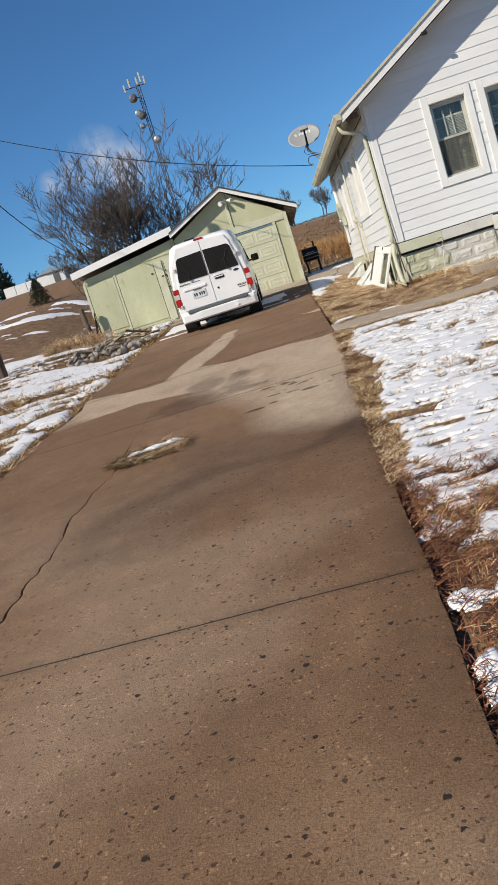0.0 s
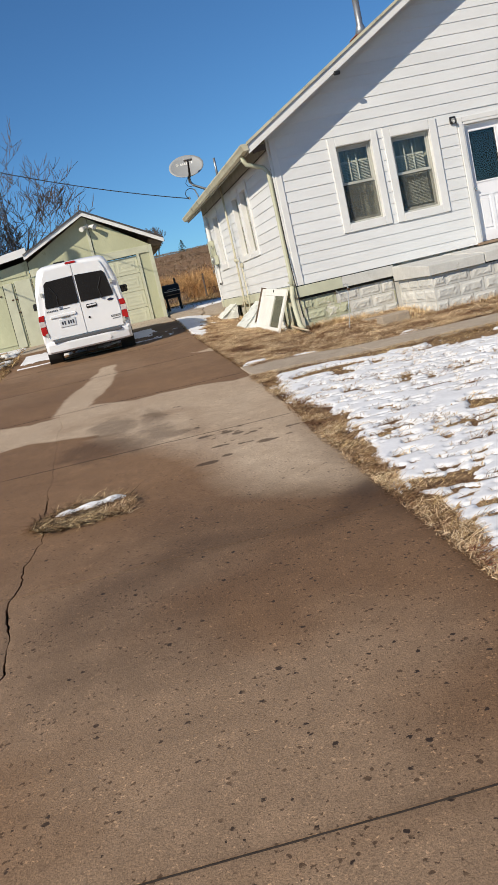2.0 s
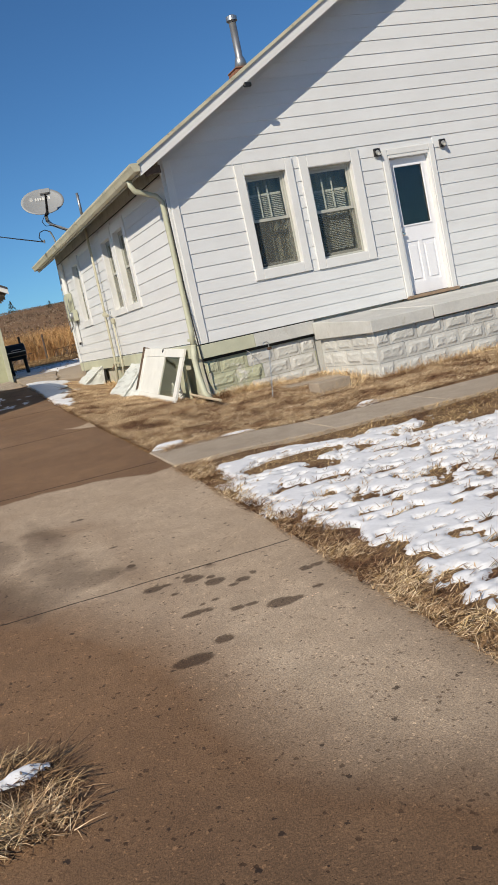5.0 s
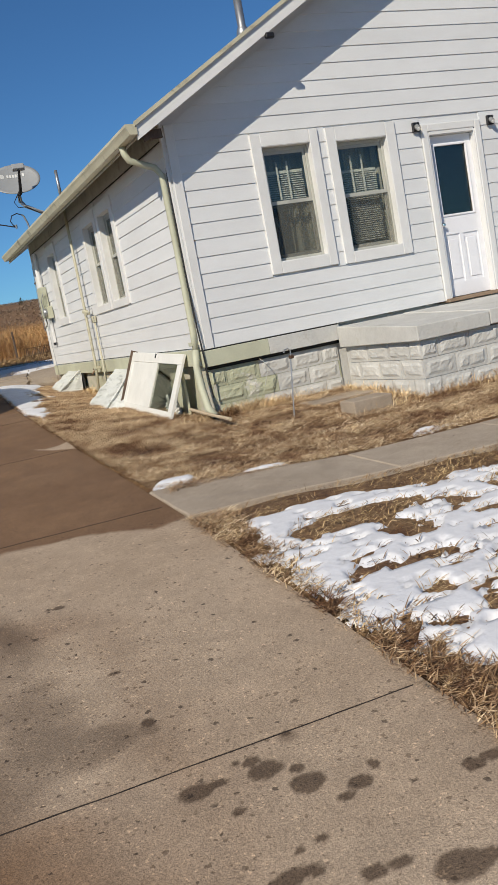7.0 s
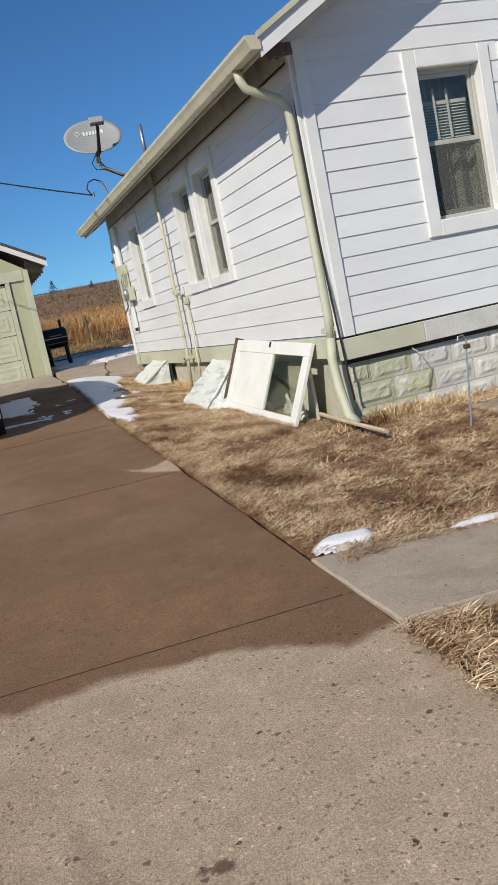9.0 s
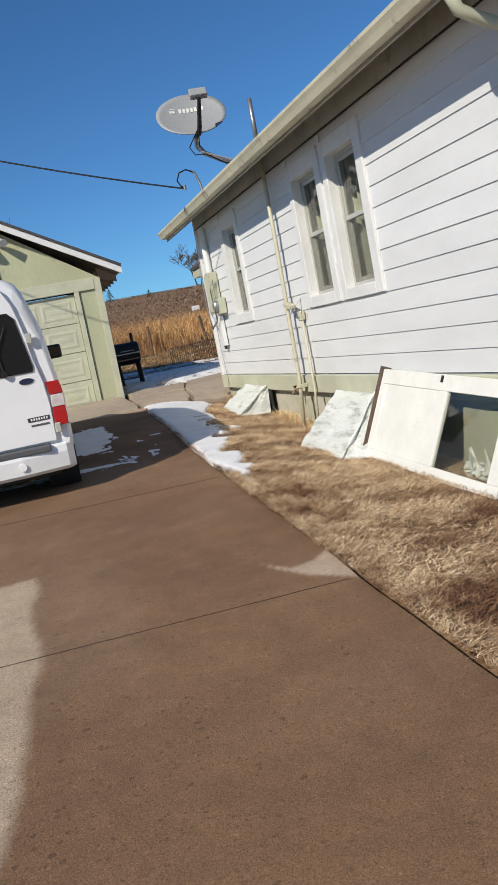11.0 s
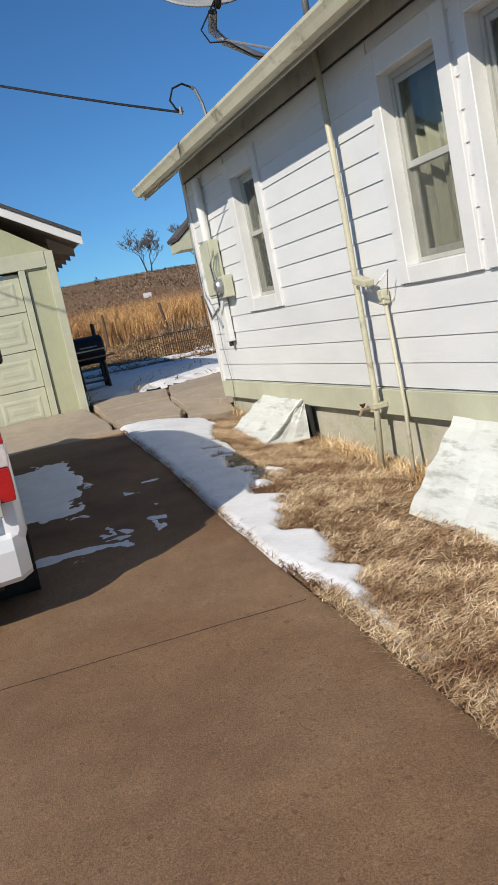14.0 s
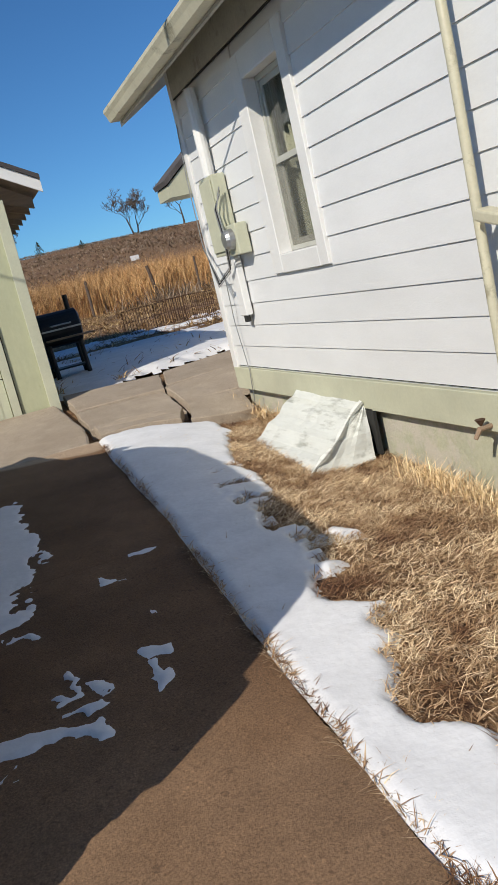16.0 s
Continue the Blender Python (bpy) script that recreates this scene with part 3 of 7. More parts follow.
CONCRETE = concrete_material("drive_concrete")
WALK_CONCRETE = concrete_material("walk_concrete", False)
JOINTS = [-5.5, -2.5, 0.55, 3.46, 5.90, 8.88, 11.88, 14.79, 17.60, 20.4, 22.90]


DRY_MAIN = [(-3.6, 12.75), (-2.15, 11.75), (-1.68, 11.9), (-1.38, 12.2), (-0.87, 11.82), (-0.2, 11.74), (0.0, 11.72), (0.3, 11.40), (0.7, 11.5), (0.7, 6.2), (0.32, 6.3), (-0.08, 6.6), (-0.36, 6.8), (-0.48, 7.3), (-0.5, 8.2), (-0.95, 9.0), (-1.38, 10.1), (-2.15, 10.5), (-3.6, 10.2)]
DRY_FINGER = [(-1.62, 11.8), (-1.42, 12.2), (-1.25, 13.0), (-1.02, 14.6), (-0.98, 16.1), (-1.2, 16.1), (-1.38, 14.8), (-1.75, 13.2), (-1.9, 11.9)]
DRY_TIP = [(0.22, 15.38), (0.36, 15.16), (0.48, 15.17), (0.72, 15.4), (0.72, 14.6), (0.62, 14.75), (0.40, 14.96), (0.28, 15.18)]
SPOTS = [(-0.43, 8.79, 0.059, 0.045), (-0.36, 8.79, 0.034, 0.020), (-0.21, 8.76, 0.058, 0.045), (-0.23, 8.83, 0.028, 0.025), (-0.27, 8.85, 0.016, 0.015), (-0.14, 8.63, 0.056, 0.052), (-0.13, 8.71, 0.027, 0.022), (-0.02, 8.54, 0.044, 0.034), (-0.08, 8.51, 0.031, 0.020), (0.06, 8.59, 0.020, 0.022), (0.28, 8.41, 0.036, 0.030), (0.35, 8.42, 0.034, 0.024)]
SPOTS += [(-0.36, 8.63, 0.026, 0.018), (-0.22, 8.40, 0.020, 0.016), (-0.29, 8.39, 0.017, 0.013), (-0.18, 8.22, 0.036, 0.030), (-0.11, 8.21, 0.034, 0.018), (0.01, 8.12, 0.076, 0.056), (0.08, 8.11, 0.035, 0.028), (-0.35, 8.32, 0.085, 0.026), (-0.29, 8.30, 0.025, 0.016), (-0.42, 9.27, 0.026, 0.026), (-0.42, 9.72, 0.030, 0.020), (-0.45, 10.61, 0.036, 0.028)]
SPOTS += [(-0.07, 8.90, 0.020, 0.014), (0.44, 8.38, 0.05, 0.03), (0.22, 8.16, 0.03, 0.02), (-0.52, 7.85, 0.10, 0.05), (-0.35, 7.95, 0.05, 0.04), (-0.50, 10.62, 0.02, 0.012)]


def drive_fields(X, Y):
    wob = FA(X, Y, 2.2, 4) * 0.35 + FB(X, Y, 9, 3) * 0.08
    d = np.maximum(inside(DRY_MAIN, X, Y), inside(DRY_FINGER, X, Y) * 1.2 + 0.02) + wob * 0.55
    d2 = inside(DRY_TIP, X, Y) + wob * 0.06
    soft = np.where(Y < 10, 0.22, 0.03)
    dry = np.clip(d / soft * 0.5 + 0.5, 0, 1)
    blot = ss(0.02, 0.20, FC(X, Y, 0.9, 4)) * ss(7.5, 8.3, Y) * ss(11.6, 10.2, Y) * ss(-0.1, -0.8, X) * 0.75
    dry = dry * (1 - blot)
    dry = np.maximum(dry, np.clip(d2 / 0.02, 0, 1))
    top = ss(22.72, 22.80, Y + FA(X, Y, 1.2, 3) * 0.5)
    dry = np.maximum(dry, top * 0.85)
    low = ss(0.0, 0.22, FC(X + 30, Y, 0.55, 4)) * ss(7.5, 4.5, Y) * 0.28
    dry = np.maximum(dry, low)
    dry = np.maximum(dry, ss(12.8, 15.0, Y) * ss(19.5, 18.5, Y) * (0.02 + 0.10 * ss(-0.1, 0.2, FB(X, Y, 1.1, 5))))
    dry = dry * (1 - 0.5 * ss(0.10, 0.0, np.abs(Y - 3.46)) * 0.5)
    spot = np.zeros(X.shape)
    for x, y, a, b in SPOTS:
        r = ((X - x) / a) ** 2 + ((Y - y) / b) ** 2
        spot = np.maximum(spot, ss(1.15, 0.75, r + FB(X, Y, 14, 3) * 0.9))
    blots = np.zeros(X.shape)
    for x, y, a, b in ((-0.76, 10.3, 0.13, 0.55), (-0.78, 9.6, 0.20, 0.38), (-0.6, 9.25, 0.14, 0.12), (-1.3, 9.3, 0.4, 0.5), (-1.2, 10.4, 0.25, 0.5), (-0.08, 8.88, 0.04, 0.04), (-0.43, 9.23, 0.035, 0.05)):
        r = ((X - x) / a) ** 2 + ((Y - y) / b) ** 2
        blots = np.maximum(blots, ss(1.6, 0.3, r + FB(X, Y, 4, 4) * 2.2))
    streak = ss(0.3, 0.0, np.abs(Y - 6.3 - 0.35 * X - FA(X, Y, 1, 3) * 1.0)) * ss(-1.9, -1.2, X) * 0.55
    jointdamp = ss(0.07, 0.0, np.abs(Y - 0.06 * (0.4 - X) - 3.46) - FA(X, Y, 3, 3) * 0.08) * 0.5
    edge = ss(0.30, 0.0, drive_right(Y) - X - FA(X, Y, 1.5, 3) * 0.5) * ss(9.2, 8.2, Y) * 0.30
    sodden = ss(-0.10, 0.25, FC(X + 5, Y, 0.8, 4)) * ss(7.8, 6.6, Y) * ss(3.2, 4.2, Y) * 0.34 + ss(7.4, 6.2, Y) * ss(3.6, 5.0, Y) * ss(-1.4, -0.6, X) * 0.14
    melt = ss(18.8, 19.6, Y + 0.3 * X) * ss(22.4, 21.8, Y) * (0.38 + 0.9 * FB(X, Y, 3.2, 5))
    return dry, np.clip(spot * 0.95 + blots * 0.55 + streak * 0.6 + jointdamp * 0.5 + edge + sodden + np.clip(melt, 0, 1), 0, 1)


def crack_x(y):
    y = np.asarray(y, float)
    base = np.interp(y, [-6, 3, 4.2, 5, 5.7, 6.2, 6.5, 7.0, 7.8, 9.2, 11.1, 12.0], [-2.2, -2.0, -1.93, -1.85, -1.88, -1.86, -1.82, -1.78, -1.80, -1.77, -1.78, -1.8])
    return base + FA(y, 0 * y, 2.6, 4) * 0.10 + FB(y, 0 * y, 9, 3) * 0.045


def slab(parent, y0, y1, left, right, gap=0.006):
    """One slab of the drive, finely meshed on top with a rounded arris; left and right are functions of y."""
    ys = np.linspace(y0 + gap, y1 - gap, max(2, round((y1 - y0) / (0.012 if 5 < y0 < 10 else 0.03))))
    n = 130 if right(y0) - left(y0) > 3 else (190 if 5 < y0 < 10 and right(y0) > 0 else 60)
    U = np.linspace(0, 1, n)
    L, R = left(ys)[:, None], right(ys)[:, None]
    X = L + (R - L) * U[None, :]
    Y = np.repeat(ys[:, None], n, 1)
    V = Y
    Y = V + 0.06 * (0.4 - X) * ss(22.8, 20.5, V)
    Z = terrain(X, Y) + FB(X, Y, 5, 3) * 0.004
    edge = np.minimum(np.minimum(X - L, R - X), np.minimum(V - y0, y1 - V) + 0.004)
    Z = Z - (0.004 if gap > 0.003 else 0.001) * ss(0.012, 0.0, edge)
    ny, nx = X.shape
    top = np.stack([X, Y, Z], -1).reshape(-1, 3)
    idx = np.arange(nx * ny).reshape(ny, nx)
    faces = np.stack([idx[:-1, :-1], idx[:-1, 1:], idx[1:, 1:], idx[1:, :-1]], -1).reshape(-1, 4).tolist()
    rim = np.concatenate([idx[0, :], idx[1:, -1], idx[-1, -2::-1], idx[-2:0:-1, 0]])
    high, low = top[rim], top[rim] - np.array([0, 0, 0.13])
    k0 = len(top)
    m = len(rim)
    faces += [[k0 + i, k0 + m + i, k0 + m + (i + 1) % m, k0 + (i + 1) % m] for i in range(m)]
    verts = np.concatenate([top, high, low])
    ob = mesh_from("slab", verts.tolist(), faces, CONCRETE, True)
    dry, spot = drive_fields(verts[:, 0], verts[:, 1])
    VX, VY = verts[:, 0], verts[:, 1]
    worn = np.clip(0.38 + 0.15 * ss(8.9, 6.5, VY) + 0.15 * ss(3.9, 3.4, VY) + 0.38 * ss(11.8, 11.6, VY) + FA(VX, VY, 0.9, 4) * 0.5, 0.05, 1)
    for nm, v in (("dry", dry), ("spot", spot), ("worn", worn)):
        at = ob.data.attributes.new(nm, "FLOAT", "POINT")
        at.data.foreach_set("value", v.astype(np.float32))
    ob.parent = parent
    return ob


def arr(f):
    return lambda y: np.asarray(f(np.asarray(y, float)))


drive = thing("driveway", (0, 0, 0), "red-brown concrete driveway, partly dried pale, with tooled joints and a long crack", "driveway", kind="structure")
for a, b in zip(JOINTS, JOINTS[1:]):
    g = 0.006 if 3.46 in (a, b) else (0.003 if 8.88 in (a, b) or 11.88 in (a, b) else 0.0005)
    lw = arr(lambda y: drive_left(y) + FA(y, 3 + 0 * y, 0.8, 3) * 0.35)
    rw = arr(lambda y: drive_right(y) + FA(y, 7 + 0 * y, 1.1, 4) * 0.05)
    if b < 12:
        slab(drive, a, b, lw, arr(lambda y: crack_x(y) - 0.0015 - 0.009 * ss(8.2, 7.2, y) * np.clip(0.5 + 3 * FC(y, 1 + 0 * y, 3.2, 3), 0, 1)), g)
        slab(drive, a, b, arr(lambda y: crack_x(y) + 0.0015 + 0.009 * ss(8.2, 7.2, y) * np.clip(0.5 + 3 * FC(y, 9 + 0 * y, 3.2, 3), 0, 1)), rw, g)
    else:
        slab(drive, a, b, lw, rw, g)


JOINT_DIRT = surface("packed_joint_dirt", (0.035, 0.024, 0.017), 0.5, 14, 90, 0.95, bump=0.6)


def joint_filler(y, width, x0, x1, gaps=0.0):
    """Dirt packed in a joint: a narrow ragged ribbon standing a hair above the slabs."""
    xs = np.arange(x0, x1, 0.02)
    mid = y + 0.06 * (0.4 - xs) * float(ss(22.8, 20.5, y))
    w = np.clip(width * (1 + 1.6 * FB(xs, 0 * xs + y, 9, 3)) - gaps * width * (FA(xs, 0 * xs + y, 2.5, 3) > 0.05), 0.0006, 1)
    mid = mid + FC(xs, 0 * xs + y, 12, 2) * 0.004
    z = terrain(xs, mid) + FB(xs, mid, 5, 3) * 0.004
    V = np.concatenate([np.stack([xs, mid - w / 2, z - 0.006], -1), np.stack([xs, mid, z + 0.0025], -1), np.stack([xs, mid + w / 2, z - 0.006], -1)])
    n = len(xs)
    F = [[a + i, a + i + 1, a + n + i + 1, a + n + i] for a in (0, n) for i in range(n - 1)]
    ob = mesh_from("joint_filler", V.tolist(), F, JOINT_DIRT, True)
    ob.parent = drive


for y, width, gaps in ((3.46, 0.017, 0.0), (8.88, 0.010, 0.0), (11.88, 0.013, 0.3), (14.79, 0.004, 0.6), (17.60, 0.005, 0.7)):
    joint_filler(y, width, -3.05, float(drive_right(y)) - 0.04, gaps)

walk_way = thing("walkway", (0.6, 11.7, 0.7), "pale grey concrete garden walk with cracked slabs", "walkway", kind="structure")
WALK_X = [0.572, 2.05, 3.2, 4.6, 6.2, 8.0]


def flat_slab(name, pts, z_of, thick, material, parent, wobble=0.012, label=""):
    """A thin slab with an irregular outline; z_of gives the height of its top."""
    ring = []
    for (x0, y0), (x1, y1) in zip(pts, pts[1:] + pts[:1]):
        n = max(1, round(math.hypot(x1 - x0, y1 - y0) / 0.12))
        for i in range(n):
            x, y = x0 + (x1 - x0) * i / n, y0 + (y1 - y0) * i / n
            ring.append((x + float(FA(x, y, 5, 3)) * wobble * 3, y + float(FB(x, y, 5, 3)) * wobble * 3))
    bm = bmesh.new()
    cx, cy = sum(p[0] for p in ring) / len(ring), sum(p[1] for p in ring) / len(ring)
    top_in = [bm.verts.new((cx + (x - cx) * 0.985, cy + (y - cy) * 0.985, z_of(x, y))) for x, y in ring]
    top = [bm.verts.new((x, y, z_of(x, y) - 0.008)) for x, y in ring]
    low = [bm.verts.new((x, y, z_of(x, y) - thick)) for x, y in ring]
    n = len(ring)
    bm.faces.new(top_in)
    for a, b in ((top_in, top), (top, low)):
        for i in range(n):
            bm.faces.new((a[i], b[i], b[(i + 1) % n], a[(i + 1) % n]))
    return part(name, fix(bm), material, parent, label)


for a, b in zip(WALK_X, WALK_X[1:]):
    def edge(x, top):
        return (12.36 if top and x < 0.7 else 12.17 if top else 11.50) - (0.10 if top else 0.13) * (x - 0.6)
    flat_slab("slab", [(a + 0.004, edge(a, False)), (b - 0.004, edge(b, False)), (b - 0.004, edge(b, True)), (a + 0.004, edge(a, True))], lambda x, y: height(x, y) + 0.012 * min(1.0, (x - 0.5) / 0.5), 0.1, WALK_CONCRETE, walk_way, 0.006)

patio = thing("patio", (0, 23.6, 1.5), "pale broken concrete apron and tilted patio slabs", "patio", kind="structure")
flat_slab("slab", [(-3.1, 22.92), (-1.3, 22.92), (-1.32, 24.98), (-3.1, 24.98)], lambda x, y: height(x, y) + 0.0, 0.1, WALK_CONCRETE, patio, 0.004)
flat_slab("slab", [(-1.28, 22.92), (0.76, 22.93), (0.82, 23.5), (0.78, 24.98), (-1.3, 24.98)], lambda x, y: height(x, y) - 0.004, 0.1, WALK_CONCRETE, patio, 0.008)
BROKEN = [([(0.86, 22.98), (1.5, 22.95), (1.62, 23.3), (0.88, 23.36)], 0.02, 0.03), ([(0.86, 23.42), (1.66, 23.38), (1.7, 24.2), (0.88, 24.3)], -0.01, 0.0), ([(1.56, 22.85), (2.12, 22.95), (2.2, 23.5), (1.7, 23.6), (1.68, 23.3)], 0.05, -0.02),
          ([(1.74, 23.66), (2.6, 23.58), (2.9, 24.4), (1.76, 24.35)], 0.0, 0.04), ([(0.9, 24.36), (1.74, 24.3), (1.9, 25.1), (0.92, 25.4)], 0.0, 0.0), ([(1.80, 24.42), (2.95, 24.46), (3.4, 25.4), (1.96, 25.2)], 0.0, 0.02), ([(2.66, 23.56), (3.9, 23.52), (4.0, 24.5), (2.96, 24.42)], 0.0, 0.0)]
for pts, lift, tilt in BROKEN:
    flat_slab("slab", pts, lambda x, y: height(x, y) + lift + tilt * (x - pts[0][0]), 0.09, WALK_CONCRETE, patio, 0.012)


# ---- house ----
HX, HY, HY2, HZ = 2.2, 15.0, 23.42, 1.60
HX2 = 11.0
PEAK = (HX + HX2) / 2
COURSE0, COURSE = 1.72, 0.161
EAVE_X, EAVE_Z, SLOPE = 1.80, 3.90, 0.585
RAKE_Y = 14.62


def roof_z(x):
    """Top of the roof's covering at x."""
    return EAVE_Z + SLOPE * (min(x, 2 * PEAK - x) - EAVE_X)


def courses(top, gable):
    edges = [1.60, 1.75, 1.915, 2.075, 2.229, 2.387, 2.561, 2.745, 2.915, 3.085, 3.255, 3.435, 3.61, 3.775, 3.94, 4.105, 4.275, 4.452, 4.62, 4.795] if gable else [1.628]
    while edges[-1] < top:
        edges.append(edges[-1] + (0.176 if gable else 0.168))
    return list(zip(edges, edges[1:]))


def board(pts_lo, pts_hi, axis, at, out):
    """A lap board: pts_lo = (a, b) at the butt, pts_hi = (a, b) at the top, with the heights z0, z1; thick at the butt."""
    (a0, b0, z0), (a1, b1, z1) = pts_lo, pts_hi
    bm = bmesh.new()
    def V(u, d, z):
        return bm.verts.new((u, at + out * d, z) if axis == "y" else (at + out * d, u, z))
    t0, t1 = 0.015, 0.005
    f = [V(a0, t0, z0), V(b0, t0, z0), V(b1, t1, z1), V(a1, t1, z1)]
    k = [V(a0, 0, z0), V(b0, 0, z0), V(b1, 0, z1), V(a1, 0, z1)]
    for q in ((f[0], f[1], f[2], f[3]), (k[3], k[2], k[1], k[0]), (f[0], k[0], k[1], f[1]), (f[2], k[2], k[3], f[3]), (f[1], k[1], k[2], f[2]), (f[3], k[3], k[0], f[0])):
        bm.faces.new(q)
    return fix(bm)


def side_wall(name, axis, at, out, lo, hi, openings, bounds, thick=0.14, base=HZ):
    """A framed wall with real openings; bounds(z) gives the run (a, b) of the wall at the height z."""
    wall = thing(name, (HX, HY, base), "white painted lap siding, gently weathered", "wall", kind="structure")
    cuts = sorted({lo, hi, *[o[0] for o in openings], *[o[1] for o in openings]})
    bm = bmesh.new()
    for a, b in zip(cuts, cuts[1:]):
        mid = (a + b) / 2
        zs = [base]
        for o in sorted(openings, key=lambda o: o[2]):
            if o[0] < mid < o[1]:
                zs += [o[2], o[3]]
        tops = [bounds(None, a), bounds(None, b)]
        for i in range(0, len(zs), 2):
            z0 = zs[i]
            if i + 1 < len(zs):
                pts = [(a, z0), (b, z0), (b, zs[i + 1]), (a, zs[i + 1])]
            else:
                pts = [(a, z0), (b, z0), (b, tops[1]), (a, tops[0])]
            prism(bm, pts, axis, at - 0.001 * out, at - out * thick)
    part("wall_core", bm, WHITE_PAINT, wall)
    return wall


FRONT_OPEN = [(3.28, 3.89, 2.38, 3.62), (4.22, 4.90, 2.36, 3.60), (5.48, 6.19, 1.62, 3.58), (8.2, 8.8, 2.36, 3.59)]
SIDE_OPEN = [(17.42, 18.05, 2.40, 3.57), (18.34, 18.98, 2.41, 3.56), (21.27, 21.86, 2.43, 3.55)]
FRONT_TRIM = [(3.16, 4.00, 2.25, 3.76), (4.10, 5.03, 2.235, 3.755), (5.39, 6.28, 1.60, 3.685), (8.08, 8.92, 2.23, 3.73)]
SIDE_TRIM = [(17.28, 18.15, 2.305, 3.71), (18.21, 19.09, 2.305, 3.71), (21.15, 22.02, 2.31, 3.71)]


def front_top(z, u):
    return roof_z(u) - 0.16


SIDE_TOP = EAVE_Z + (HX - EAVE_X) * SLOPE - 0.106


def side_top(z, u):
    return SIDE_TOP


wall_front = side_wall("wall_front", "y", HY, -1, HX, HX2, FRONT_OPEN, front_top)
wall_drive = side_wall("wall_drive_side", "x", HX, -1, HY, HY2, SIDE_OPEN, side_top)
wf = thing("wall_back", (HX, HY2, HZ), "plain white back and far walls of the house", "wall", kind="structure")
bm = bmesh.new()
box(bm, HX + 0.15, HX2, HY2 - 0.14, HY2, HZ - 0.7, SIDE_TOP)
box(bm, HX2 - 0.14, HX2, HY + 0.15, HY2 - 0.15, HZ - 0.7, SIDE_TOP)
prism(bm, [(HX + 0.15, SIDE_TOP), (HX2 - 0.15, SIDE_TOP), (PEAK, roof_z(PEAK) - 0.2)], "y", HY2 - 0.14, HY2)
box(bm, HX + 0.15, HX2 - 0.15, HY + 0.15, HY2 - 0.15, HZ - 0.12, HZ)
part("wall_core", bm, WHITE_PAINT, wf)


def lay_courses(wall, axis, at, lo, hi, trims, gable):
    top = roof_z(PEAK) - 0.2 if gable else SIDE_TOP
    for z0, z1 in courses(top - 0.02, gable):
        if not gable:
            z1 = min(z1, top)
        zm = (z0 + z1) / 2
        a0, b0, a1, b1 = lo, hi, lo, hi
        if gable:
            def run(z):
                e = max(0.0, (z - (roof_z(HX) - 0.17)) / SLOPE)
                return lo + e, hi - e
            (a0, b0), (a1, b1) = run(z0), run(min(z1, top))
            if b1 - a1 < 0.2:
                continue
        blocks = sorted([t for t in trims if t[2] - 0.02 < zm < t[3] + 0.02])
        segs, u0, u1 = [], a0, a1
        for t in blocks:
            segs.append((u0, t[0], u1, t[0]))
            u0 = u1 = t[1]
        segs.append((u0, b0, u1, b1))
        for s0, e0, s1, e1 in segs:
            if e0 - s0 > 0.015:
                part("siding_board", board((s0, e0, z0 + 0.002), (s1, e1, z1 + 0.004), axis, at, -1), WHITE_PAINT, wall)


def corner_board(x0, x1, y0, y1, z0, z1, parent, mat=None):
    part("corner_board", boxb(x0, x1, y0, y1, z0, z1, 0.003), mat or WHITE_TRIM, parent)


# ---- roof, gutter, foundation ----
roof = thing("roof", (PEAK, HY, EAVE_Z), "dark asphalt-shingled gable roof with white rake boards", "roof", kind="structure")
ROOF_Y2 = 23.70
for s in (-1, 1):
    e, p = (EAVE_X, PEAK) if s < 0 else (2 * PEAK - EAVE_X, PEAK)
    bm = prism(bmesh.new(), [(e, EAVE_Z), (p, roof_z(PEAK)), (p, roof_z(PEAK) - 0.05), (e, EAVE_Z - 0.05)], "y", RAKE_Y + 0.02, ROOF_Y2 - 0.02)
    part("shingle_layer", bm, SHINGLE, roof)
    bm = prism(bmesh.new(), [(e, EAVE_Z - 0.051), (p, roof_z(PEAK) - 0.051), (p, roof_z(PEAK) - 0.10), (e, EAVE_Z - 0.10)], "y", RAKE_Y + 0.03, ROOF_Y2 - 0.03)
    part("roof_deck", bm, SOFFIT, roof, "faded grey-green underside of the roof boards")
    for y in (RAKE_Y, ROOF_Y2 - 0.025):
        bm = prism(bmesh.new(), [(e, EAVE_Z - 0.012), (p, roof_z(PEAK) - 0.012), (p, roof_z(PEAK) - 0.17), (e, EAVE_Z - 0.17)], "y", y - 0.01, y + 0.02)
        part("rake_board", bm, WHITE_TRIM, roof, "white rake board")
        bm = prism(bmesh.new(), [(e - 0.02, EAVE_Z - 0.0), (p, roof_z(PEAK) + 0.012), (p, roof_z(PEAK) - 0.03), (e - 0.02, EAVE_Z - 0.045)], "y", y - 0.035, y - 0.011)
        part("drip_edge", bm, CREAM, roof, "cream metal drip edge")


def profile_bar(pts, y0, y1):
    return prism(bmesh.new(), pts, "y", y0, y1)


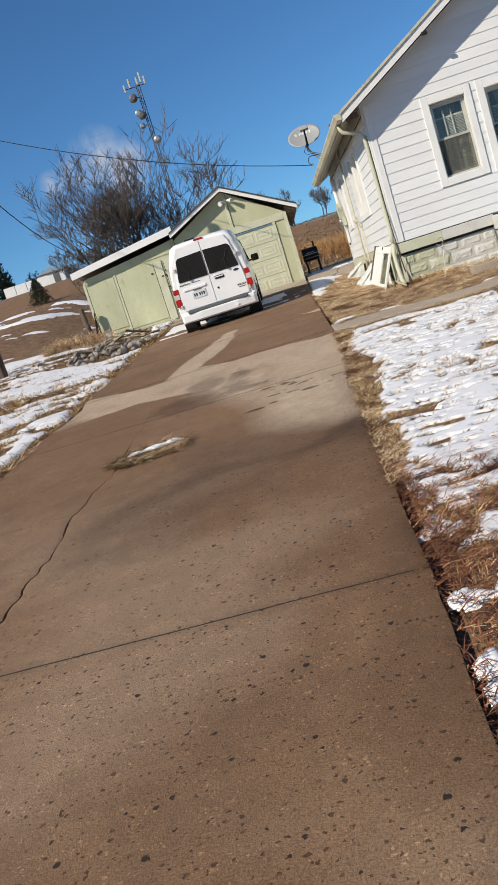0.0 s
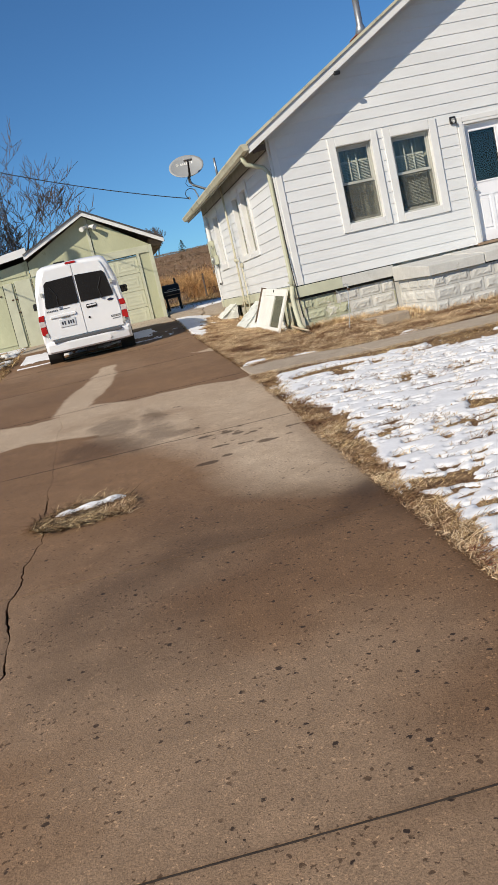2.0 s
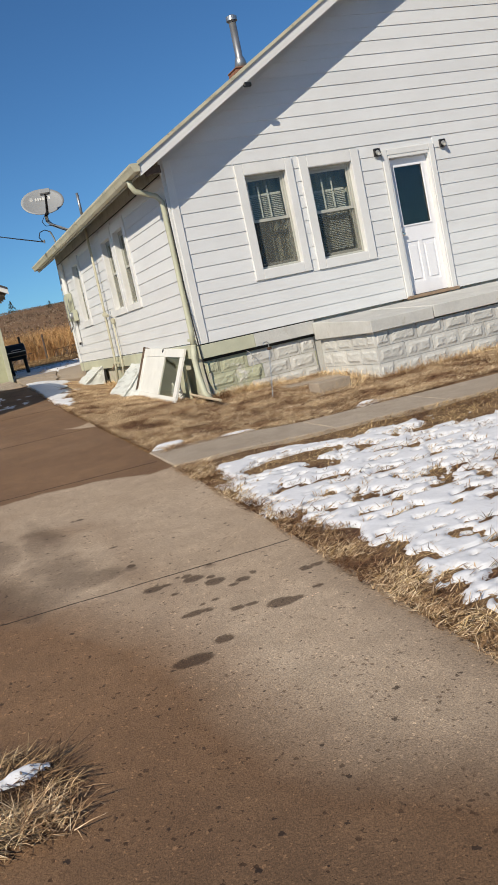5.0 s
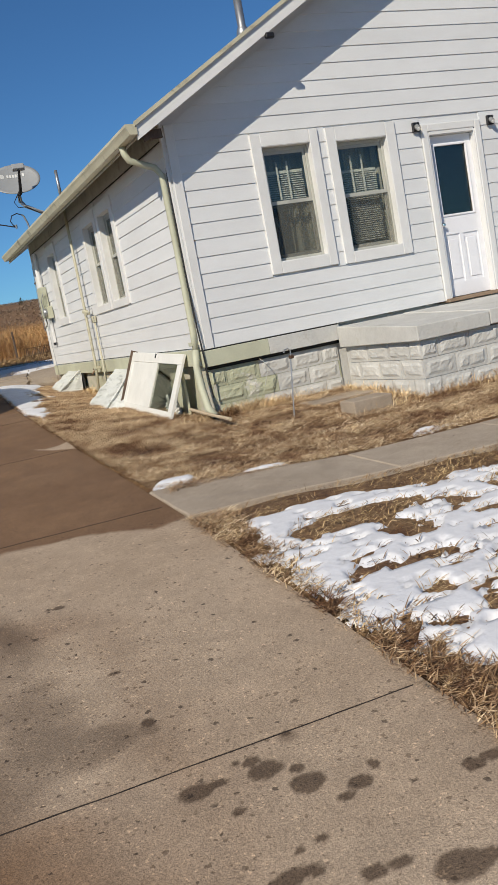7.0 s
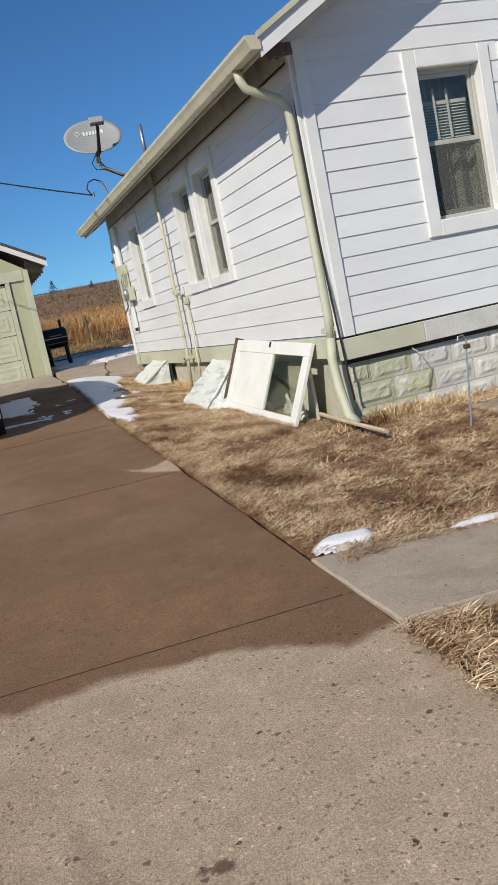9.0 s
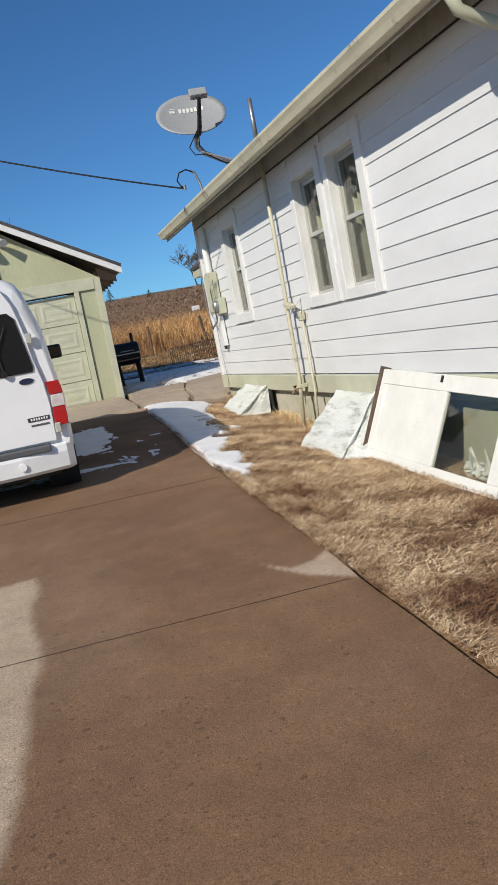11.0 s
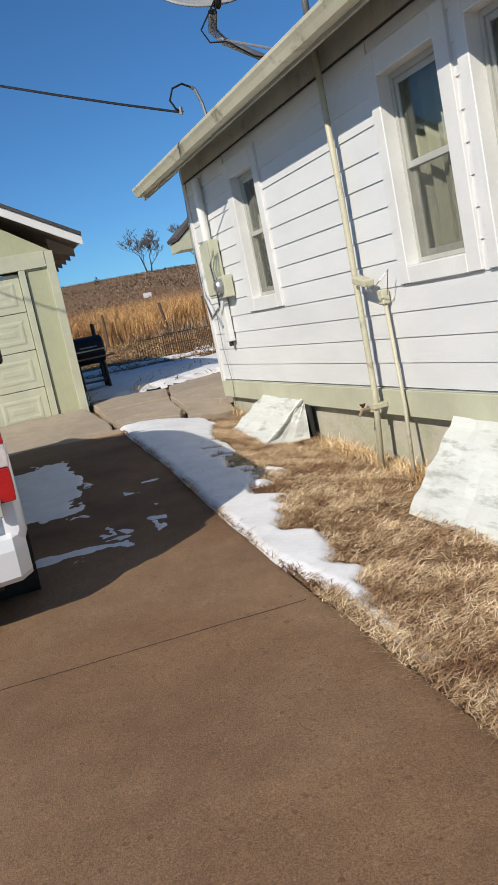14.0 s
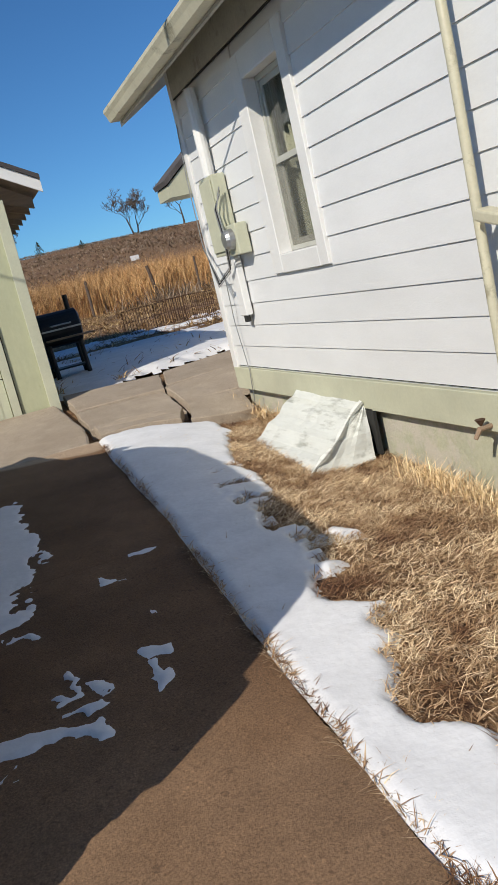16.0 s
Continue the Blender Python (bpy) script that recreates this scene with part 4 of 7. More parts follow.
gutter = thing("gutter", (EAVE_X, HY, EAVE_Z), "cream metal eaves gutter with faint dirt streaks", "gutter")
gx, gz_ = EAVE_X, EAVE_Z - 0.02
part("trough", profile_bar([(gx, gz_ - 0.10), (gx, gz_), (gx - 0.006, gz_), (gx - 0.006, gz_ - 0.094), (gx - 0.075, gz_ - 0.094), (gx - 0.09, gz_ - 0.05), (gx - 0.105, gz_ - 0.02), (gx - 0.105, gz_), (gx - 0.115, gz_), (gx - 0.115, gz_ - 0.024), (gx - 0.098, gz_ - 0.055), (gx - 0.08, gz_ - 0.10)], RAKE_Y - 0.02, ROOF_Y2), CREAM, gutter)
for y in (RAKE_Y - 0.024, ROOF_Y2 + 0.001):
    part("end_cap", profile_bar([(gx, gz_ - 0.10), (gx, gz_), (gx - 0.115, gz_), (gx - 0.115, gz_ - 0.024), (gx - 0.098, gz_ - 0.055), (gx - 0.08, gz_ - 0.10)], y, y + 0.003), CREAM, gutter)
for k, (x, y, w_) in enumerate(((1.90, 14.68, 0.05), (2.02, 14.72, 0.07), (1.96, 14.80, 0.06))):
    bmr = boxb(x - w_, x + w_, y - 0.012, y + 0.012, EAVE_Z - 0.17 + 0.02 * k, EAVE_Z - 0.09 + 0.03 * k, 0.003)
    bmesh.ops.rotate(bmr, verts=bmr.verts, cent=(x, y, EAVE_Z - 0.1), matrix=Matrix.Rotation(radians(-25 + 22 * k), 3, "Y"))
    part("rotten_end", bmr, POST_WOOD, roof, "dark rotten board end at the eave corner")
for x, w_ in ((3.42, 0.05), (6.9, 0.05)):
    part("rake_hook", boxb(x - w_, x + w_, RAKE_Y - 0.03, RAKE_Y + 0.02, roof_z(x) - 0.235, roof_z(x) - 0.18, 0.01), BLACK_METAL, roof, "small dark bracket under the rake board")
fascia = solo("fascia", boxb(EAVE_X + 0.002, EAVE_X + 0.024, RAKE_Y + 0.03, ROOF_Y2 - 0.03, EAVE_Z - 0.14, EAVE_Z - 0.015), SOFFIT, (EAVE_X, HY, EAVE_Z), "faded green fascia board behind the gutter", "trim", kind="structure")
found = thing("foundation", (HX, HY, 0.8), "painted rock-faced concrete block foundation, green fading to white", "foundation", kind="structure")
part("footing_core", boxb(HX + 0.07, HX2 - 0.1, HY + 0.07, HY2 - 0.05, 0.3, 1.46), BLOCK_WHITE, found)

# ---- skirt, foundation blocks, porch ----
def run_band(parent, name, x0, x1, y0, y1, z0, z1, mat, label=""):
    return part(name, boxb(x0, x1, y0, y1, z0, z1, 0.004), mat, parent, label)


skirt = thing("skirt_board", (HX, HY, 1.5), "pale green painted skirt boards below the siding", "trim", kind="structure")
run_band(skirt, "board", HX - 0.035, 2.95, HY - 0.035, HY + 0.08, 1.41, 1.585, GREEN_TRIM)
run_band(skirt, "board", 2.953, 3.86, HY - 0.035, HY + 0.08, 1.41, 1.585, BLOCK_WHITE, "whitewashed skirt board")
# near-black strips give the gaps above and below the skirt their shadow lines
part("dark_gap", boxb(HX - 0.01, 3.86, HY - 0.012, HY + 0.07, 1.5855, 1.5985), DARK, skirt)
part("dark_gap", boxb(HX + 0.0, 3.86, HY + 0.02, HY + 0.075, 1.372, 1.4095), DARK, skirt)
run_band(skirt, "board", HX - 0.035, HX + 0.08, HY + 0.082, HY2 - 0.02, 1.43, 1.612, GREEN_TRIM)

rng = random.Random(5)


def rock_block(x0, x1, z0, z1, y, mat, parent, along="x", out=-1):
    """A rock-faced block: a rough pillow inside a flat drafted margin."""
    bm = bmesh.new()
    nx, nz = 12, 7
    g = []
    for i in range(nx + 1):
        col = []
        for k in range(nz + 1):
            u, w = x0 + (x1 - x0) * i / nx, z0 + (z1 - z0) * k / nz
            rim = i in (0, nx) or k in (0, nz)
            near = i in (1, nx - 1) or k in (1, nz - 1)
            d = 0.0 if rim else (0.003 if near else 0.007 + rng.random() * 0.006 + 0.010 * (noise.noise(Vector((u * 9, y * 3, w * 14))) + 0.4))
            col.append(bm.verts.new((u, y + out * d, w) if along == "x" else (y + out * d, u, w)))
        g.append(col)
    for i in range(nx):
        for k in range(nz):
            bm.faces.new((g[i][k], g[i + 1][k], g[i + 1][k + 1], g[i][k + 1]))
    back = [bm.verts.new((u, y - out * 0.03, w) if along == "x" else (y - out * 0.03, u, w)) for u, w in ((x0, z0), (x1, z0), (x1, z1), (x0, z1))]
    c = [g[0][0], g[nx][0], g[nx][nz], g[0][nz]]
    rims = [[g[i][0] for i in range(nx + 1)], [g[nx][k] for k in range(nz + 1)], [g[nx - i][nz] for i in range(nx + 1)], [g[0][nz - k] for k in range(nz + 1)]]
    for j, rim in enumerate(rims):
        bm.faces.new(rim[::-1] + [back[j], back[(j + 1) % 4]])
    bm.faces.new(back[::-1])
    return part("block", fix(bm), mat, parent)


def block_wall(u0, u1, zs, y, parent, along="x", out=-1, green_to=None, length=0.40):
    for r, (z0, z1) in enumerate(zip(zs, zs[1:])):
        u = u0 - (length / 2 if r % 2 else 0)
        while u < u1:
            a, b = max(u, u0), min(u + length, u1)
            if b - a > 0.05:
                mat = FOUNDATION if green_to is not None and (a + b) / 2 < green_to else BLOCK_WHITE
                rock_block(a + 0.003, b - 0.003, z0 + 0.003, z1 - 0.003, y, mat, parent, along, out)
            u += length


block_wall(HX + 0.02, 3.84, [0.60, 0.79, 0.98, 1.175, 1.37], HY + 0.045, found, green_to=2.85)
PARGING = surface("rubbed_parging", (0.45, 0.45, 0.33), 0.2, 2.2, 40, 0.9, bump=0.6, depth=0.008, stain=(0.47, 0.44, 0.37), stain_at=0.5)
part("mortar", boxb(HX + 0.045, 3.84, HY + 0.05, HY + 0.069, 0.4, 1.371), FOUNDATION, found)
# plain parged face under the side wall, cut by the two window wells
part("parging", boxb(HX + 0.045, HX + 0.085, HY + 0.04, HY2 - 0.04, 0.5, 1.415, 0.004), PARGING, found)

porch = thing("porch", (3.85, 13.45, 0.75), "whitewashed rock-faced block porch base with a thick cracked concrete cap", "porch", kind="structure")
block_wall(3.88, 8.0, [0.50, 0.72, 0.93, 1.13, 1.315], 13.49, porch)
block_wall(13.50, 14.95, [0.50, 0.72, 0.93, 1.13, 1.315], 3.89, porch, along="y")
part("porch_core", boxb(3.90, 8.0, 13.50, 14.96, 0.4, 1.315), BLOCK_WHITE, porch)
bm = bmesh.new()
prism(bm, [(13.42, 1.32), (14.955, 1.32), (14.955, 1.56), (13.42, 1.47)], "x", 3.82, 4.72)
part("cap_slab", bevel(bm, 0.01, 2), BLOCK_WHITE, porch)
bm = prism(bmesh.new(), [(13.43, 1.33), (14.955, 1.33), (14.955, 1.565), (13.43, 1.485)], "x", 4.735, 8.0)
part("cap_slab", bevel(bm, 0.01, 2), BLOCK_WHITE, porch)

# ---- siding ----
lay_courses(wall_front, "y", HY, HX + 0.115, HX2, FRONT_TRIM, True)
lay_courses(wall_drive, "x", HX, HY + 0.05, HY2 - 0.10, SIDE_TRIM, False)
part("corner_board", boxb(HX + 0.012, HX + 0.112, HY - 0.028, HY - 0.002, 1.60, roof_z(HX) - 0.2, 0.003), WHITE_TRIM, wall_front)
part("corner_board", boxb(HX - 0.028, HX - 0.002, HY - 0.0, HY + 0.048, 1.60, SIDE_TOP, 0.003), WHITE_TRIM, wall_drive)
part("corner_board", boxb(HX - 0.028, HX - 0.002, HY2 - 0.098, HY2, 1.60, SIDE_TOP, 0.003), WHITE_TRIM, wall_drive)
part("frieze_board", boxb(HX - 0.036, HX - 0.026, HY + 0.05, HY2 - 0.1, 3.80, SIDE_TOP - 0.01, 0.002), SOFFIT, wall_drive, "grimy grey-green frieze board")
part("frieze_gap", boxb(HX - 0.034, HX - 0.027, HY + 0.05, HY2 - 0.1, 3.785, 3.798), DARK, wall_drive)
# dark strip draws the shadow line under the lowest siding course
part("course_gap", boxb(HX - 0.010, HX - 0.0015, HY + 0.05, HY2 - 0.1, 1.6245, 1.6295), DARK, wall_drive)


# ---- windows ----
def mapped(axis, at):
    """Turns (u, depth inwards, z) into the world for a wall."""
    return (lambda u0, u1, d0, d1, z0, z1, w=0.0: boxb(u0, u1, at + d0, at + d1, z0, z1, w)) if axis == "y" else (lambda u0, u1, d0, d1, z0, z1, w=0.0: boxb(at + d0, at + d1, u0, u1, z0, z1, w))


def curtain(axis, at, u0, u1, z0, z1, amp=0.015, folds=9):
    bm = bmesh.new()
    n = folds * 6
    rows = []
    for z in (z0, z1):
        row = []
        for i in range(n + 1):
            u = u0 + (u1 - u0) * i / n
            d = at + amp * math.sin(i / n * folds * math.tau) + amp * 0.5 * math.sin(i * 1.7)
            row.append(bm.verts.new((u, d, z) if axis == "y" else (d, u, z)))
        rows.append(row)
    for i in range(n):
        bm.faces.new((rows[0][i], rows[0][i + 1], rows[1][i + 1], rows[1][i]))
    return bm


def window(number, axis, at, hole, trim, style):
    u0, u1, z0, z1 = hole
    t0, t1, b0, b1 = trim
    B = mapped(axis, at)
    base = (u0, at, z0) if axis == "y" else (at, u0, z0)
    w = thing("window_" + str(number), base, "double-hung window in a wide white painted frame, " + style, "window", "house windows", kind="structure")
    tr = thing("window_frame", base)
    tr.parent = w
    tr.location = (0, 0, 0)
    ORIGIN[tr.name] = ORIGIN[w.name]
    for nm, q in (("jamb_board", (t0, u0, b0 + 0.002, b1 - 0.002)), ("jamb_board", (u1, t1, b0 + 0.002, b1 - 0.002)), ("head_board", (u0 + 0.001, u1 - 0.001, z1, b1)), ("sill_board", (u0 + 0.001, u1 - 0.001, b0, z0))):
        part(nm, B(q[0], q[1], -0.034, -0.002, q[2], q[3], 0.004), WHITE_TRIM, tr)
    # reveals
    for q in ((u0 - 0.01, u0 + 0.004, z0, z1), (u1 - 0.004, u1 + 0.01, z0, z1), (u0 + 0.004, u1 - 0.004, z1 - 0.004, z1 + 0.01), (u0 + 0.004, u1 - 0.004, z0 - 0.01, z0 + 0.006)):
        part("reveal", B(q[0], q[1], -0.03, 0.14, q[2], q[3]), WHITE_TRIM, tr)
    a0, a1, c0, c1 = u0 + 0.005, u1 - 0.005, z0 + 0.008, z1 - 0.005
    for q in ((a0, a0 + 0.03, c0, c1), (a1 - 0.03, a1, c0, c1), (a0 + 0.03, a1 - 0.03, c1 - 0.035, c1), (a0 + 0.03, a1 - 0.03, c0, c0 + 0.03)):
        part("outer_frame", B(q[0], q[1], 0.055, 0.13, q[2], q[3], 0.003), SASH, tr)
    mid = (c0 + c1) / 2 + 0.02
    for nm, s0, s1, d in (("upper_sash", mid - 0.02, c1 - 0.036, 0.07), ("lower_sash", c0 + 0.031, mid + 0.015, 0.095)):
        s = thing(nm, base)
        s.parent, s.location = w, (0, 0, 0)
        ORIGIN[s.name] = ORIGIN[w.name]
        l, r = a0 + 0.031, a1 - 0.031
        for nm2, q in (("stile", (l, l + 0.03, s0, s1)), ("stile", (r - 0.03, r, s0, s1)), ("rail", (l + 0.03, r - 0.03, s0, s0 + 0.04)), ("rail", (l + 0.03, r - 0.03, s1 - 0.035, s1))):
            part(nm2, B(q[0], q[1], d, d + 0.022, q[2], q[3], 0.002), SASH, s)
        g = part("pane", B(l + 0.03, r - 0.03, d + 0.009, d + 0.012, s0 + 0.04, s1 - 0.035), GLASS, s)
        g.visible_shadow = False
        if nm == "lower_sash":
            sc = part("insect_screen", B(l - 0.03, r + 0.03, 0.060, 0.063, s0 - 0.02, s1 - 0.035), SCREEN if number in (1, 6) else THIN_SCREEN, s, "fine grey insect screen")
            sc.visible_shadow = False
    return w, (a0, a1, c0, c1, mid)


def blinds(number_style, axis, at, u0, u1, z0, z1, label):
    B = mapped(axis, at)
    b = thing("window_blind", (u0, at, z1) if axis == "y" else (at, u0, z1), label, "blind", "window blinds")
    part("headrail", B(u0, u1, 0.0, 0.03, z1 - 0.03, z1), BLIND, b)
    z = z1 - 0.045
    first = None
    while z > z0:
        bm = bmesh.new()
        if axis == "y":
            prism(bm, [(at, z - 0.008), (at + 0.022, z + 0.006), (at + 0.022, z + 0.008), (at, z - 0.006)], "x", u0, u1)
        else:
            prism(bm, [(at, z - 0.008), (at + 0.022, z + 0.006), (at + 0.022, z + 0.008), (at, z - 0.006)], "y", u0, u1)
        part("slat", bm, BLIND, b)
        z -= 0.024
    return b


WINS = [(1, "y", HY, FRONT_OPEN[0], FRONT_TRIM[0], "dim behind grey glass"), (2, "y", HY, FRONT_OPEN[1], FRONT_TRIM[1], "with a pale blind behind"),
        (3, "x", HX, SIDE_OPEN[0], SIDE_TRIM[0], "with drawn pale curtains"), (4, "x", HX, SIDE_OPEN[1], SIDE_TRIM[1], "with drawn pale curtains"), (5, "x", HX, SIDE_OPEN[2], SIDE_TRIM[2], "with yellowed curtains"),
        (6, "y", HY, FRONT_OPEN[3], FRONT_TRIM[3], "dim behind grey glass")]
for number, axis, at, hole, trim, style in WINS:
    w, (a0, a1, c0, c1, mid) = window(number, axis, at, hole, trim, style)
    if axis == "y":
        cu = tagged(mesh_object("sheer_curtain", curtain("y", at + 0.26, a0 - 0.05, a1 + 0.05, c0 - 0.02, c1 + 0.05, 0.02, 5), SHEER, (a0, at + 0.26, c0)), "grey sheer curtain hanging close behind the window", "curtain", "curtains")
        if number == 2:
            blinds("", "y", at + 0.17, a0 + 0.12, a1 - 0.08, c0 + 0.10, mid + 0.30, "white slatted blind hanging behind the front window")
        else:
            blinds("", "y", at + 0.17, a0 + 0.05, a1 - 0.04, mid + 0.05, mid + 0.36, "half-raised white slatted blind behind the front window")
        for u in (0.36, 0.58):
            uu = a0 + (a1 - a0) * u
            solo("blind_wand", boxb(uu, uu + 0.022, at + 0.145, at + 0.150, mid + 0.04, c1 - 0.14), BLIND, (uu, at + 0.15, mid), "narrow pale strip hanging before the blind in the front window", "blind strip", "blind strips")
    else:
        cu = tagged(mesh_object("curtain", curtain("x", at + 0.17, a0 - 0.02, a0 + (a1 - a0) * 0.45, c0 - 0.05, c1 + 0.05, 0.03, 3), CURTAIN, (at + 0.24, a0, c0)), "yellowed heavy curtain hanging behind the window", "curtain", "curtains")
        cu = tagged(mesh_object("curtain", curtain("x", at + 0.20, a0 + (a1 - a0) * 0.4, a1 + 0.05, c0 - 0.05, c1 + 0.05, 0.03, 3), CURTAIN, (at + 0.3, a0, c0)), "grey-white curtain hanging behind the window", "curtain", "curtains")

# rooms: an added ceiling and inner partitions, coloured dark, keep the inside dim
room = thing("room_shell", (HX + 0.5, HY + 1, HZ), "added inner walls and ceiling, coloured dark to keep the house dim", "room", kind="structure")
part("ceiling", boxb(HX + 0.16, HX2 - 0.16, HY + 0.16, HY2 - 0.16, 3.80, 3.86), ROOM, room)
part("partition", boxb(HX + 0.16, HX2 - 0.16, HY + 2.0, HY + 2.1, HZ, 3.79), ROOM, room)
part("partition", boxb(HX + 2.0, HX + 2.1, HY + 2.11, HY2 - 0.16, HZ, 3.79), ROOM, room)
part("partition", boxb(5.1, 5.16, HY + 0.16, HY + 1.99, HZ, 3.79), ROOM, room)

# ---- entrance door ----
door = thing("door_1", (5.48, HY, 1.6), "white half-glass steel entrance door with two lower panels", "door", kind="structure")
fr = thing("door_frame", (5.48, HY, 1.6))
fr.parent, fr.location, ORIGIN["door_frame"] = door, (0, 0, 0), ORIGIN[door.name]
for q in ((5.395, 5.482, 1.60, 3.68), (6.178, 6.265, 1.60, 3.68), (5.482, 6.178, 3.595, 3.68)):
    part("casing", boxb(q[0], q[1], HY - 0.038, HY - 0.002, q[2], q[3], 0.008, 2), WHITE_TRIM, fr)
for q in ((5.47, 5.50, 1.62, 3.58), (6.16, 6.19, 1.62, 3.58), (5.50, 6.16, 3.555, 3.60)):
    part("jamb", boxb(q[0], q[1], HY - 0.03, HY + 0.14, q[2], q[3], 0.002), WHITE_TRIM, fr)
part("threshold", boxb(5.40, 6.26, HY - 0.09, HY + 0.14, 1.578, 1.622, 0.004), BARE_WOOD, door, "bare weathered wooden threshold")
leaf = thing("door_leaf", (5.5, HY, 1.62))
leaf.parent, leaf.location, ORIGIN["door_leaf"] = door, (0, 0, 0), ORIGIN[door.name]
dy0, dy1 = HY + 0.055, HY + 0.095
for q in ((5.502, 5.58, 1.63, 3.55), (6.08, 6.158, 1.63, 3.55), (5.58, 6.08, 1.63, 1.80), (5.58, 6.08, 2.38, 2.60), (5.58, 6.08, 3.45, 3.55), (5.80, 5.86, 1.80, 2.38)):
    part("door_rail", boxb(q[0], q[1], dy0, dy1, q[2], q[3]), DOOR_WHITE, leaf)
for q in ((5.58, 5.80), (5.86, 6.08)):
    part("recess", boxb(q[0], q[1], dy0 + 0.014, dy1 - 0.002, 1.80, 2.38), DOOR_WHITE, leaf)
    bm = boxb(q[0] + 0.035, q[1] - 0.035, dy0 + 0.002, dy0 + 0.013, 1.84, 2.32, 0.006, 1)
    part("raised_panel", bm, DOOR_WHITE, leaf)
g = part("pane", boxb(5.60, 6.06, dy0 + 0.015, dy0 + 0.02, 2.62, 3.43), GLASS, leaf)
g.visible_shadow = False
for q in ((5.575, 5.60, 2.595, 3.455), (6.06, 6.085, 2.595, 3.455), (5.60, 6.06, 2.595, 2.62), (5.60, 6.06, 3.43, 3.455)):
    part("glazing_bead", boxb(q[0], q[1], dy0 - 0.012, dy0 + 0.01, q[2], q[3], 0.004), DOOR_WHITE, leaf)
# opaque near-black sheet set close behind the clear pane
part("dark_film", boxb(5.59, 6.07, dy0 + 0.03, dy0 + 0.034, 2.61, 3.44), VAN_GLASS, leaf)
bm = tube(bmesh.new(), [(5.545, dy0 - 0.001, 2.50), (5.545, dy0 - 0.012, 2.50), (5.545, dy0 - 0.03, 2.50), (5.545, dy0 - 0.055, 2.50), (5.545, dy0 - 0.068, 2.50)], [0.03, 0.022, 0.012, 0.028, 0.015], 14)
part("door_knob", bm, CHROME, leaf, "small metal door knob")


def lampholder(x, z):
    l = thing("porch_lamp", (x, HY - 0.03, z), "small dark square lampholder without a bulb on the siding", "wall lamp", "porch lamps")
    part("box", boxb(x - 0.05, x + 0.05, HY - 0.055, HY - 0.022, z - 0.055, z + 0.055, 0.006), BLACK_METAL, l)
    part("socket", tube(bmesh.new(), [(x, HY - 0.054, z), (x - 0.005, HY - 0.075, z - 0.012), (x - 0.01, HY - 0.10, z - 0.03)], [0.034, 0.03, 0.026], 12), GREY_METAL, l)
    part("lamp_cup", tube(bmesh.new(), [(x - 0.008, HY - 0.098, z - 0.028), (x - 0.012, HY - 0.112, z - 0.038)], [0.018, 0.02], 10), BLIND, l)


lampholder(5.32, 3.655)
lampholder(6.42, 3.655)

# ---- downspout, pipes and meter ----
spout = thing("downspout", (2.1, 15.1, 0.9), "pale green painted metal downspout kinked at its foot", "downspout")
SP = [(1.77, 15.08, 3.79), (1.775, 15.07, 3.71), (1.81, 15.07, 3.64), (1.93, 15.09, 3.60), (2.08, 15.09, 3.545), (2.135, 15.075, 3.46), (2.14, 15.07, 2.6), (2.135, 15.06, 1.80), (2.12, 15.05, 1.60)]
part("pipe", tube(bmesh.new(), SP, 0.035, 12), GREEN_TRIM, spout, "pale green dirt-streaked pipe", smooth=True)
part("lower_pipe", tube(bmesh.new(), [(2.12, 15.05, 1.61), (2.09, 15.03, 1.44), (2.085, 14.98, 1.20), (2.09, 14.91, 0.98), (2.12, 14.82, 0.895)], [0.036, 0.040, 0.042, 0.042, 0.040], 12), GREEN_TRIM, spout, "flattened pale green foot of the pipe", smooth=True)
part("strap", boxb(2.08, 2.18, 15.035, 15.125, 1.66, 1.70, 0.003), GREEN_TRIM, spout)
part("pipe_mouth", tube(bmesh.new(), [(2.118, 14.825, 0.898), (2.124, 14.812, 0.888)], 0.034, 12), DARK, spout)
cab = thing("corner_cable", (2.17, 15.0, 1.0), "thin dark cable running down the house corner", "cable")
part("cable_run", tube(bmesh.new(), [(2.19, 15.03, 3.72), (2.165, 15.02, 3.2), (2.160, 15.01, 2.4), (2.155, 14.97, 1.9), (2.165, 14.955, 1.55), (2.17, 14.945, 1.3), (2.19, 14.955, 1.08)], 0.009, 6), CABLE, cab)

p1 = thing("vent_pipe", (2.09, 19.68, 1.1), "tall cream painted vent pipe passing up through the eaves", "pipe")
part("pipe", tube(bmesh.new(), [(2.05, 19.57, 1.08), (2.09, 19.56, 1.6), (2.11, 19.58, 3.0), (2.12, 19.62, 4.12)], 0.022, 12), CREAM, p1, smooth=True)
part("roof_pipe", tube(bmesh.new(), [(2.12, 19.62, 4.10), (2.12, 19.62, 4.56)], 0.024, 12), GREY_METAL, p1, "bare grey metal pipe above the roof", smooth=True)
part("clamp", boxb(2.05, 2.16, 19.53, 19.59, 1.49, 1.53, 0.004), CREAM, p1)
p2 = thing("conduit", (2.1, 19.4, 1.1), "thin cream conduit on the siding with a drooping cable", "conduit")
part("pipe", tube(bmesh.new(), [(2.08, 19.18, 1.08), (2.13, 19.24, 1.5), (2.15, 19.30, 2.25)], 0.014, 10), CREAM, p2, smooth=True)
part("fitting", boxb(2.12, 2.178, 19.27, 19.34, 2.20, 2.30, 0.008), CREAM, p2)
fl = thing("flood_lamp", (2.07, 19.5, 2.37), "cream painted tilted box lamp fixed on the pipe", "wall lamp")
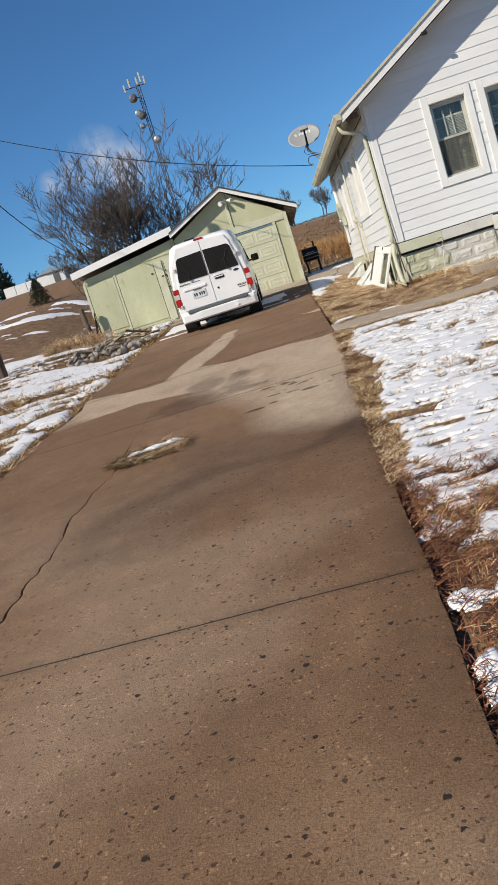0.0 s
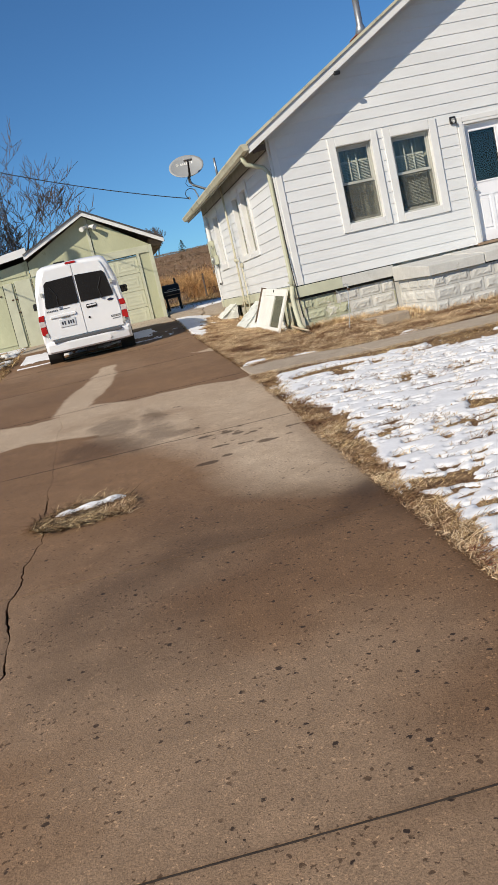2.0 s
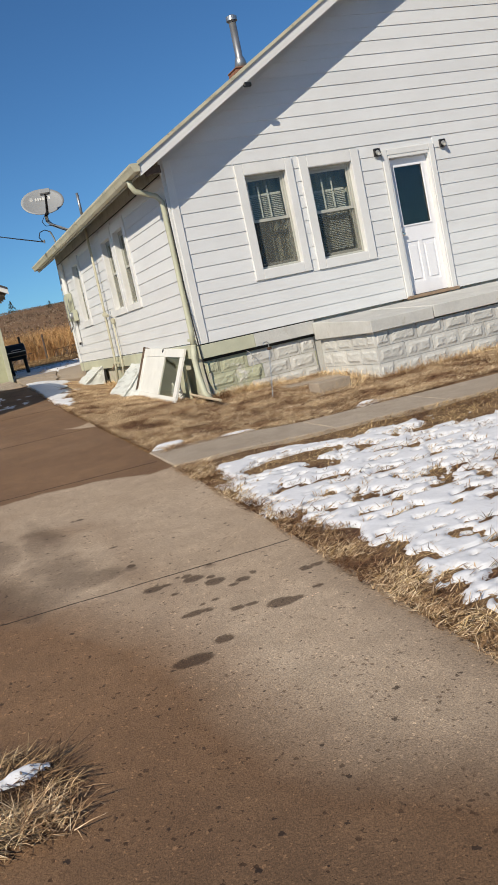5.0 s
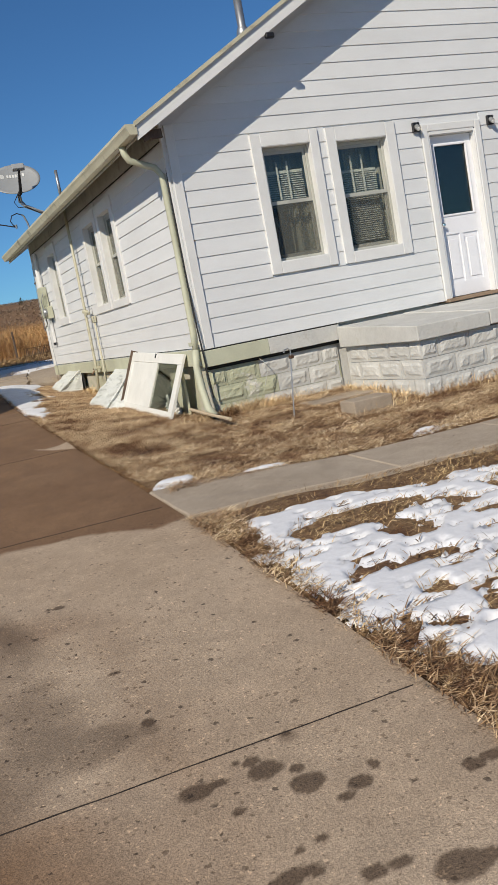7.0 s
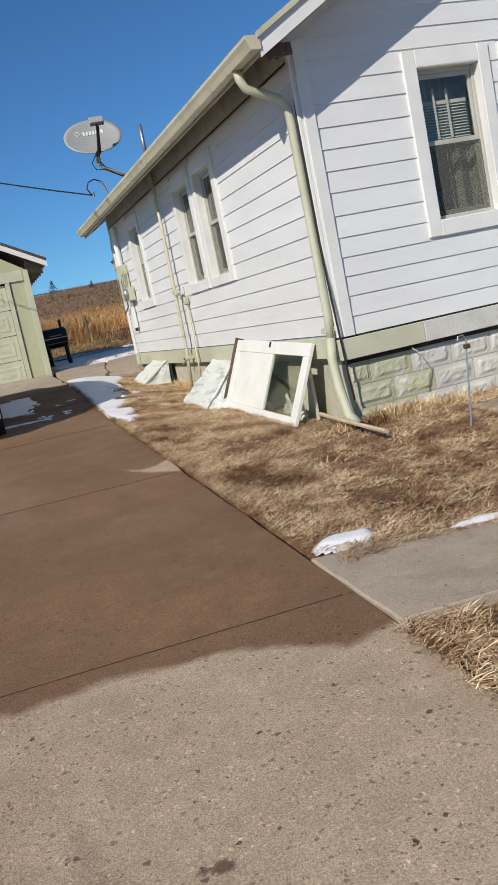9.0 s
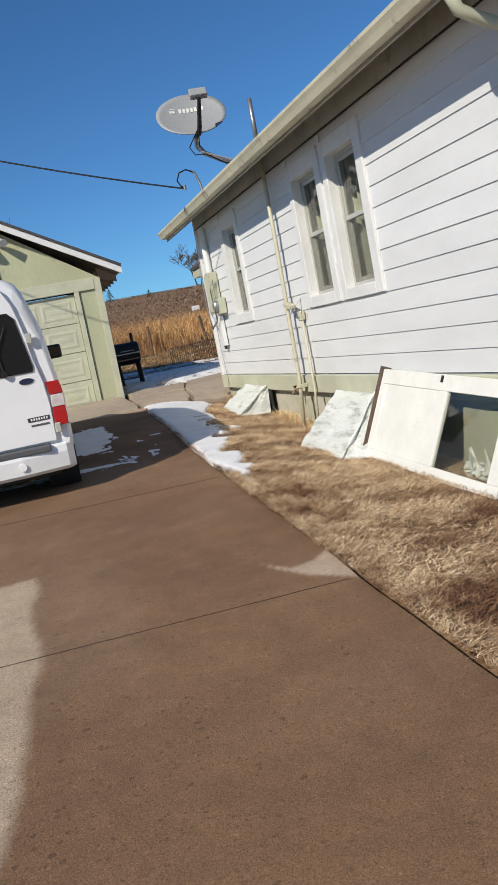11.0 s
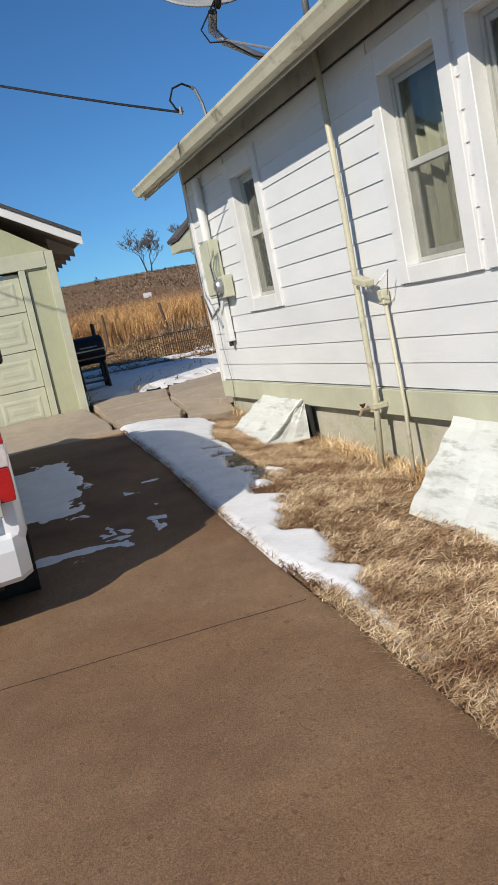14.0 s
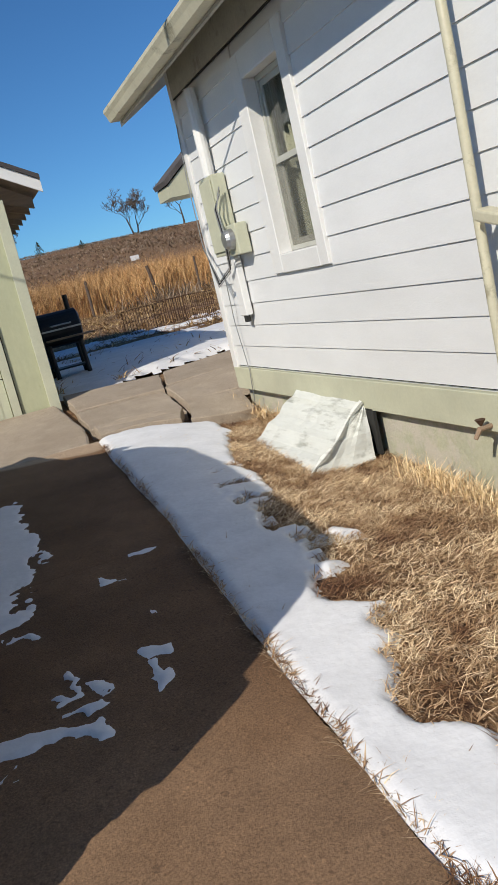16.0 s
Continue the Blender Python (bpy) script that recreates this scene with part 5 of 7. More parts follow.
bm = boxb(2.04, 2.12, 19.34, 19.52, 2.35, 2.40, 0.010, 2)
bmesh.ops.rotate(bm, verts=bm.verts, cent=(2.07, 19.42, 2.37), matrix=Matrix.Rotation(radians(14), 3, "X"))
part("lamp_body", bm, CREAM, fl)
part("loose_wire", tube(bmesh.new(), [(2.05, 19.32, 2.35), (2.03, 19.24, 2.30), (2.04, 19.12, 2.36), (2.10, 19.1, 2.42), (2.12, 19.2, 2.26)], 0.004, 5), GREY_METAL, fl)
tap = thing("garden_tap", (2.15, 19.85, 1.45), "small brass outdoor tap on the skirt", "tap")
part("body", tube(bmesh.new(), [(2.165, 19.83, 1.46), (2.10, 19.83, 1.46), (2.07, 19.83, 1.42)], [0.012, 0.014, 0.011], 8), BARE_WOOD, tap)
part("wheel", tube(bmesh.new(), [(2.11, 19.83, 1.475), (2.11, 19.83, 1.505)], [0.006, 0.026], 8), RUST, tap)

mt = thing("meter_panel", (2.1, 22.70, 2.5), "pale green electric panel box with a round meter and cables", "electric meter")
part("box", boxb(2.07, 2.176, 22.58, 22.88, 2.52, 3.10, 0.008, 2), GREEN_TRIM, mt)
part("cover", boxb(2.056, 2.069, 22.60, 22.86, 2.55, 3.07, 0.003), GREEN_TRIM, mt)
part("meter_socket", boxb(2.08, 2.176, 22.36, 22.56, 2.50, 2.72, 0.008, 2), GREEN_TRIM, mt)
part("meter_glass", tube(bmesh.new(), [(2.079, 22.46, 2.62), (2.04, 22.46, 2.62), (2.015, 22.46, 2.62)], [0.075, 0.07, 0.055], 18), GREY_METAL, mt)
part("service_conduit", tube(bmesh.new(), [(2.13, 22.78, 3.105), (2.13, 22.78, 3.74)], 0.045, 12), WHITE_TRIM, mt, "white conduit rising to the eaves")
part("channel", boxb(2.12, 2.176, 22.64, 22.78, 2.05, 2.50, 0.006), WHITE_TRIM, mt)
part("channel_stub", boxb(2.13, 2.16, 22.68, 22.74, 2.00, 2.049), DARK, mt)
for k in range(3):
    o = 0.025 * k
    part("loop_cable", tube(bmesh.new(), [(2.10, 22.54 + o * 0.5, 3.0 - o), (2.03, 22.50 + o, 2.85), (2.04, 22.48 + o, 2.6), (2.08, 22.62 + o, 2.44 - o), (2.06, 22.90 + o, 2.34 - o * 0.8), (2.13, 23.34, 2.62 + o), (2.15, 23.4, 3.2), (2.17, 23.39, 3.62)], 0.005, 5), CABLE if k % 2 else GREY_METAL, mt)
part("ground_wire", tube(bmesh.new(), [(2.14, 23.00, 2.4), (2.15, 23.05, 2.0), (2.155, 22.98, 1.6), (2.14, 23.00, 1.3)], 0.004, 5), GREY_METAL, mt)


# ---- garage and lean-to ----
GY = 25.0
garage = thing("garage", (-0.8, GY, 1.45), "pale green plywood garage with a gable front and a panelled door", "garage")

# ---- roof things ----
chim = thing("chimney", (6.3, 20.85, 6.5), "short red brick chimney stub with a concrete cap and metal flue", "chimney")
part("stack_core", boxb(6.10, 6.50, 20.65, 21.05, 6.3, 6.675), BRICK_RED, chim)
rb = random.Random(2)
for k in range(4):
    z = 6.415 + 0.066 * k
    off = 0.1 if k % 2 else 0.0
    for i in range(2 + (k % 2)):
        a, b = 6.085 + 0.215 * i - off, 6.085 + 0.215 * (i + 1) - off - 0.01
        a, b = max(a, 6.085), min(b, 6.515)
        part("brick", boxb(a, b, 20.63, 20.649, z, z + 0.057), BRICK_RED, chim)
        part("brick", boxb(6.082, 6.099, 20.65 + a - 6.085, 20.65 + b - 6.095, z, z + 0.057), BRICK_RED, chim)
part("cap", boxb(6.07, 6.53, 20.62, 21.08, 6.68, 6.715, 0.01), BRICK_RED, chim)
part("flue", tube(bmesh.new(), [(6.3, 20.85, 6.716), (6.3, 20.85, 6.92), (6.3, 20.85, 6.96), (6.3, 20.85, 7.62)], [0.15, 0.10, 0.075, 0.075], 18), GREY_METAL, chim, smooth=True)
part("flue_cap", tube(bmesh.new(), [(6.3, 20.85, 7.63), (6.3, 20.85, 7.66), (6.3, 20.85, 7.74), (6.3, 20.85, 7.77)], [0.075, 0.115, 0.115, 0.06], 18), GREY_METAL, chim)

dish = thing("satellite_dish", (1.85, 19.9, 3.95), "grey oval satellite dish on a bent metal arm at the eaves", "satellite dish")
N = Vector((-0.10, -0.80, 0.56)).normalized()
U = N.cross(Vector((0, 0, 1))).normalized() * -1
V = N.cross(U) * (1 if N.cross(U).z > 0 else -1)
C = Vector((1.55, 19.9, 4.555))
bm = bmesh.new()
rings = []
for side, lift in ((1, 0.0), (-1, -0.012)):
    prev = None
    for r in range(0, 9):
        q = r / 8
        ring = []
        for k in range(40):
            a = k * math.tau / 40
            p = C + U * (0.375 * q * math.cos(a)) + V * (0.30 * q * math.sin(a)) + N * (-0.06 + 0.06 * q * q + lift)
            ring.append(p)
        rings.append((side, ring))
front = [r for s_, r in rings if s_ > 0]
back = [r for s_, r in rings if s_ < 0]
loft(bm, [back[k] for k in range(1, 9)] + [front[k] for k in range(8, 0, -1)], cap=True)
part("reflector", bm, DISH_GREY, dish, smooth=True)


def bar_mark(parent, u0, u1, v0, v1, mat, origin=C):
    bm = bmesh.new()
    def at(u, v):
        q2 = (u / 0.375) ** 2 + (v / 0.30) ** 2
        return origin + U * u + V * v + N * (-0.06 + 0.06 * q2 + 0.003)
    a = [bm.verts.new(at(*p)) for p in ((u0, v0), (u1, v0), (u1, v1), (u0, v1))]
    b = [bm.verts.new(v.co + N * 0.0015) for v in a]
    bm.faces.new(b)
    bm.faces.new(a[::-1])
    for i in range(4):
        bm.faces.new((a[i], a[(i + 1) % 4], b[(i + 1) % 4], b[i]))
    part("printed_mark", fix(bm), mat, parent)


for k in range(4):
    w = (0.024, 0.034, 0.034, 0.024)[k]
    bar_mark(dish, -0.185 - w, -0.185 + w, 0.075 + k * 0.018, 0.086 + k * 0.018, BLIND)
for k in range(5):
    bar_mark(dish, -0.115 + k * 0.042, -0.087 + k * 0.042, 0.08, 0.135, BLIND)
bar_mark(dish, 0.12, 0.15, 0.08, 0.135, BLIND)
LN = C + N * 0.38 - V * 0.17 + U * 0.05
F0 = C - V * 0.30 - N * 0.02
part("feed_arm", tube(bmesh.new(), [F0 + U * 0.02, F0 + N * 0.10 + U * 0.03, LN - V * 0.06], [0.026, 0.024, 0.018], 6), BLACK_METAL, dish, "dark feed arm")
bm = boxb(-0.09, 0.09, -0.035, 0.035, -0.05, 0.05, 0.012, 2)
bmesh.ops.transform(bm, verts=bm.verts, matrix=Matrix.Translation(LN) @ Matrix((U, N, V)).transposed().to_4x4())
part("receiver_head", bm, DISH_GREY, dish, "green-grey receiver head")
part("mast", tube(bmesh.new(), [F0 - N * 0.05 + V * 0.03, (1.56, 19.93, 4.22), (1.62, 19.92, 4.14), (1.80, 19.9, 4.04), (1.92, 19.9, 3.98)], [0.03, 0.032, 0.026, 0.026, 0.026], 10), GREY_METAL, dish)
part("brace", tube(bmesh.new(), [(1.62, 19.9, 4.14), (1.86, 19.62, 3.96)], 0.009, 6), GREY_METAL, dish)
part("foot_plate", boxb(1.86, 2.02, 19.82, 19.98, 3.97, 3.995, 0.004), GREY_METAL, dish)
part("lead", tube(bmesh.new(), [F0 + N * 0.05, (1.45, 19.85, 4.2), (1.50, 19.86, 4.12), (1.62, 19.87, 4.12), (1.80, 19.87, 4.01), (1.92, 19.86, 3.98)], 0.006, 5), CABLE, dish)

sv = thing("service_mast", (1.72, 21.3, 3.9), "grey service mast with a looped drip cable at the eaves", "mast")
part("mast_pipe", tube(bmesh.new(), [(1.88, 21.3, 3.94), (1.86, 21.3, 4.1), (1.82, 21.3, 4.22), (1.79, 21.3, 4.24)], 0.016, 8), GREY_METAL, sv)
part("drip_loop", tube(bmesh.new(), [(1.79, 21.3, 4.24), (1.71, 21.28, 4.27), (1.62, 21.28, 4.24), (1.58, 21.28, 4.15), (1.62, 21.29, 4.08), (1.68, 21.3, 4.05)], 0.009, 6), CABLE, sv)
part("insulator", tube(bmesh.new(), [(1.66, 21.3, 4.03), (1.66, 21.3, 4.09)], [0.016, 0.022], 8), GREY_METAL, sv)


def hung(name, a, b, sag, r, label, n=24):
    a, b = Vector(a), Vector(b)
    pts = [a.lerp(b, i / n) - Vector((0, 0, sag * 4 * (i / n) * (1 - i / n))) for i in range(n + 1)]
    return solo(name, tube(bmesh.new(), pts, r, 6), CABLE, a, label, "overhead cable")


hung("service_cable", (1.66, 21.3, 4.05), (-10.0, 24.4, 10.0), 0.55, 0.010, "twisted black overhead service cable strung to the house")
hung("overhead_cable", (-6.3, 19.0, 6.7), (-8.3, 46.0, 6.3), 1.25, 0.014, "sagging black overhead cable by the bare trees")

# ---- garage ----
for o in list(garage.children):
    bpy.data.objects.remove(o)
GX0, GX1, GA, GAZ = -2.5, 0.82, -0.81, 4.66
G_EAVE = 3.52
wallg = thing("garage_wall", (0, GY, 1.4))
wallg.parent = garage
wallg.location = Vector((0, GY, 1.4)) - ORIGIN[garage.name]
prof = [(GX0, 1.35), (-1.95, 1.35), (-1.95, 3.34), (0.38, 3.34), (0.38, 1.35), (GX1, 1.35), (GX1, G_EAVE), (GA, GAZ - 0.06), (GX0, 3.72)]
bm = prism(bmesh.new(), prof, "y", GY, GY + 0.1)
part("front_sheet", bm, GREEN_PAINT, wallg)
part("side_sheet", boxb(GX1 - 0.1, GX1, GY + 0.101, GY + 6, 1.35, G_EAVE), GREEN_PAINT, wallg)
part("back_sheet", boxb(-5.4, GX1 - 0.101, GY + 5.9, GY + 6, 1.3, 3.4), GREEN_PAINT, wallg)
for q in ((GX1 - 0.085, GX1 + 0.02, 1.42, 3.52), (0.38, 0.46, 1.40, 3.34), (-2.03, -1.95, 1.40, 3.34)):
    part("trim_board", boxb(q[0], q[1], GY - 0.03, GY - 0.001, q[2], q[3], 0.003), GREEN_TRIM, wallg)
part("header_board", boxb(-2.5, 0.73, GY - 0.034, GY - 0.001, 3.34, 3.53, 0.003), GREEN_TRIM, wallg)
part("gable_batten", boxb(GA + 0.02, GA + 0.10, GY - 0.028, GY - 0.001, 3.462, 4.50, 0.003), GREEN_TRIM, wallg)
part("gable_groove", boxb(GA + 0.101, GA + 0.112, GY - 0.006, GY - 0.001, 3.462, 4.52), DARK, wallg)
part("panel_groove", boxb(0.462, 0.469, GY - 0.004, GY - 0.001, 1.42, 3.33), DARK, wallg)
gd = thing("garage_door", (-0.8, GY + 0.04, 1.45))
gd.parent = garage
gd.location = Vector((-0.8, GY + 0.04, 1.45)) - ORIGIN[garage.name]
for k in range(4):
    z0 = 1.44 + 0.47 * k
    part("door_section", boxb(-1.945, 0.375, GY + 0.035, GY + 0.08, z0, z0 + 0.462, 0.004), GREEN_TRIM, gd)
    for j in range(4):
        x0 = -1.88 + 0.56 * j
        bm = bmesh.new()
        ring = lambda m, d: [(x0 + m, GY + 0.035 - d, z0 + 0.08 + m), (x0 + 0.50 - m, GY + 0.035 - d, z0 + 0.08 + m), (x0 + 0.50 - m, GY + 0.035 - d, z0 + 0.37 - m), (x0 + m, GY + 0.035 - d, z0 + 0.37 - m)]
        loft(bm, [ring(0, 0.0005), ring(0.02, 0.006), ring(0.045, 0.006), ring(0.065, 0.002), ring(0.1, 0.002), ring(0.12, 0.005)])
        part("door_panel", bm, GREEN_TRIM, gd)
part("door_shadow_gap", boxb(-1.945, 0.375, GY + 0.05, GY + 0.08, 3.325, 3.345), DARK, gd)
part("bottom_seal", boxb(-1.945, 0.375, GY + 0.03, GY + 0.07, 1.405, 1.438), BLACK_METAL, gd)

# lean-to
lt = thing("lean_to", (-4.0, GY, 1.6), "pale green plywood lean-to shed with a white fascia, closed doors", "shed")
bm = prism(bmesh.new(), [(-5.46, 1.5), (-2.52, 1.35), (-2.52, 3.78), (-5.46, 3.36)], "y", GY + 0.0, GY + 0.1)
part("front_sheet", bm, GREEN_PAINT, lt)
part("side_sheet", boxb(-5.46, -5.36, GY + 0.101, GY + 5.9, 1.4, 3.36), GREEN_PAINT, lt)
for x0, x1, zb, zt in ((-5.38, -4.53, 1.78, 3.26), (-4.44, -3.30, 1.66, 3.28), (-2.98, -2.55, 1.5, 3.32)):
    part("door_leaf", boxb(x0, x1, GY - 0.022, GY - 0.001, zb, zt, 0.004), GREEN_PAINT if x0 < -3 else GREEN_TRIM, lt)
for x0, x1 in ((-5.47, -5.395), (-4.515, -4.455), (-3.285, -3.05)):
    part("stile_board", boxb(x0, x1, GY - 0.030, GY - 0.001, 1.56, 3.30, 0.003), GREEN_TRIM, lt)
for x in (-4.447, -3.293, -2.99, -5.388):
    part("door_gap", boxb(x - 0.007, x + 0.007, GY - 0.006, GY - 0.0005, 1.60, 3.28), DARK, lt)
for x, z in ((-3.40, 3.0), (-3.12, 2.85), (-3.02, 2.5), (-3.02, 2.85)):
    part("hasp", boxb(x - 0.03, x + 0.03, GY - 0.045, GY - 0.0305, z - 0.02, z + 0.02, 0.004), RUST, lt)
bm = prism(bmesh.new(), [(-2.45, 3.90), (-5.66, 3.50), (-5.66, 3.69), (-2.45, 4.10)], "y", GY - 0.30, GY - 0.27)
part("fascia", bm, WHITE_TRIM, lt, "broad white painted fascia board")
bm = prism(bmesh.new(), [(-2.45, 4.03), (-5.64, 3.62), (-5.64, 3.67), (-2.45, 4.08)], "y", GY - 0.269, GY + 6.1)
part("roof_sheet", bm, SHINGLE, lt)
bm = prism(bmesh.new(), [(-2.6, 3.42), (-5.4, 3.36), (-5.4, 3.42), (-2.6, 3.74)], "y", GY - 0.02, GY - 0.001)
part("upper_sheet", bm, GREEN_PAINT, lt)

groof = thing("garage_roof", (GA, GY, 4.7))
groof.parent = garage
groof.location = Vector((GA, GY, 4.7)) - ORIGIN[garage.name]
for e, ez in ((1.19, 3.64), (-2.55, 3.93)):
    part("roof_deck", prism(bmesh.new(), [(GA, 4.70), (e, ez - 0.04), (e, ez - 0.10), (GA, 4.64)], "y", GY - 0.26, GY + 6.1), BARE_WOOD, groof)
    part("shingle_layer", prism(bmesh.new(), [(GA, 4.745), (e, ez + 0.005), (e, ez - 0.038), (GA, 4.702)], "y", GY - 0.32, GY + 6.15), SHINGLE, groof)
    part("rake_board", prism(bmesh.new(), [(GA, 4.702), (e, ez - 0.04), (e, ez - 0.15), (GA, 4.592)], "y", GY - 0.29, GY - 0.262), WHITE_TRIM, groof, "white rake board")
for k in range(13):
    y = GY + 0.2 + 0.45 * k
    part("rafter_tail", prism(bmesh.new(), [(0.83, 3.52), (1.14, 3.42), (1.14, 3.52), (0.83, 3.70)], "y", y, y + 0.05), BARE_WOOD, groof)
gl = thing("garage_lamp", (-0.72, GY, 4.3), "pale twin flood lamp on the garage gable", "wall lamp")
part("base", tube(bmesh.new(), [(-0.72, GY - 0.029, 4.32), (-0.72, GY - 0.07, 4.32)], [0.06, 0.05], 14), BLIND, gl)
for s in (-1, 1):
    part("lamp_cup", tube(bmesh.new(), [(-0.72 + s * 0.03, GY - 0.08, 4.31), (-0.72 + s * 0.09, GY - 0.12, 4.30), (-0.72 + s * 0.15, GY - 0.19, 4.27), (-0.72 + s * 0.18, GY - 0.24, 4.25)], [0.022, 0.04, 0.062, 0.065], 12), BLIND, gl)

# ---- back extension of the house ----
ext = thing("back_extension", (4.0, 26, 1.6), "white rear extension with a low green-trimmed eave", "house extension", kind="structure")
part("wall_sheet", boxb(4.0, 8.0, 23.43, 28.0, 1.3, 3.9), WHITE_PAINT, ext)
part("roof_deck", prism(bmesh.new(), [(2.72, 3.47), (5.6, 5.72), (5.6, 5.78), (2.70, 3.52)], "y", 25.98, 26.5), SHINGLE, ext)
part("eave_box", prism(bmesh.new(), [(2.74, 3.33), (3.6, 3.33), (3.6, 4.14), (2.74, 3.465)], "y", 26.0, 26.5), GREEN_TRIM, ext)


# ---- van ----
# built round its own origin (middle of the rear bumper's foot), then set on the slope of the drive
def local_thing(name, parent):
    e = new(name)
    e.empty_display_size = 0.1
    e.parent = parent
    ORIGIN[e.name] = Vector((0, 0, 0))
    return e


van = new("van")
ORIGIN[van.name] = Vector((0, 0, 0))
tagged(van, "white high-roofed delivery van with tinted rear windows, parked facing the garage", "van")
BODY = [  # along, half width scale, sill, belt height, top height, roof half width
    (0.09, 0.955, 0.34, 1.02, 1.70, 0.60), (0.12, 0.985, 0.32, 1.04, 1.84, 0.63), (0.20, 1.0, 0.30, 1.05, 1.885, 0.65), (0.7, 1.0, 0.28, 1.05, 1.91, 0.66), (1.8, 1.0, 0.26, 1.05, 1.92, 0.66),
    (2.35, 1.0, 0.26, 1.05, 1.88, 0.64), (2.75, 1.0, 0.26, 1.04, 1.72, 0.60), (3.20, 0.995, 0.27, 1.02, 1.40, 0.58), (3.55, 0.985, 0.28, 0.98, 1.12, 0.62), (3.9, 0.96, 0.28, 0.90, 1.02, 0.60), (4.15, 0.90, 0.28, 0.78, 0.88, 0.56), (4.25, 0.82, 0.30, 0.66, 0.72, 0.52)]


def body_ring(y, w, sill, belt, top, rw):
    W = 0.865 * w
    half = [(W * 0.93, sill), (W, sill + 0.14), (W, 0.60), (W * 0.995, 0.86), (W * 0.965, belt), (W * 0.965 * 0.62 + rw * 0.38 + 0.03, belt + (top - belt) * 0.45), (rw + 0.055, belt + (top - belt) * 0.80), (rw, belt + (top - belt) * 0.93), (rw - 0.09, top - 0.012), (rw - 0.35, top)]
    return [(x, y, z) for x, z in half] + [(-x, y, z) for x, z in half[::-1]]


bm = loft(bmesh.new(), [body_ring(*s) for s in BODY])
part("body", bm, VAN_WHITE, van, smooth=False)
for p in van.children[0].data.polygons:
    p.use_smooth = abs(p.normal.y) < 0.9


def lx(z, inset=0.0):
    """Half width of the rear at the height z."""
    return float(np.interp(z, [0.3, 0.5, 0.9, 1.04, 1.4, 1.6, 1.72, 1.86], [0.79, 0.83, 0.84, 0.815, 0.735, 0.695, 0.66, 0.57])) - inset


def face_piece(name, parent, outline, y0, y1, mat, label="", w=0.0):
    bm = prism(bmesh.new(), outline, "y", y0, y1)
    if w:
        bevel(bm, w, 2)
    return part(name, bm, mat, parent, label)


for s, nm in ((-1, "rear_door"), (1, "rear_door")):
    d = local_thing("rear_door", van)
    zs = [0.50, 0.80, 1.0, 1.2, 1.45, 1.66, 1.80]
    outer = [(s * lx(z, 0.11 if z < 1.3 else 0.085), z) for z in zs]
    outl = [(s * 0.006, 0.50)] + outer + [(s * 0.006, 1.835)]
    face_piece("door_skin", d, outl, 0.055, 0.10, VAN_WHITE, w=0.006)
    g = [(s * 0.02, 1.10), (s * lx(1.10, 0.155), 1.10), (s * lx(1.16, 0.13), 1.14), (s * lx(1.5, 0.125), 1.55), (s * lx(1.56, 0.16), 1.60), (s * 0.02, 1.62)]
    face_piece("window_glass", d, g, 0.042, 0.054, VAN_GLASS, "dark tinted glass", 0.004)
    for z in (0.56, 1.33):
        part("hinge", boxb(s * lx(z, 0.105), s * lx(z, 0.055), 0.035, 0.06, z, z + 0.085, 0.006), SASH, d)
    part("wiper", tube(bmesh.new(), [(s * 0.42, 0.03, 1.13), (s * 0.40, 0.028, 1.30), (s * 0.50, 0.03, 1.50)], 0.006, 6), BLACK_METAL, d)
    part("wiper_cap", tube(bmesh.new(), [(s * 0.42, 0.045, 1.12), (s * 0.42, 0.015, 1.12)], 0.028, 10), BLACK_METAL, d)
    part("guard_mesh", boxb(s * 0.20, s * 0.46, 0.16, 0.17, 1.2, 1.5), PLASTIC_GREY, d)
rd = van.children[2]
part("handle_recess", boxb(0.10, 0.30, 0.045, 0.056, 0.955, 1.03, 0.01), BLACK_METAL, rd)
part("handle_bar", boxb(0.11, 0.29, 0.028, 0.044, 0.99, 1.015, 0.006), VAN_WHITE, rd)
part("lock", tube(bmesh.new(), [(0.11, 0.056, 0.78), (0.11, 0.045, 0.78)], 0.022, 12), BLACK_METAL, rd)
bm = tube(bmesh.new(), [(0.58, 0.056, 1.03), (0.58, 0.046, 1.03)], 0.055, 20)
bmesh.ops.scale(bm, verts=bm.verts, vec=(1, 1, 0.42), space=Matrix.Translation((-0.58, 0, -1.03)))
part("oval_badge", bm, BADGE_BLUE, rd, "dark oval badge with a pale rim")
bm = tube(bmesh.new(), [(0.58, 0.0565, 1.03), (0.58, 0.050, 1.03)], 0.062, 20)
bmesh.ops.scale(bm, verts=bm.verts, vec=(1, 1, 0.44), space=Matrix.Translation((-0.58, 0, -1.03)))
part("badge_rim", bm, CHROME, rd)
part("model_badge", boxb(0.52, 0.70, 0.048, 0.056, 0.69, 0.725, 0.002), INK, rd)
for k in range(7):
    part("badge_stroke", boxb(0.545 + k * 0.021, 0.558 + k * 0.021, 0.0455, 0.0478, 0.698, 0.718), BLIND, rd)
part("trim_badge", boxb(0.54, 0.69, 0.049, 0.056, 0.65, 0.665, 0.002), PLASTIC_GREY, rd)
rl = van.children[1]
for k in range(7):
    part("letter_bar", boxb(-0.66 + k * 0.032, -0.64 + k * 0.032, 0.049, 0.056, 1.025, 1.055), INK, rl)
part("letter_bar", boxb(-0.42, -0.22, 0.049, 0.056, 1.035, 1.048), INK, rl)
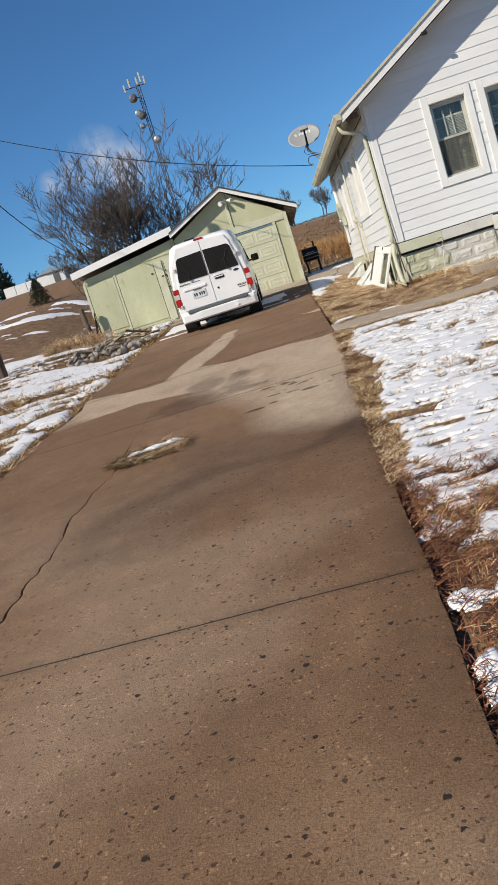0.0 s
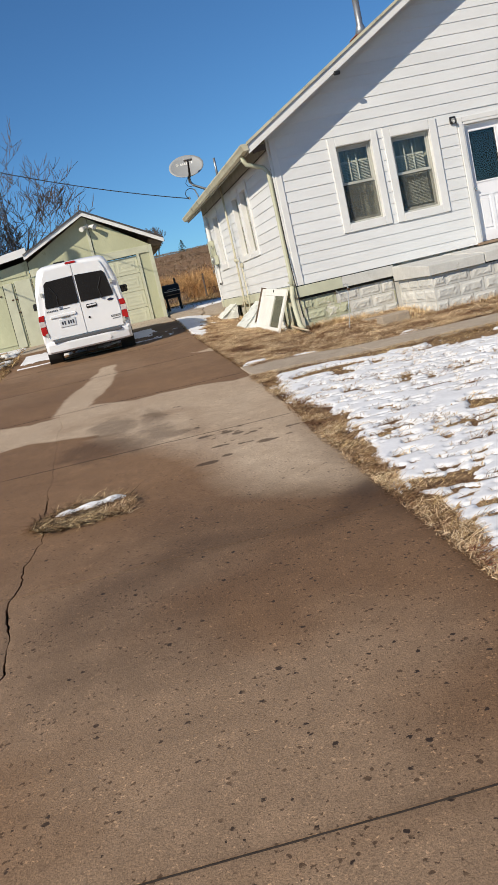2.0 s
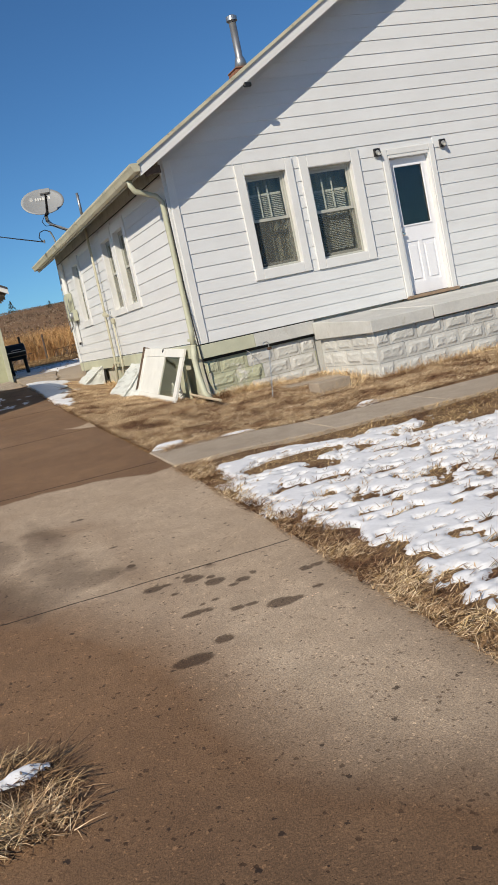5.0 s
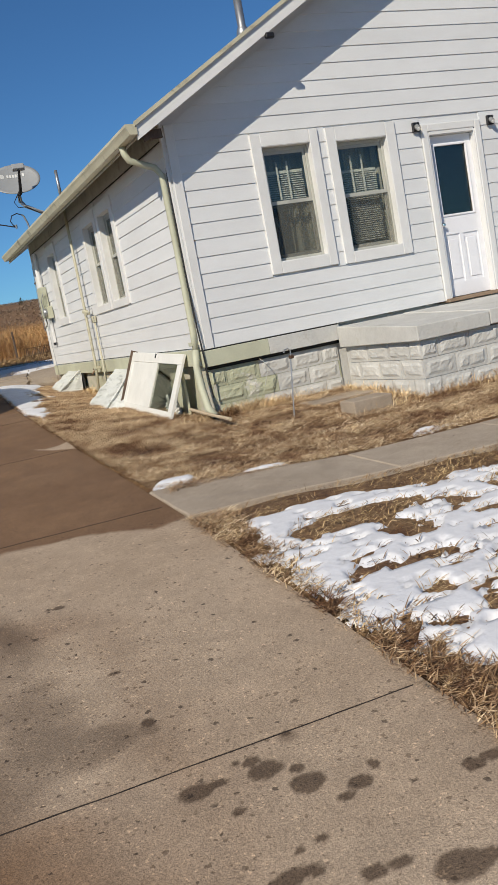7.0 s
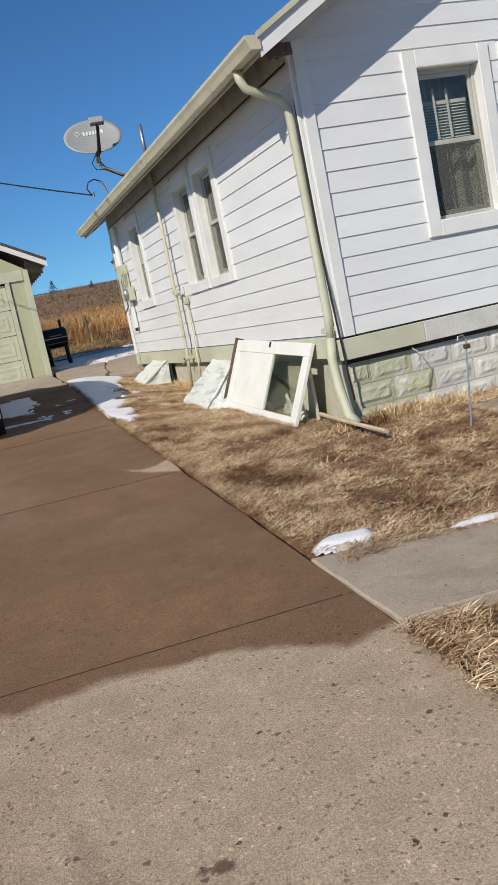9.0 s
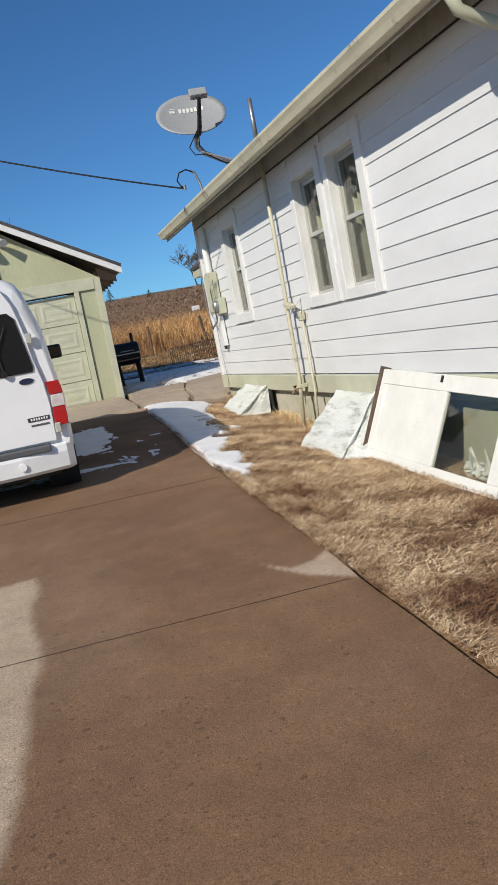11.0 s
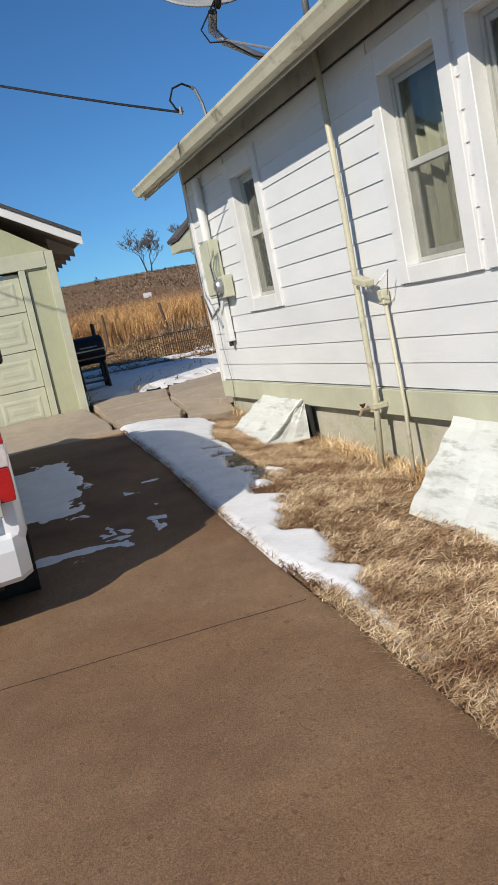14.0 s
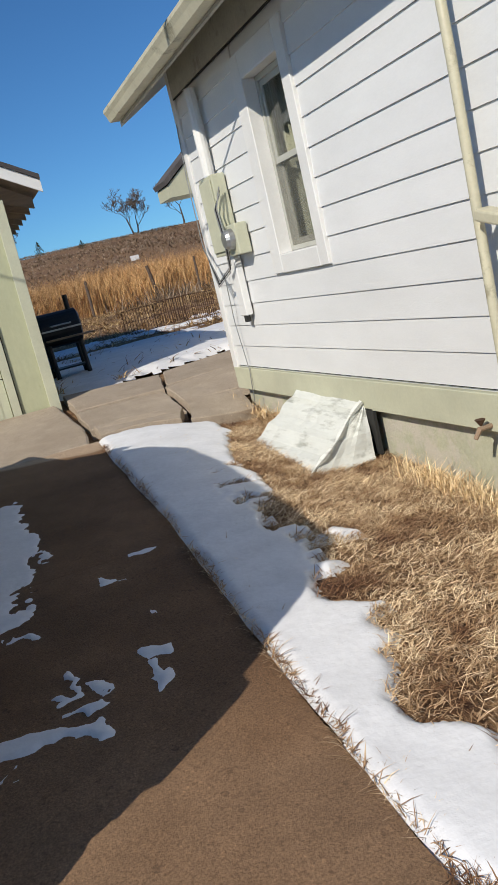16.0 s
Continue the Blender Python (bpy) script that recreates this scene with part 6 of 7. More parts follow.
part("plate_hood", boxb(-0.62, -0.12, 0.03, 0.056, 0.90, 0.955, 0.008), VAN_WHITE, rl)
part("plate_lamp", boxb(-0.42, -0.25, 0.035, 0.05, 0.87, 0.899, 0.004), CHROME, rl)
pl = part("number_plate", boxb(-0.47, -0.165, 0.042, 0.056, 0.70, 0.855, 0.003), PLATE, rl, "pale licence plate with dark characters")
for k, x in enumerate((-0.43, -0.385, -0.315, -0.27, -0.225)):
    part("plate_mark", boxb(x, x + 0.028, 0.038, 0.0418, 0.745, 0.81), INK, rl)

for s in (-1, 1):
    t = local_thing("tail_lamp", van)
    def lens(nm, z0, z1, mat):
        pts = [(s * lx(z0, 0.10), z0), (s * lx(z0, -0.012), z0), (s * lx((z0 + z1) / 2, -0.014), (z0 + z1) / 2), (s * lx(z1, -0.010), z1), (s * lx(z1, 0.095), z1)]
        face_piece(nm, t, pts, 0.052, 0.20, mat, "", 0.006)
    lens("red_lens", 0.885, 0.995, TAIL_RED)
    lens("clear_lens", 0.778, 0.882, LAMP_CLEAR)
    lens("red_lens", 0.62, 0.775, TAIL_RED)

bp = local_thing("rear_bumper", van)
bm = bmesh.new()
rows = []
for z, d in ((0.24, 0.03), (0.27, 0.0), (0.40, -0.012), (0.455, 0.0), (0.47, 0.04)):
    w = 0.845
    rows.append([(-w + 0.02, 0.30, z), (-w, 0.14 + d, z), (-w + 0.06, 0.05 + d, z), (-0.4, 0.0 + d, z), (0.4, 0.0 + d, z), (w - 0.06, 0.05 + d, z), (w, 0.14 + d, z), (w - 0.02, 0.30, z)])
part("bumper_skin", loft(bm, rows), VAN_WHITE, bp)
part("step_pad", boxb(-0.66, 0.66, -0.012, 0.10, 0.425, 0.482, 0.012, 2), PLASTIC_GREY, bp, "textured grey plastic step strip")
part("tow_cap", tube(bmesh.new(), [(0.40, -0.006, 0.34), (0.40, -0.018, 0.34)], 0.032, 16), VAN_WHITE, bp)
part("under_shield", boxb(-0.70, 0.70, 0.12, 0.5, 0.20, 0.25, 0.01), BLACK_METAL, bp)
part("underbody", boxb(-0.62, 0.62, 0.5, 4.0, 0.19, 0.30, 0.02), BLACK_METAL, van)
part("tow_bracket", boxb(-0.1, 0.1, 0.10, 0.30, 0.14, 0.20, 0.01), BLACK_METAL, van)
part("exhaust_pipe", tube(bmesh.new(), [(-0.35, 0.10, 0.19), (-0.35, 0.5, 0.19), (-0.3, 1.2, 0.22)], 0.026, 12), RUST, van)
part("roof_lamp", boxb(-0.10, 0.10, 0.105, 0.15, 1.845, 1.885, 0.008), TAIL_RED, van)
part("side_mould", boxb(0.858, 0.874, 0.95, 2.9, 0.44, 0.52, 0.006), PLASTIC_GREY, van)
part("side_mould", boxb(-0.874, -0.858, 0.95, 2.9, 0.44, 0.52, 0.006), PLASTIC_GREY, van)
part("roof_rack_foot", boxb(-0.32, -0.10, 0.5, 0.62, 1.90, 1.93, 0.006), BLACK_METAL, van)
for s in (-1, 1):
    # cab side glass and windscreen edge
    bm = prism(bmesh.new(), [(2.35, 1.10), (3.2, 1.08), (2.78, 1.55), (2.40, 1.60)], "x", s * 0.70, s * 0.865)
    for v in bm.verts:
        if v.co.z > 1.3:
            v.co.x -= s * 0.10
    part("cab_glass", bm, VAN_GLASS, van)
    m = local_thing("door_mirror", van)
    bm = boxb(s * 0.90, s * 1.08, 3.0, 3.10, 1.02, 1.18, 0.03, 3)
    part("mirror_shell", bm, BLACK_METAL, m)
    part("mirror_glass", boxb(s * 0.925, s * 1.055, 2.993, 2.999, 1.045, 1.155), GLASS, m)
    part("mirror_arm", boxb(s * 0.82, s * 0.91, 3.03, 3.08, 1.04, 1.08, 0.01), BLACK_METAL, m)
    for y in (0.80, 3.60):
        wh = local_thing("wheel", van)
        def ringed(r_list, x_list, mat, nm, n=32):
            bm = bmesh.new()
            rings = [[(s * x, y + r * math.cos(k * math.tau / n), 0.315 + r * math.sin(k * math.tau / n)) for k in range(n)] for r, x in zip(r_list, x_list)]
            part(nm, loft(bm, rings), mat, wh, smooth=False)
        ringed([0.20, 0.29, 0.315, 0.32, 0.315, 0.29, 0.20], [0.66, 0.66, 0.68, 0.77, 0.855, 0.872, 0.872], RUBBER, "tyre")
        ringed([0.205, 0.195, 0.12, 0.07], [0.873, 0.860, 0.845, 0.868], GREY_METAL, "rim", 24)
        ringed([0.385, 0.385], [0.60, 0.869], DARK, "arch_well")
part("windscreen", loft(bmesh.new(), [[(-0.56, 2.90, 1.66), (0.56, 2.90, 1.66), (0.56, 2.905, 1.60), (-0.56, 2.905, 1.60)], [(-0.62, 3.50, 1.20), (0.62, 3.50, 1.20), (0.62, 3.47, 1.15), (-0.62, 3.47, 1.15)]]), VAN_GLASS, van)
van.matrix_world = pose(-1.315, 18.14, height(-1.3, 18.14) - 0.005, math.degrees(math.atan(0.062)), 0, 0)
van.location, van.rotation_euler = van.matrix_world.translation, van.matrix_world.to_euler()


# ---- storm door and cellar covers leaning on the wall ----
def lean_frame(origin, along, up):
    """Axes for a flat thing that leans: along its lower edge, up its face, and outwards."""
    a, u = Vector(along).normalized(), Vector(up)
    u = (u - a * u.dot(a)).normalized()
    return Vector(origin), a, u, a.cross(u).normalized()


def lean_box(fr, a0, a1, u0, u1, n0, n1, w=0.0):
    o, a, u, n = fr
    bm = boxb(a0, a1, u0, u1, n0, n1, w)
    bmesh.ops.transform(bm, verts=bm.verts, matrix=Matrix.Translation(o) @ Matrix((a, u, n)).transposed().to_4x4())
    return fix(bm)


BL, BR, TR = Vector((1.83, 17.45, 0.93)), Vector((1.84, 15.50, 0.835)), Vector((2.15, 15.52, 1.56))
fr = lean_frame(BR, BL - BR, TR - BR)
Lg, Hg = (BL - BR).length, 0.80
if fr[3].x > 0:
    SG = -1
else:
    SG = 1
sd = thing("storm_door", tuple(BR), "old white storm door lying on its side against the wall, with a glass light", "storm door")
T0, T1 = (0.0, 0.035) if SG > 0 else (-0.035, 0.0)
part("bottom_stile", lean_box(fr, 0, Lg, 0.0, 0.13, T0, T1, 0.003), CANVAS, sd)
part("top_stile", lean_box(fr, 0, Lg, Hg - 0.12, Hg, T0, T1, 0.003), CANVAS, sd)
part("rail", lean_box(fr, 0, 0.13, 0.131, Hg - 0.121, T0, T1, 0.003), CANVAS, sd)
part("rail", lean_box(fr, 0.86, 0.98, 0.131, Hg - 0.121, T0, T1, 0.003), CANVAS, sd)
part("rail", lean_box(fr, Lg - 0.10, Lg, 0.131, Hg - 0.121, T0, T1, 0.003), CANVAS, sd)
part("solid_panel", lean_box(fr, 0.98, Lg - 0.10, 0.131, Hg - 0.121, T0 + 0.008, T1 - 0.008), CANVAS, sd)
part("edge_strip", lean_box(fr, Lg + 0.001, Lg + 0.012, -0.02, Hg + 0.02, T0 - 0.03, T1 + 0.03), POST_WOOD, sd, "bare dark wooden edge")
g = part("pane", lean_box(fr, 0.13, 0.86, 0.131, Hg - 0.121, T0 + 0.014, T0 + 0.018), GLASS, sd)
g.visible_shadow = False
part("latch", lean_box(fr, 0.95, 0.97, Hg - 0.06, Hg - 0.01, T1 if SG > 0 else T0 - 0.012, T1 + 0.012 if SG > 0 else T0), BLACK_METAL, sd)
# crumpled plastic sheet bunched behind the glass
rp = random.Random(8)
bm = bmesh.new()
gridv = []
for i in range(14):
    row = []
    for k in range(10):
        row.append(bm.verts.new((2.02 + rp.uniform(-0.025, 0.025), 15.66 + i * 0.036 + rp.uniform(-0.016, 0.016), 0.90 + k * 0.016 * (1.0 if i % 5 else 1.8) + rp.uniform(-0.012, 0.012))))
    gridv.append(row)
for i in range(13):
    for k in range(9):
        bm.faces.new((gridv[i][k], gridv[i + 1][k], gridv[i + 1][k + 1], gridv[i][k + 1]))
solo("plastic_sheet", bm, BLIND, (2.02, 15.7, 0.88), "crumpled clear plastic sheet bunched behind the storm door", "plastic sheet")
solo("board", boxb(2.10, 2.13, 15.60, 15.90, 0.86, 1.38, 0.003), GREEN_TRIM, (2.11, 15.6, 0.86), "green painted board standing against the foundation", "board")

bm = tube(bmesh.new(), [(2.06, 15.42, 0.965), (2.04, 14.85, 0.935), (2.02, 14.16, 0.91)], [0.018, 0.017, 0.018], 6)
solo("loose_stick", bm, STICK_WOOD, (2.0, 15.4, 0.92), "pale wooden stick lying in the dead grass", "stick")


def cellar_cover(name, top_a, top_b, low_a, low_m, low_b, label):
    """A tin-clad sloping cover: a big face, a folded side face towards the drive's foot, and a seam."""
    c = thing(name, low_m, label, "cellar cover", "cellar covers")
    def sheet(pa, pb, pc, pd, n, waves, nm):
        bm = bmesh.new()
        rows = []
        pa, pb, pc, pd = map(Vector, (pa, pb, pc, pd))
        nrm = (pb - pa).cross(pd - pa).normalized()
        for i in range(n + 1):
            row = []
            for k in range(n + 1):
                u, v = i / n, k / n
                p = pa.lerp(pb, u).lerp(pd.lerp(pc, u), v)
                d = 0.010 * math.sin(v * waves * math.tau) + float(FA(p.x * 3 + i, p.y * 3, 1.5, 3)) * 0.022
                row.append(bm.verts.new(p + nrm * d))
            rows.append(row)
        top = [[v.co.copy() for v in r] for r in rows]
        for i in range(n):
            for k in range(n):
                bm.faces.new((rows[i][k], rows[i + 1][k], rows[i + 1][k + 1], rows[i][k + 1]))
        geo = bmesh.ops.extrude_face_region(bm, geom=bm.faces[:])
        vs = [e for e in geo["geom"] if isinstance(e, bmesh.types.BMVert)]
        bmesh.ops.translate(bm, verts=vs, vec=-nrm * 0.012 if nrm.z > 0 else nrm * 0.012)
        part(nm, fix(bm), HATCH, c)
    sheet(top_a, top_b, low_m, low_a, 12, 3.5, "main_sheet")
    sheet(top_b, (top_b[0] + 0.002, top_b[1] - 0.02, top_b[2] - 0.02), low_b, low_m, 8, 1.5, "side_sheet")
    pts = [Vector(top_b).lerp(Vector(low_m), t) + Vector((-0.012, -0.012, 0.012)) + Vector((0, 0.02 * math.sin(t * 9), 0)) for t in [i / 10 for i in range(11)]]
    part("folded_seam", tube(bmesh.new(), pts, [0.014 + 0.007 * math.sin(i * 2.1) for i in range(11)], 5), HATCH, c)
    return c


cellar_cover("cellar_cover", (2.165, 22.10, 1.49), (2.165, 21.10, 1.47), (1.62, 22.0, 1.15), (1.64, 20.93, 1.14), (2.12, 20.98, 1.15), "whitewashed tin cover sloping from the foundation, with a torn folded seam")
cellar_cover("cellar_cover", (2.165, 18.72, 1.465), (2.165, 17.78, 1.45), (1.53, 18.42, 1.00), (1.60, 17.42, 0.99), (1.95, 17.25, 1.0), "stained whitewashed tin cover sloping from the foundation, beside the storm door")
part("well_gap", boxb(2.165, 2.185, 20.99, 21.10, 1.16, 1.44), DARK, found)
part("well_gap", boxb(2.165, 2.185, 17.64, 17.78, 1.30, 1.44), DARK, found)

# ---- before the porch ----
solo("paving_block", boxb(2.95, 3.38, 13.35, 13.62, height(3.1, 13.4) - 0.03, height(3.1, 13.4) + 0.13, 0.012, 2), WALK_CONCRETE, (3.1, 13.4, height(3.1, 13.4)), "square concrete block lying in the dead grass before the porch", "concrete block")
solo("paving_slab", boxb(3.0, 3.75, 14.2, 14.6, height(3.3, 14.4) - 0.03, height(3.3, 14.4) + 0.02, 0.01, 2), WALK_CONCRETE, (3.3, 14.4, height(3.3, 14.4)), "flat pale slab lying against the porch foot", "paving slab")
hp = thing("stake", (2.65, 14.02, 0.85), "thin pale metal stake with a hooked top in dead grass", "stake")
part("pipe", tube(bmesh.new(), [(2.64, 14.02, 0.80), (2.76, 14.10, 1.42), (2.765, 14.10, 1.45), (2.74, 14.10, 1.475), (2.70, 14.10, 1.47), (2.69, 14.10, 1.44)], 0.0065, 8), GREY_METAL, hp)
part("valve", boxb(2.74, 2.785, 14.08, 14.12, 1.37, 1.405, 0.006), RUST, hp)

wr = thing("hanging_wire", (2.85, 14.93, 1.36), "pale bent wire hanging from the foundation", "wire")
part("strand", tube(bmesh.new(), [(2.82, 15.0, 1.385), (2.84, 14.95, 1.35), (2.87, 14.93, 1.27), (2.84, 14.93, 1.18), (2.80, 14.93, 1.09)], 0.004, 6), SASH, wr)

# ---- grill and wire pen ----
gr = thing("barrel_grill", (1.27, 27, 1.6), "black barrel smoker grill with a side shelf, standing in shaded snow", "grill")
n = 24
bm = bmesh.new()
loft(bm, [[(x, 27.0 + r * math.cos(k * math.tau / n), 2.20 + r * math.sin(k * math.tau / n)) for k in range(n)] for x, r in ((1.02, 0.17), (1.04, 0.21), (1.50, 0.21), (1.52, 0.17))])
part("barrel", bm, BLACK_METAL, gr)
part("lid_seam", boxb(1.03, 1.51, 26.784, 26.80, 2.19, 2.21, 0.002), GREY_METAL, gr)
part("lid_handle", tube(bmesh.new(), [(1.15, 26.79, 2.25), (1.15, 26.74, 2.25), (1.39, 26.74, 2.25), (1.39, 26.79, 2.25)], 0.010, 6), GREY_METAL, gr)
part("shelf", boxb(1.05, 1.62, 26.60, 26.76, 2.08, 2.10, 0.004), BARE_WOOD, gr)
for x in (1.08, 1.46):
    for y in (26.86, 27.14):
        part("leg", tube(bmesh.new(), [(x, y, 2.03), (x + 0.02, y, height(x, y) + 0.0)], 0.028, 8), BLACK_METAL, gr)
part("low_shelf", boxb(1.07, 1.48, 26.85, 27.15, 1.72, 1.74), BLACK_METAL, gr)
for x in (1.07, 1.50):
    part("wheel", tube(bmesh.new(), [(x - 0.02, 27.16, 1.67), (x + 0.02, 27.16, 1.67)], 0.09, 16), BLACK_METAL, gr)
part("stack", tube(bmesh.new(), [(1.44, 27.05, 2.38), (1.44, 27.05, 2.58)], 0.03, 12), BLACK_METAL, gr)

pen = thing("wire_pen", (3.7, 31.5, 1.6), "folding rusty wire pen panels standing in the snow", "wire pen")


def wire_panel(x0, y0, x1, y1, h):
    pn = thing("pen_panel", (x0, y0, height(x0, y0)))
    pn.parent = pen
    pn.location = ORIGIN[pn.name] - ORIGIN[pen.name]
    z0, z1 = height(x0, y0) + 0.03, height(x1, y1) + 0.03
    L = math.hypot(x1 - x0, y1 - y0)
    m = max(2, round(L / 0.065))
    bmw = bmesh.new()
    for i in range(m + 1):
        t = i / m
        x, y, z = x0 + (x1 - x0) * t, y0 + (y1 - y0) * t, z0 + (z1 - z0) * t
        tube(bmw, [(x, y, z), (x, y, z + h)], 0.006, 4)
    part("bars", bmw, RUST, pn)
    for k in (0.0, 0.5, 1.0):
        part("rail", tube(bmesh.new(), [(x0, y0, z0 + h * k), (x1, y1, z1 + h * k)], 0.007 if k == 1.0 else 0.005, 5), RUST, pn)


wire_panel(2.9, 31.3, 3.55, 31.6, 0.42)
wire_panel(3.55, 31.6, 4.15, 31.2, 0.45)
wire_panel(4.15, 31.2, 4.35, 30.5, 0.45)
wire_panel(3.55, 31.62, 4.30, 32.1, 0.42)


# ---- posts ----
def post(name, x, y, h, r, lean=(0, 0), label="", category="post", group=""):
    z = height(x, y)
    bm = tube(bmesh.new(), [(x, y, z - 0.1), (x + lean[0] * 0.5, y + lean[1] * 0.5, z + h * 0.5), (x + lean[0], y + lean[1], z + h)], [r * 1.05, r, r * 0.9], 10)
    return solo(name, bm, POST_WOOD, (x, y, z), label, category, group)


post("fence_post", 4.62, 44.5, 1.2, 0.05, (0.0, 0), "thin weathered wooden fence post before tall golden grass", "fence post", "field fence posts")
post("fence_post", 7.05, 45.0, 1.25, 0.06, (-0.18, 0), "leaning weathered wooden fence post before tall golden grass", "fence post", "field fence posts")
post("fence_post", 8.55, 45.0, 1.2, 0.04, (0.02, 0), "thin weathered wooden fence post before tall golden grass", "fence post", "field fence posts")
post("fence_post", 11.5, 45.0, 1.2, 0.05, (0.05, 0), "thin weathered wooden fence post before tall golden grass", "fence post", "field fence posts")
post("fence_post", 1.9, 44.5, 1.2, 0.05, (0.03, 0), "thin weathered wooden fence post before tall golden grass", "fence post", "field fence posts")
post("utility_pole", -7.05, 20.3, 7.5, 0.13, (0, 0), "brown weathered wooden utility pole standing in patchy snow", "utility pole")
post("old_post", -5.62, 24.6, 0.95, 0.08, (-0.05, 0), "dark rotten post beside the lean-to shed", "post")
for i, (x, y, h, lx_, ly) in enumerate(((-5.5, 24.75, 0.75, 0.12, 0.1), (-5.42, 24.7, 0.7, 0.02, 0.15), (-5.36, 24.8, 0.62, -0.06, 0.12), (-5.75, 24.3, 0.6, 0.25, 0.1))):
    post("leaning_stick", x, y, h, 0.018, (lx_, ly), "thin dark stick propped by the lean-to corner", "stick", "propped sticks")

# ---- rubble pile ----
pile = thing("rubble_pile", (-4.2, 19.7, height(-4.2, 19.7)), "heap of broken masonry, stones and split boards by the drive", "rubble pile")
rr = random.Random(12)
chunks = []
for k in range(6):
    bm = bmesh.new()
    bmesh.ops.create_icosphere(bm, subdivisions=1, radius=1.0)
    for v in bm.verts:
        v.co = Vector((v.co.x * (1 + rr.uniform(-0.3, 0.3)), v.co.y * (1 + rr.uniform(-0.3, 0.3)), v.co.z * 0.6 * (1 + rr.uniform(-0.3, 0.3))))
    me = bpy.data.meshes.new("stone")
    bm.to_mesh(me)
    bm.free()
    me.materials.append(STONE)
    chunks.append(me)
for i in range(120):
    a, q = rr.uniform(0, math.tau), rr.random() ** 0.6
    x, y = -4.25 + 0.95 * q * math.cos(a), 19.5 + 1.25 * q * math.sin(a)
    hgt = 0.36 * (1 - q) ** 0.8 * rr.random()
    s = rr.uniform(0.035, 0.11)
    ob = new("stone", chunks[i % 6])
    ob.parent = pile
    ob.matrix_local = Matrix.Translation(Vector((x, y, height(x, y) + hgt + s * 0.3)) - ORIGIN[pile.name]) @ Euler((rr.uniform(-1, 1), rr.uniform(-1, 1), rr.uniform(0, 6))).to_matrix().to_4x4() @ Matrix.Scale(s, 4)
for i in range(34):
    x, y = -4.0 + rr.uniform(-0.8, 0.8), 20.3 + rr.uniform(-0.9, 0.9)
    L, a = rr.uniform(0.3, 0.8), rr.uniform(-0.5, 0.9)
    z = height(x, y) + 0.10 + rr.random() * 0.28 * max(0, 1 - abs(y - 20.3))
    bm = boxb(-L / 2, L / 2, -rr.uniform(0.02, 0.06), rr.uniform(0.02, 0.06), -0.012, 0.012)
    bmesh.ops.transform(bm, verts=bm.verts, matrix=Matrix.Translation((x, y, z)) @ Euler((rr.uniform(-0.4, 0.4), rr.uniform(-0.35, 0.35), a)).to_matrix().to_4x4())
    part("plank", bm, WOOD_PALE, pile)
for i, (x, y, r) in enumerate(((-5.0, 23.9, 0.16), (-4.6, 23.6, 0.12), (-3.5, 22.9, 0.13), (-3.75, 23.6, 0.10), (-4.3, 22.6, 0.14))):
    bm = bmesh.new()
    bmesh.ops.create_icosphere(bm, subdivisions=2, radius=r)
    for v in bm.verts:
        v.co += v.co.normalized() * noise.noise(v.co * 9 + Vector((i, 0, 0))) * r * 0.5
        v.co.z *= 0.7
    bmesh.ops.translate(bm, verts=bm.verts, vec=(x, y, height(x, y) + r * 0.35))
    solo("rock", bm, BLOCK_WHITE if i in (0, 2) else STONE, (x, y, height(x, y)), "pale rough stone lying by the lean-to shed", "rock", "loose rocks")


# ---- dead grass ----
def straw_material(name, stops, rough=0.9):
    m, nt, b = shader(name, rough)
    r = nt.nodes.new("ShaderNodeNewGeometry").outputs["Random Per Island"]
    pos = nt.nodes.new("ShaderNodeNewGeometry").outputs["Position"]
    c = ramp(nt, r, stops)
    v = ramp(nt, noise_node(nt, pos, 2.6, 7, 0.7), [(0.38, (0.36, 0.24, 0.18)), (0.46, (0.80, 0.70, 0.62)), (0.54, (1.2, 1.2, 1.2)), (0.68, (1.55, 1.6, 1.6))])
    nt.links.new(mixc(nt, 1.0, c, v, "MULTIPLY"), b.inputs["Base Color"])
    return m


STRAW = straw_material("dead_straw", [(0.0, (0.16, 0.09, 0.045)), (0.3, (0.38, 0.25, 0.135)), (0.7, (0.60, 0.45, 0.275)), (1.0, (0.82, 0.68, 0.47))])
PALE_STRAW = straw_material("pale_weed_straw", [(0.0, (0.42, 0.28, 0.14)), (0.5, (0.66, 0.50, 0.29)), (1.0, (0.86, 0.72, 0.48))])
DULL_STRAW = straw_material("dull_lawn_straw", [(0.0, (0.09, 0.06, 0.028)), (0.4, (0.27, 0.17, 0.075)), (0.75, (0.46, 0.32, 0.15)), (1.0, (0.66, 0.49, 0.27))])
MULCH = straw_material("red_needle_mulch", [(0.0, (0.08, 0.025, 0.012)), (0.5, (0.22, 0.075, 0.035)), (0.85, (0.34, 0.15, 0.07)), (1.0, (0.50, 0.34, 0.18))])
GOLD = straw_material("tall_golden_grass", [(0.0, (0.46, 0.27, 0.11)), (0.4, (0.60, 0.36, 0.15)), (0.8, (0.70, 0.44, 0.20)), (1.0, (0.76, 0.52, 0.27))])
WEED = straw_material("crack_weed_straw", [(0.0, (0.07, 0.045, 0.025)), (0.45, (0.20, 0.135, 0.075)), (0.8, (0.40, 0.28, 0.15)), (1.0, (0.62, 0.48, 0.28))])
SCRUB = straw_material("grey_brown_scrub", [(0.0, (0.11, 0.085, 0.062)), (0.5, (0.25, 0.19, 0.135)), (1.0, (0.40, 0.31, 0.22))])


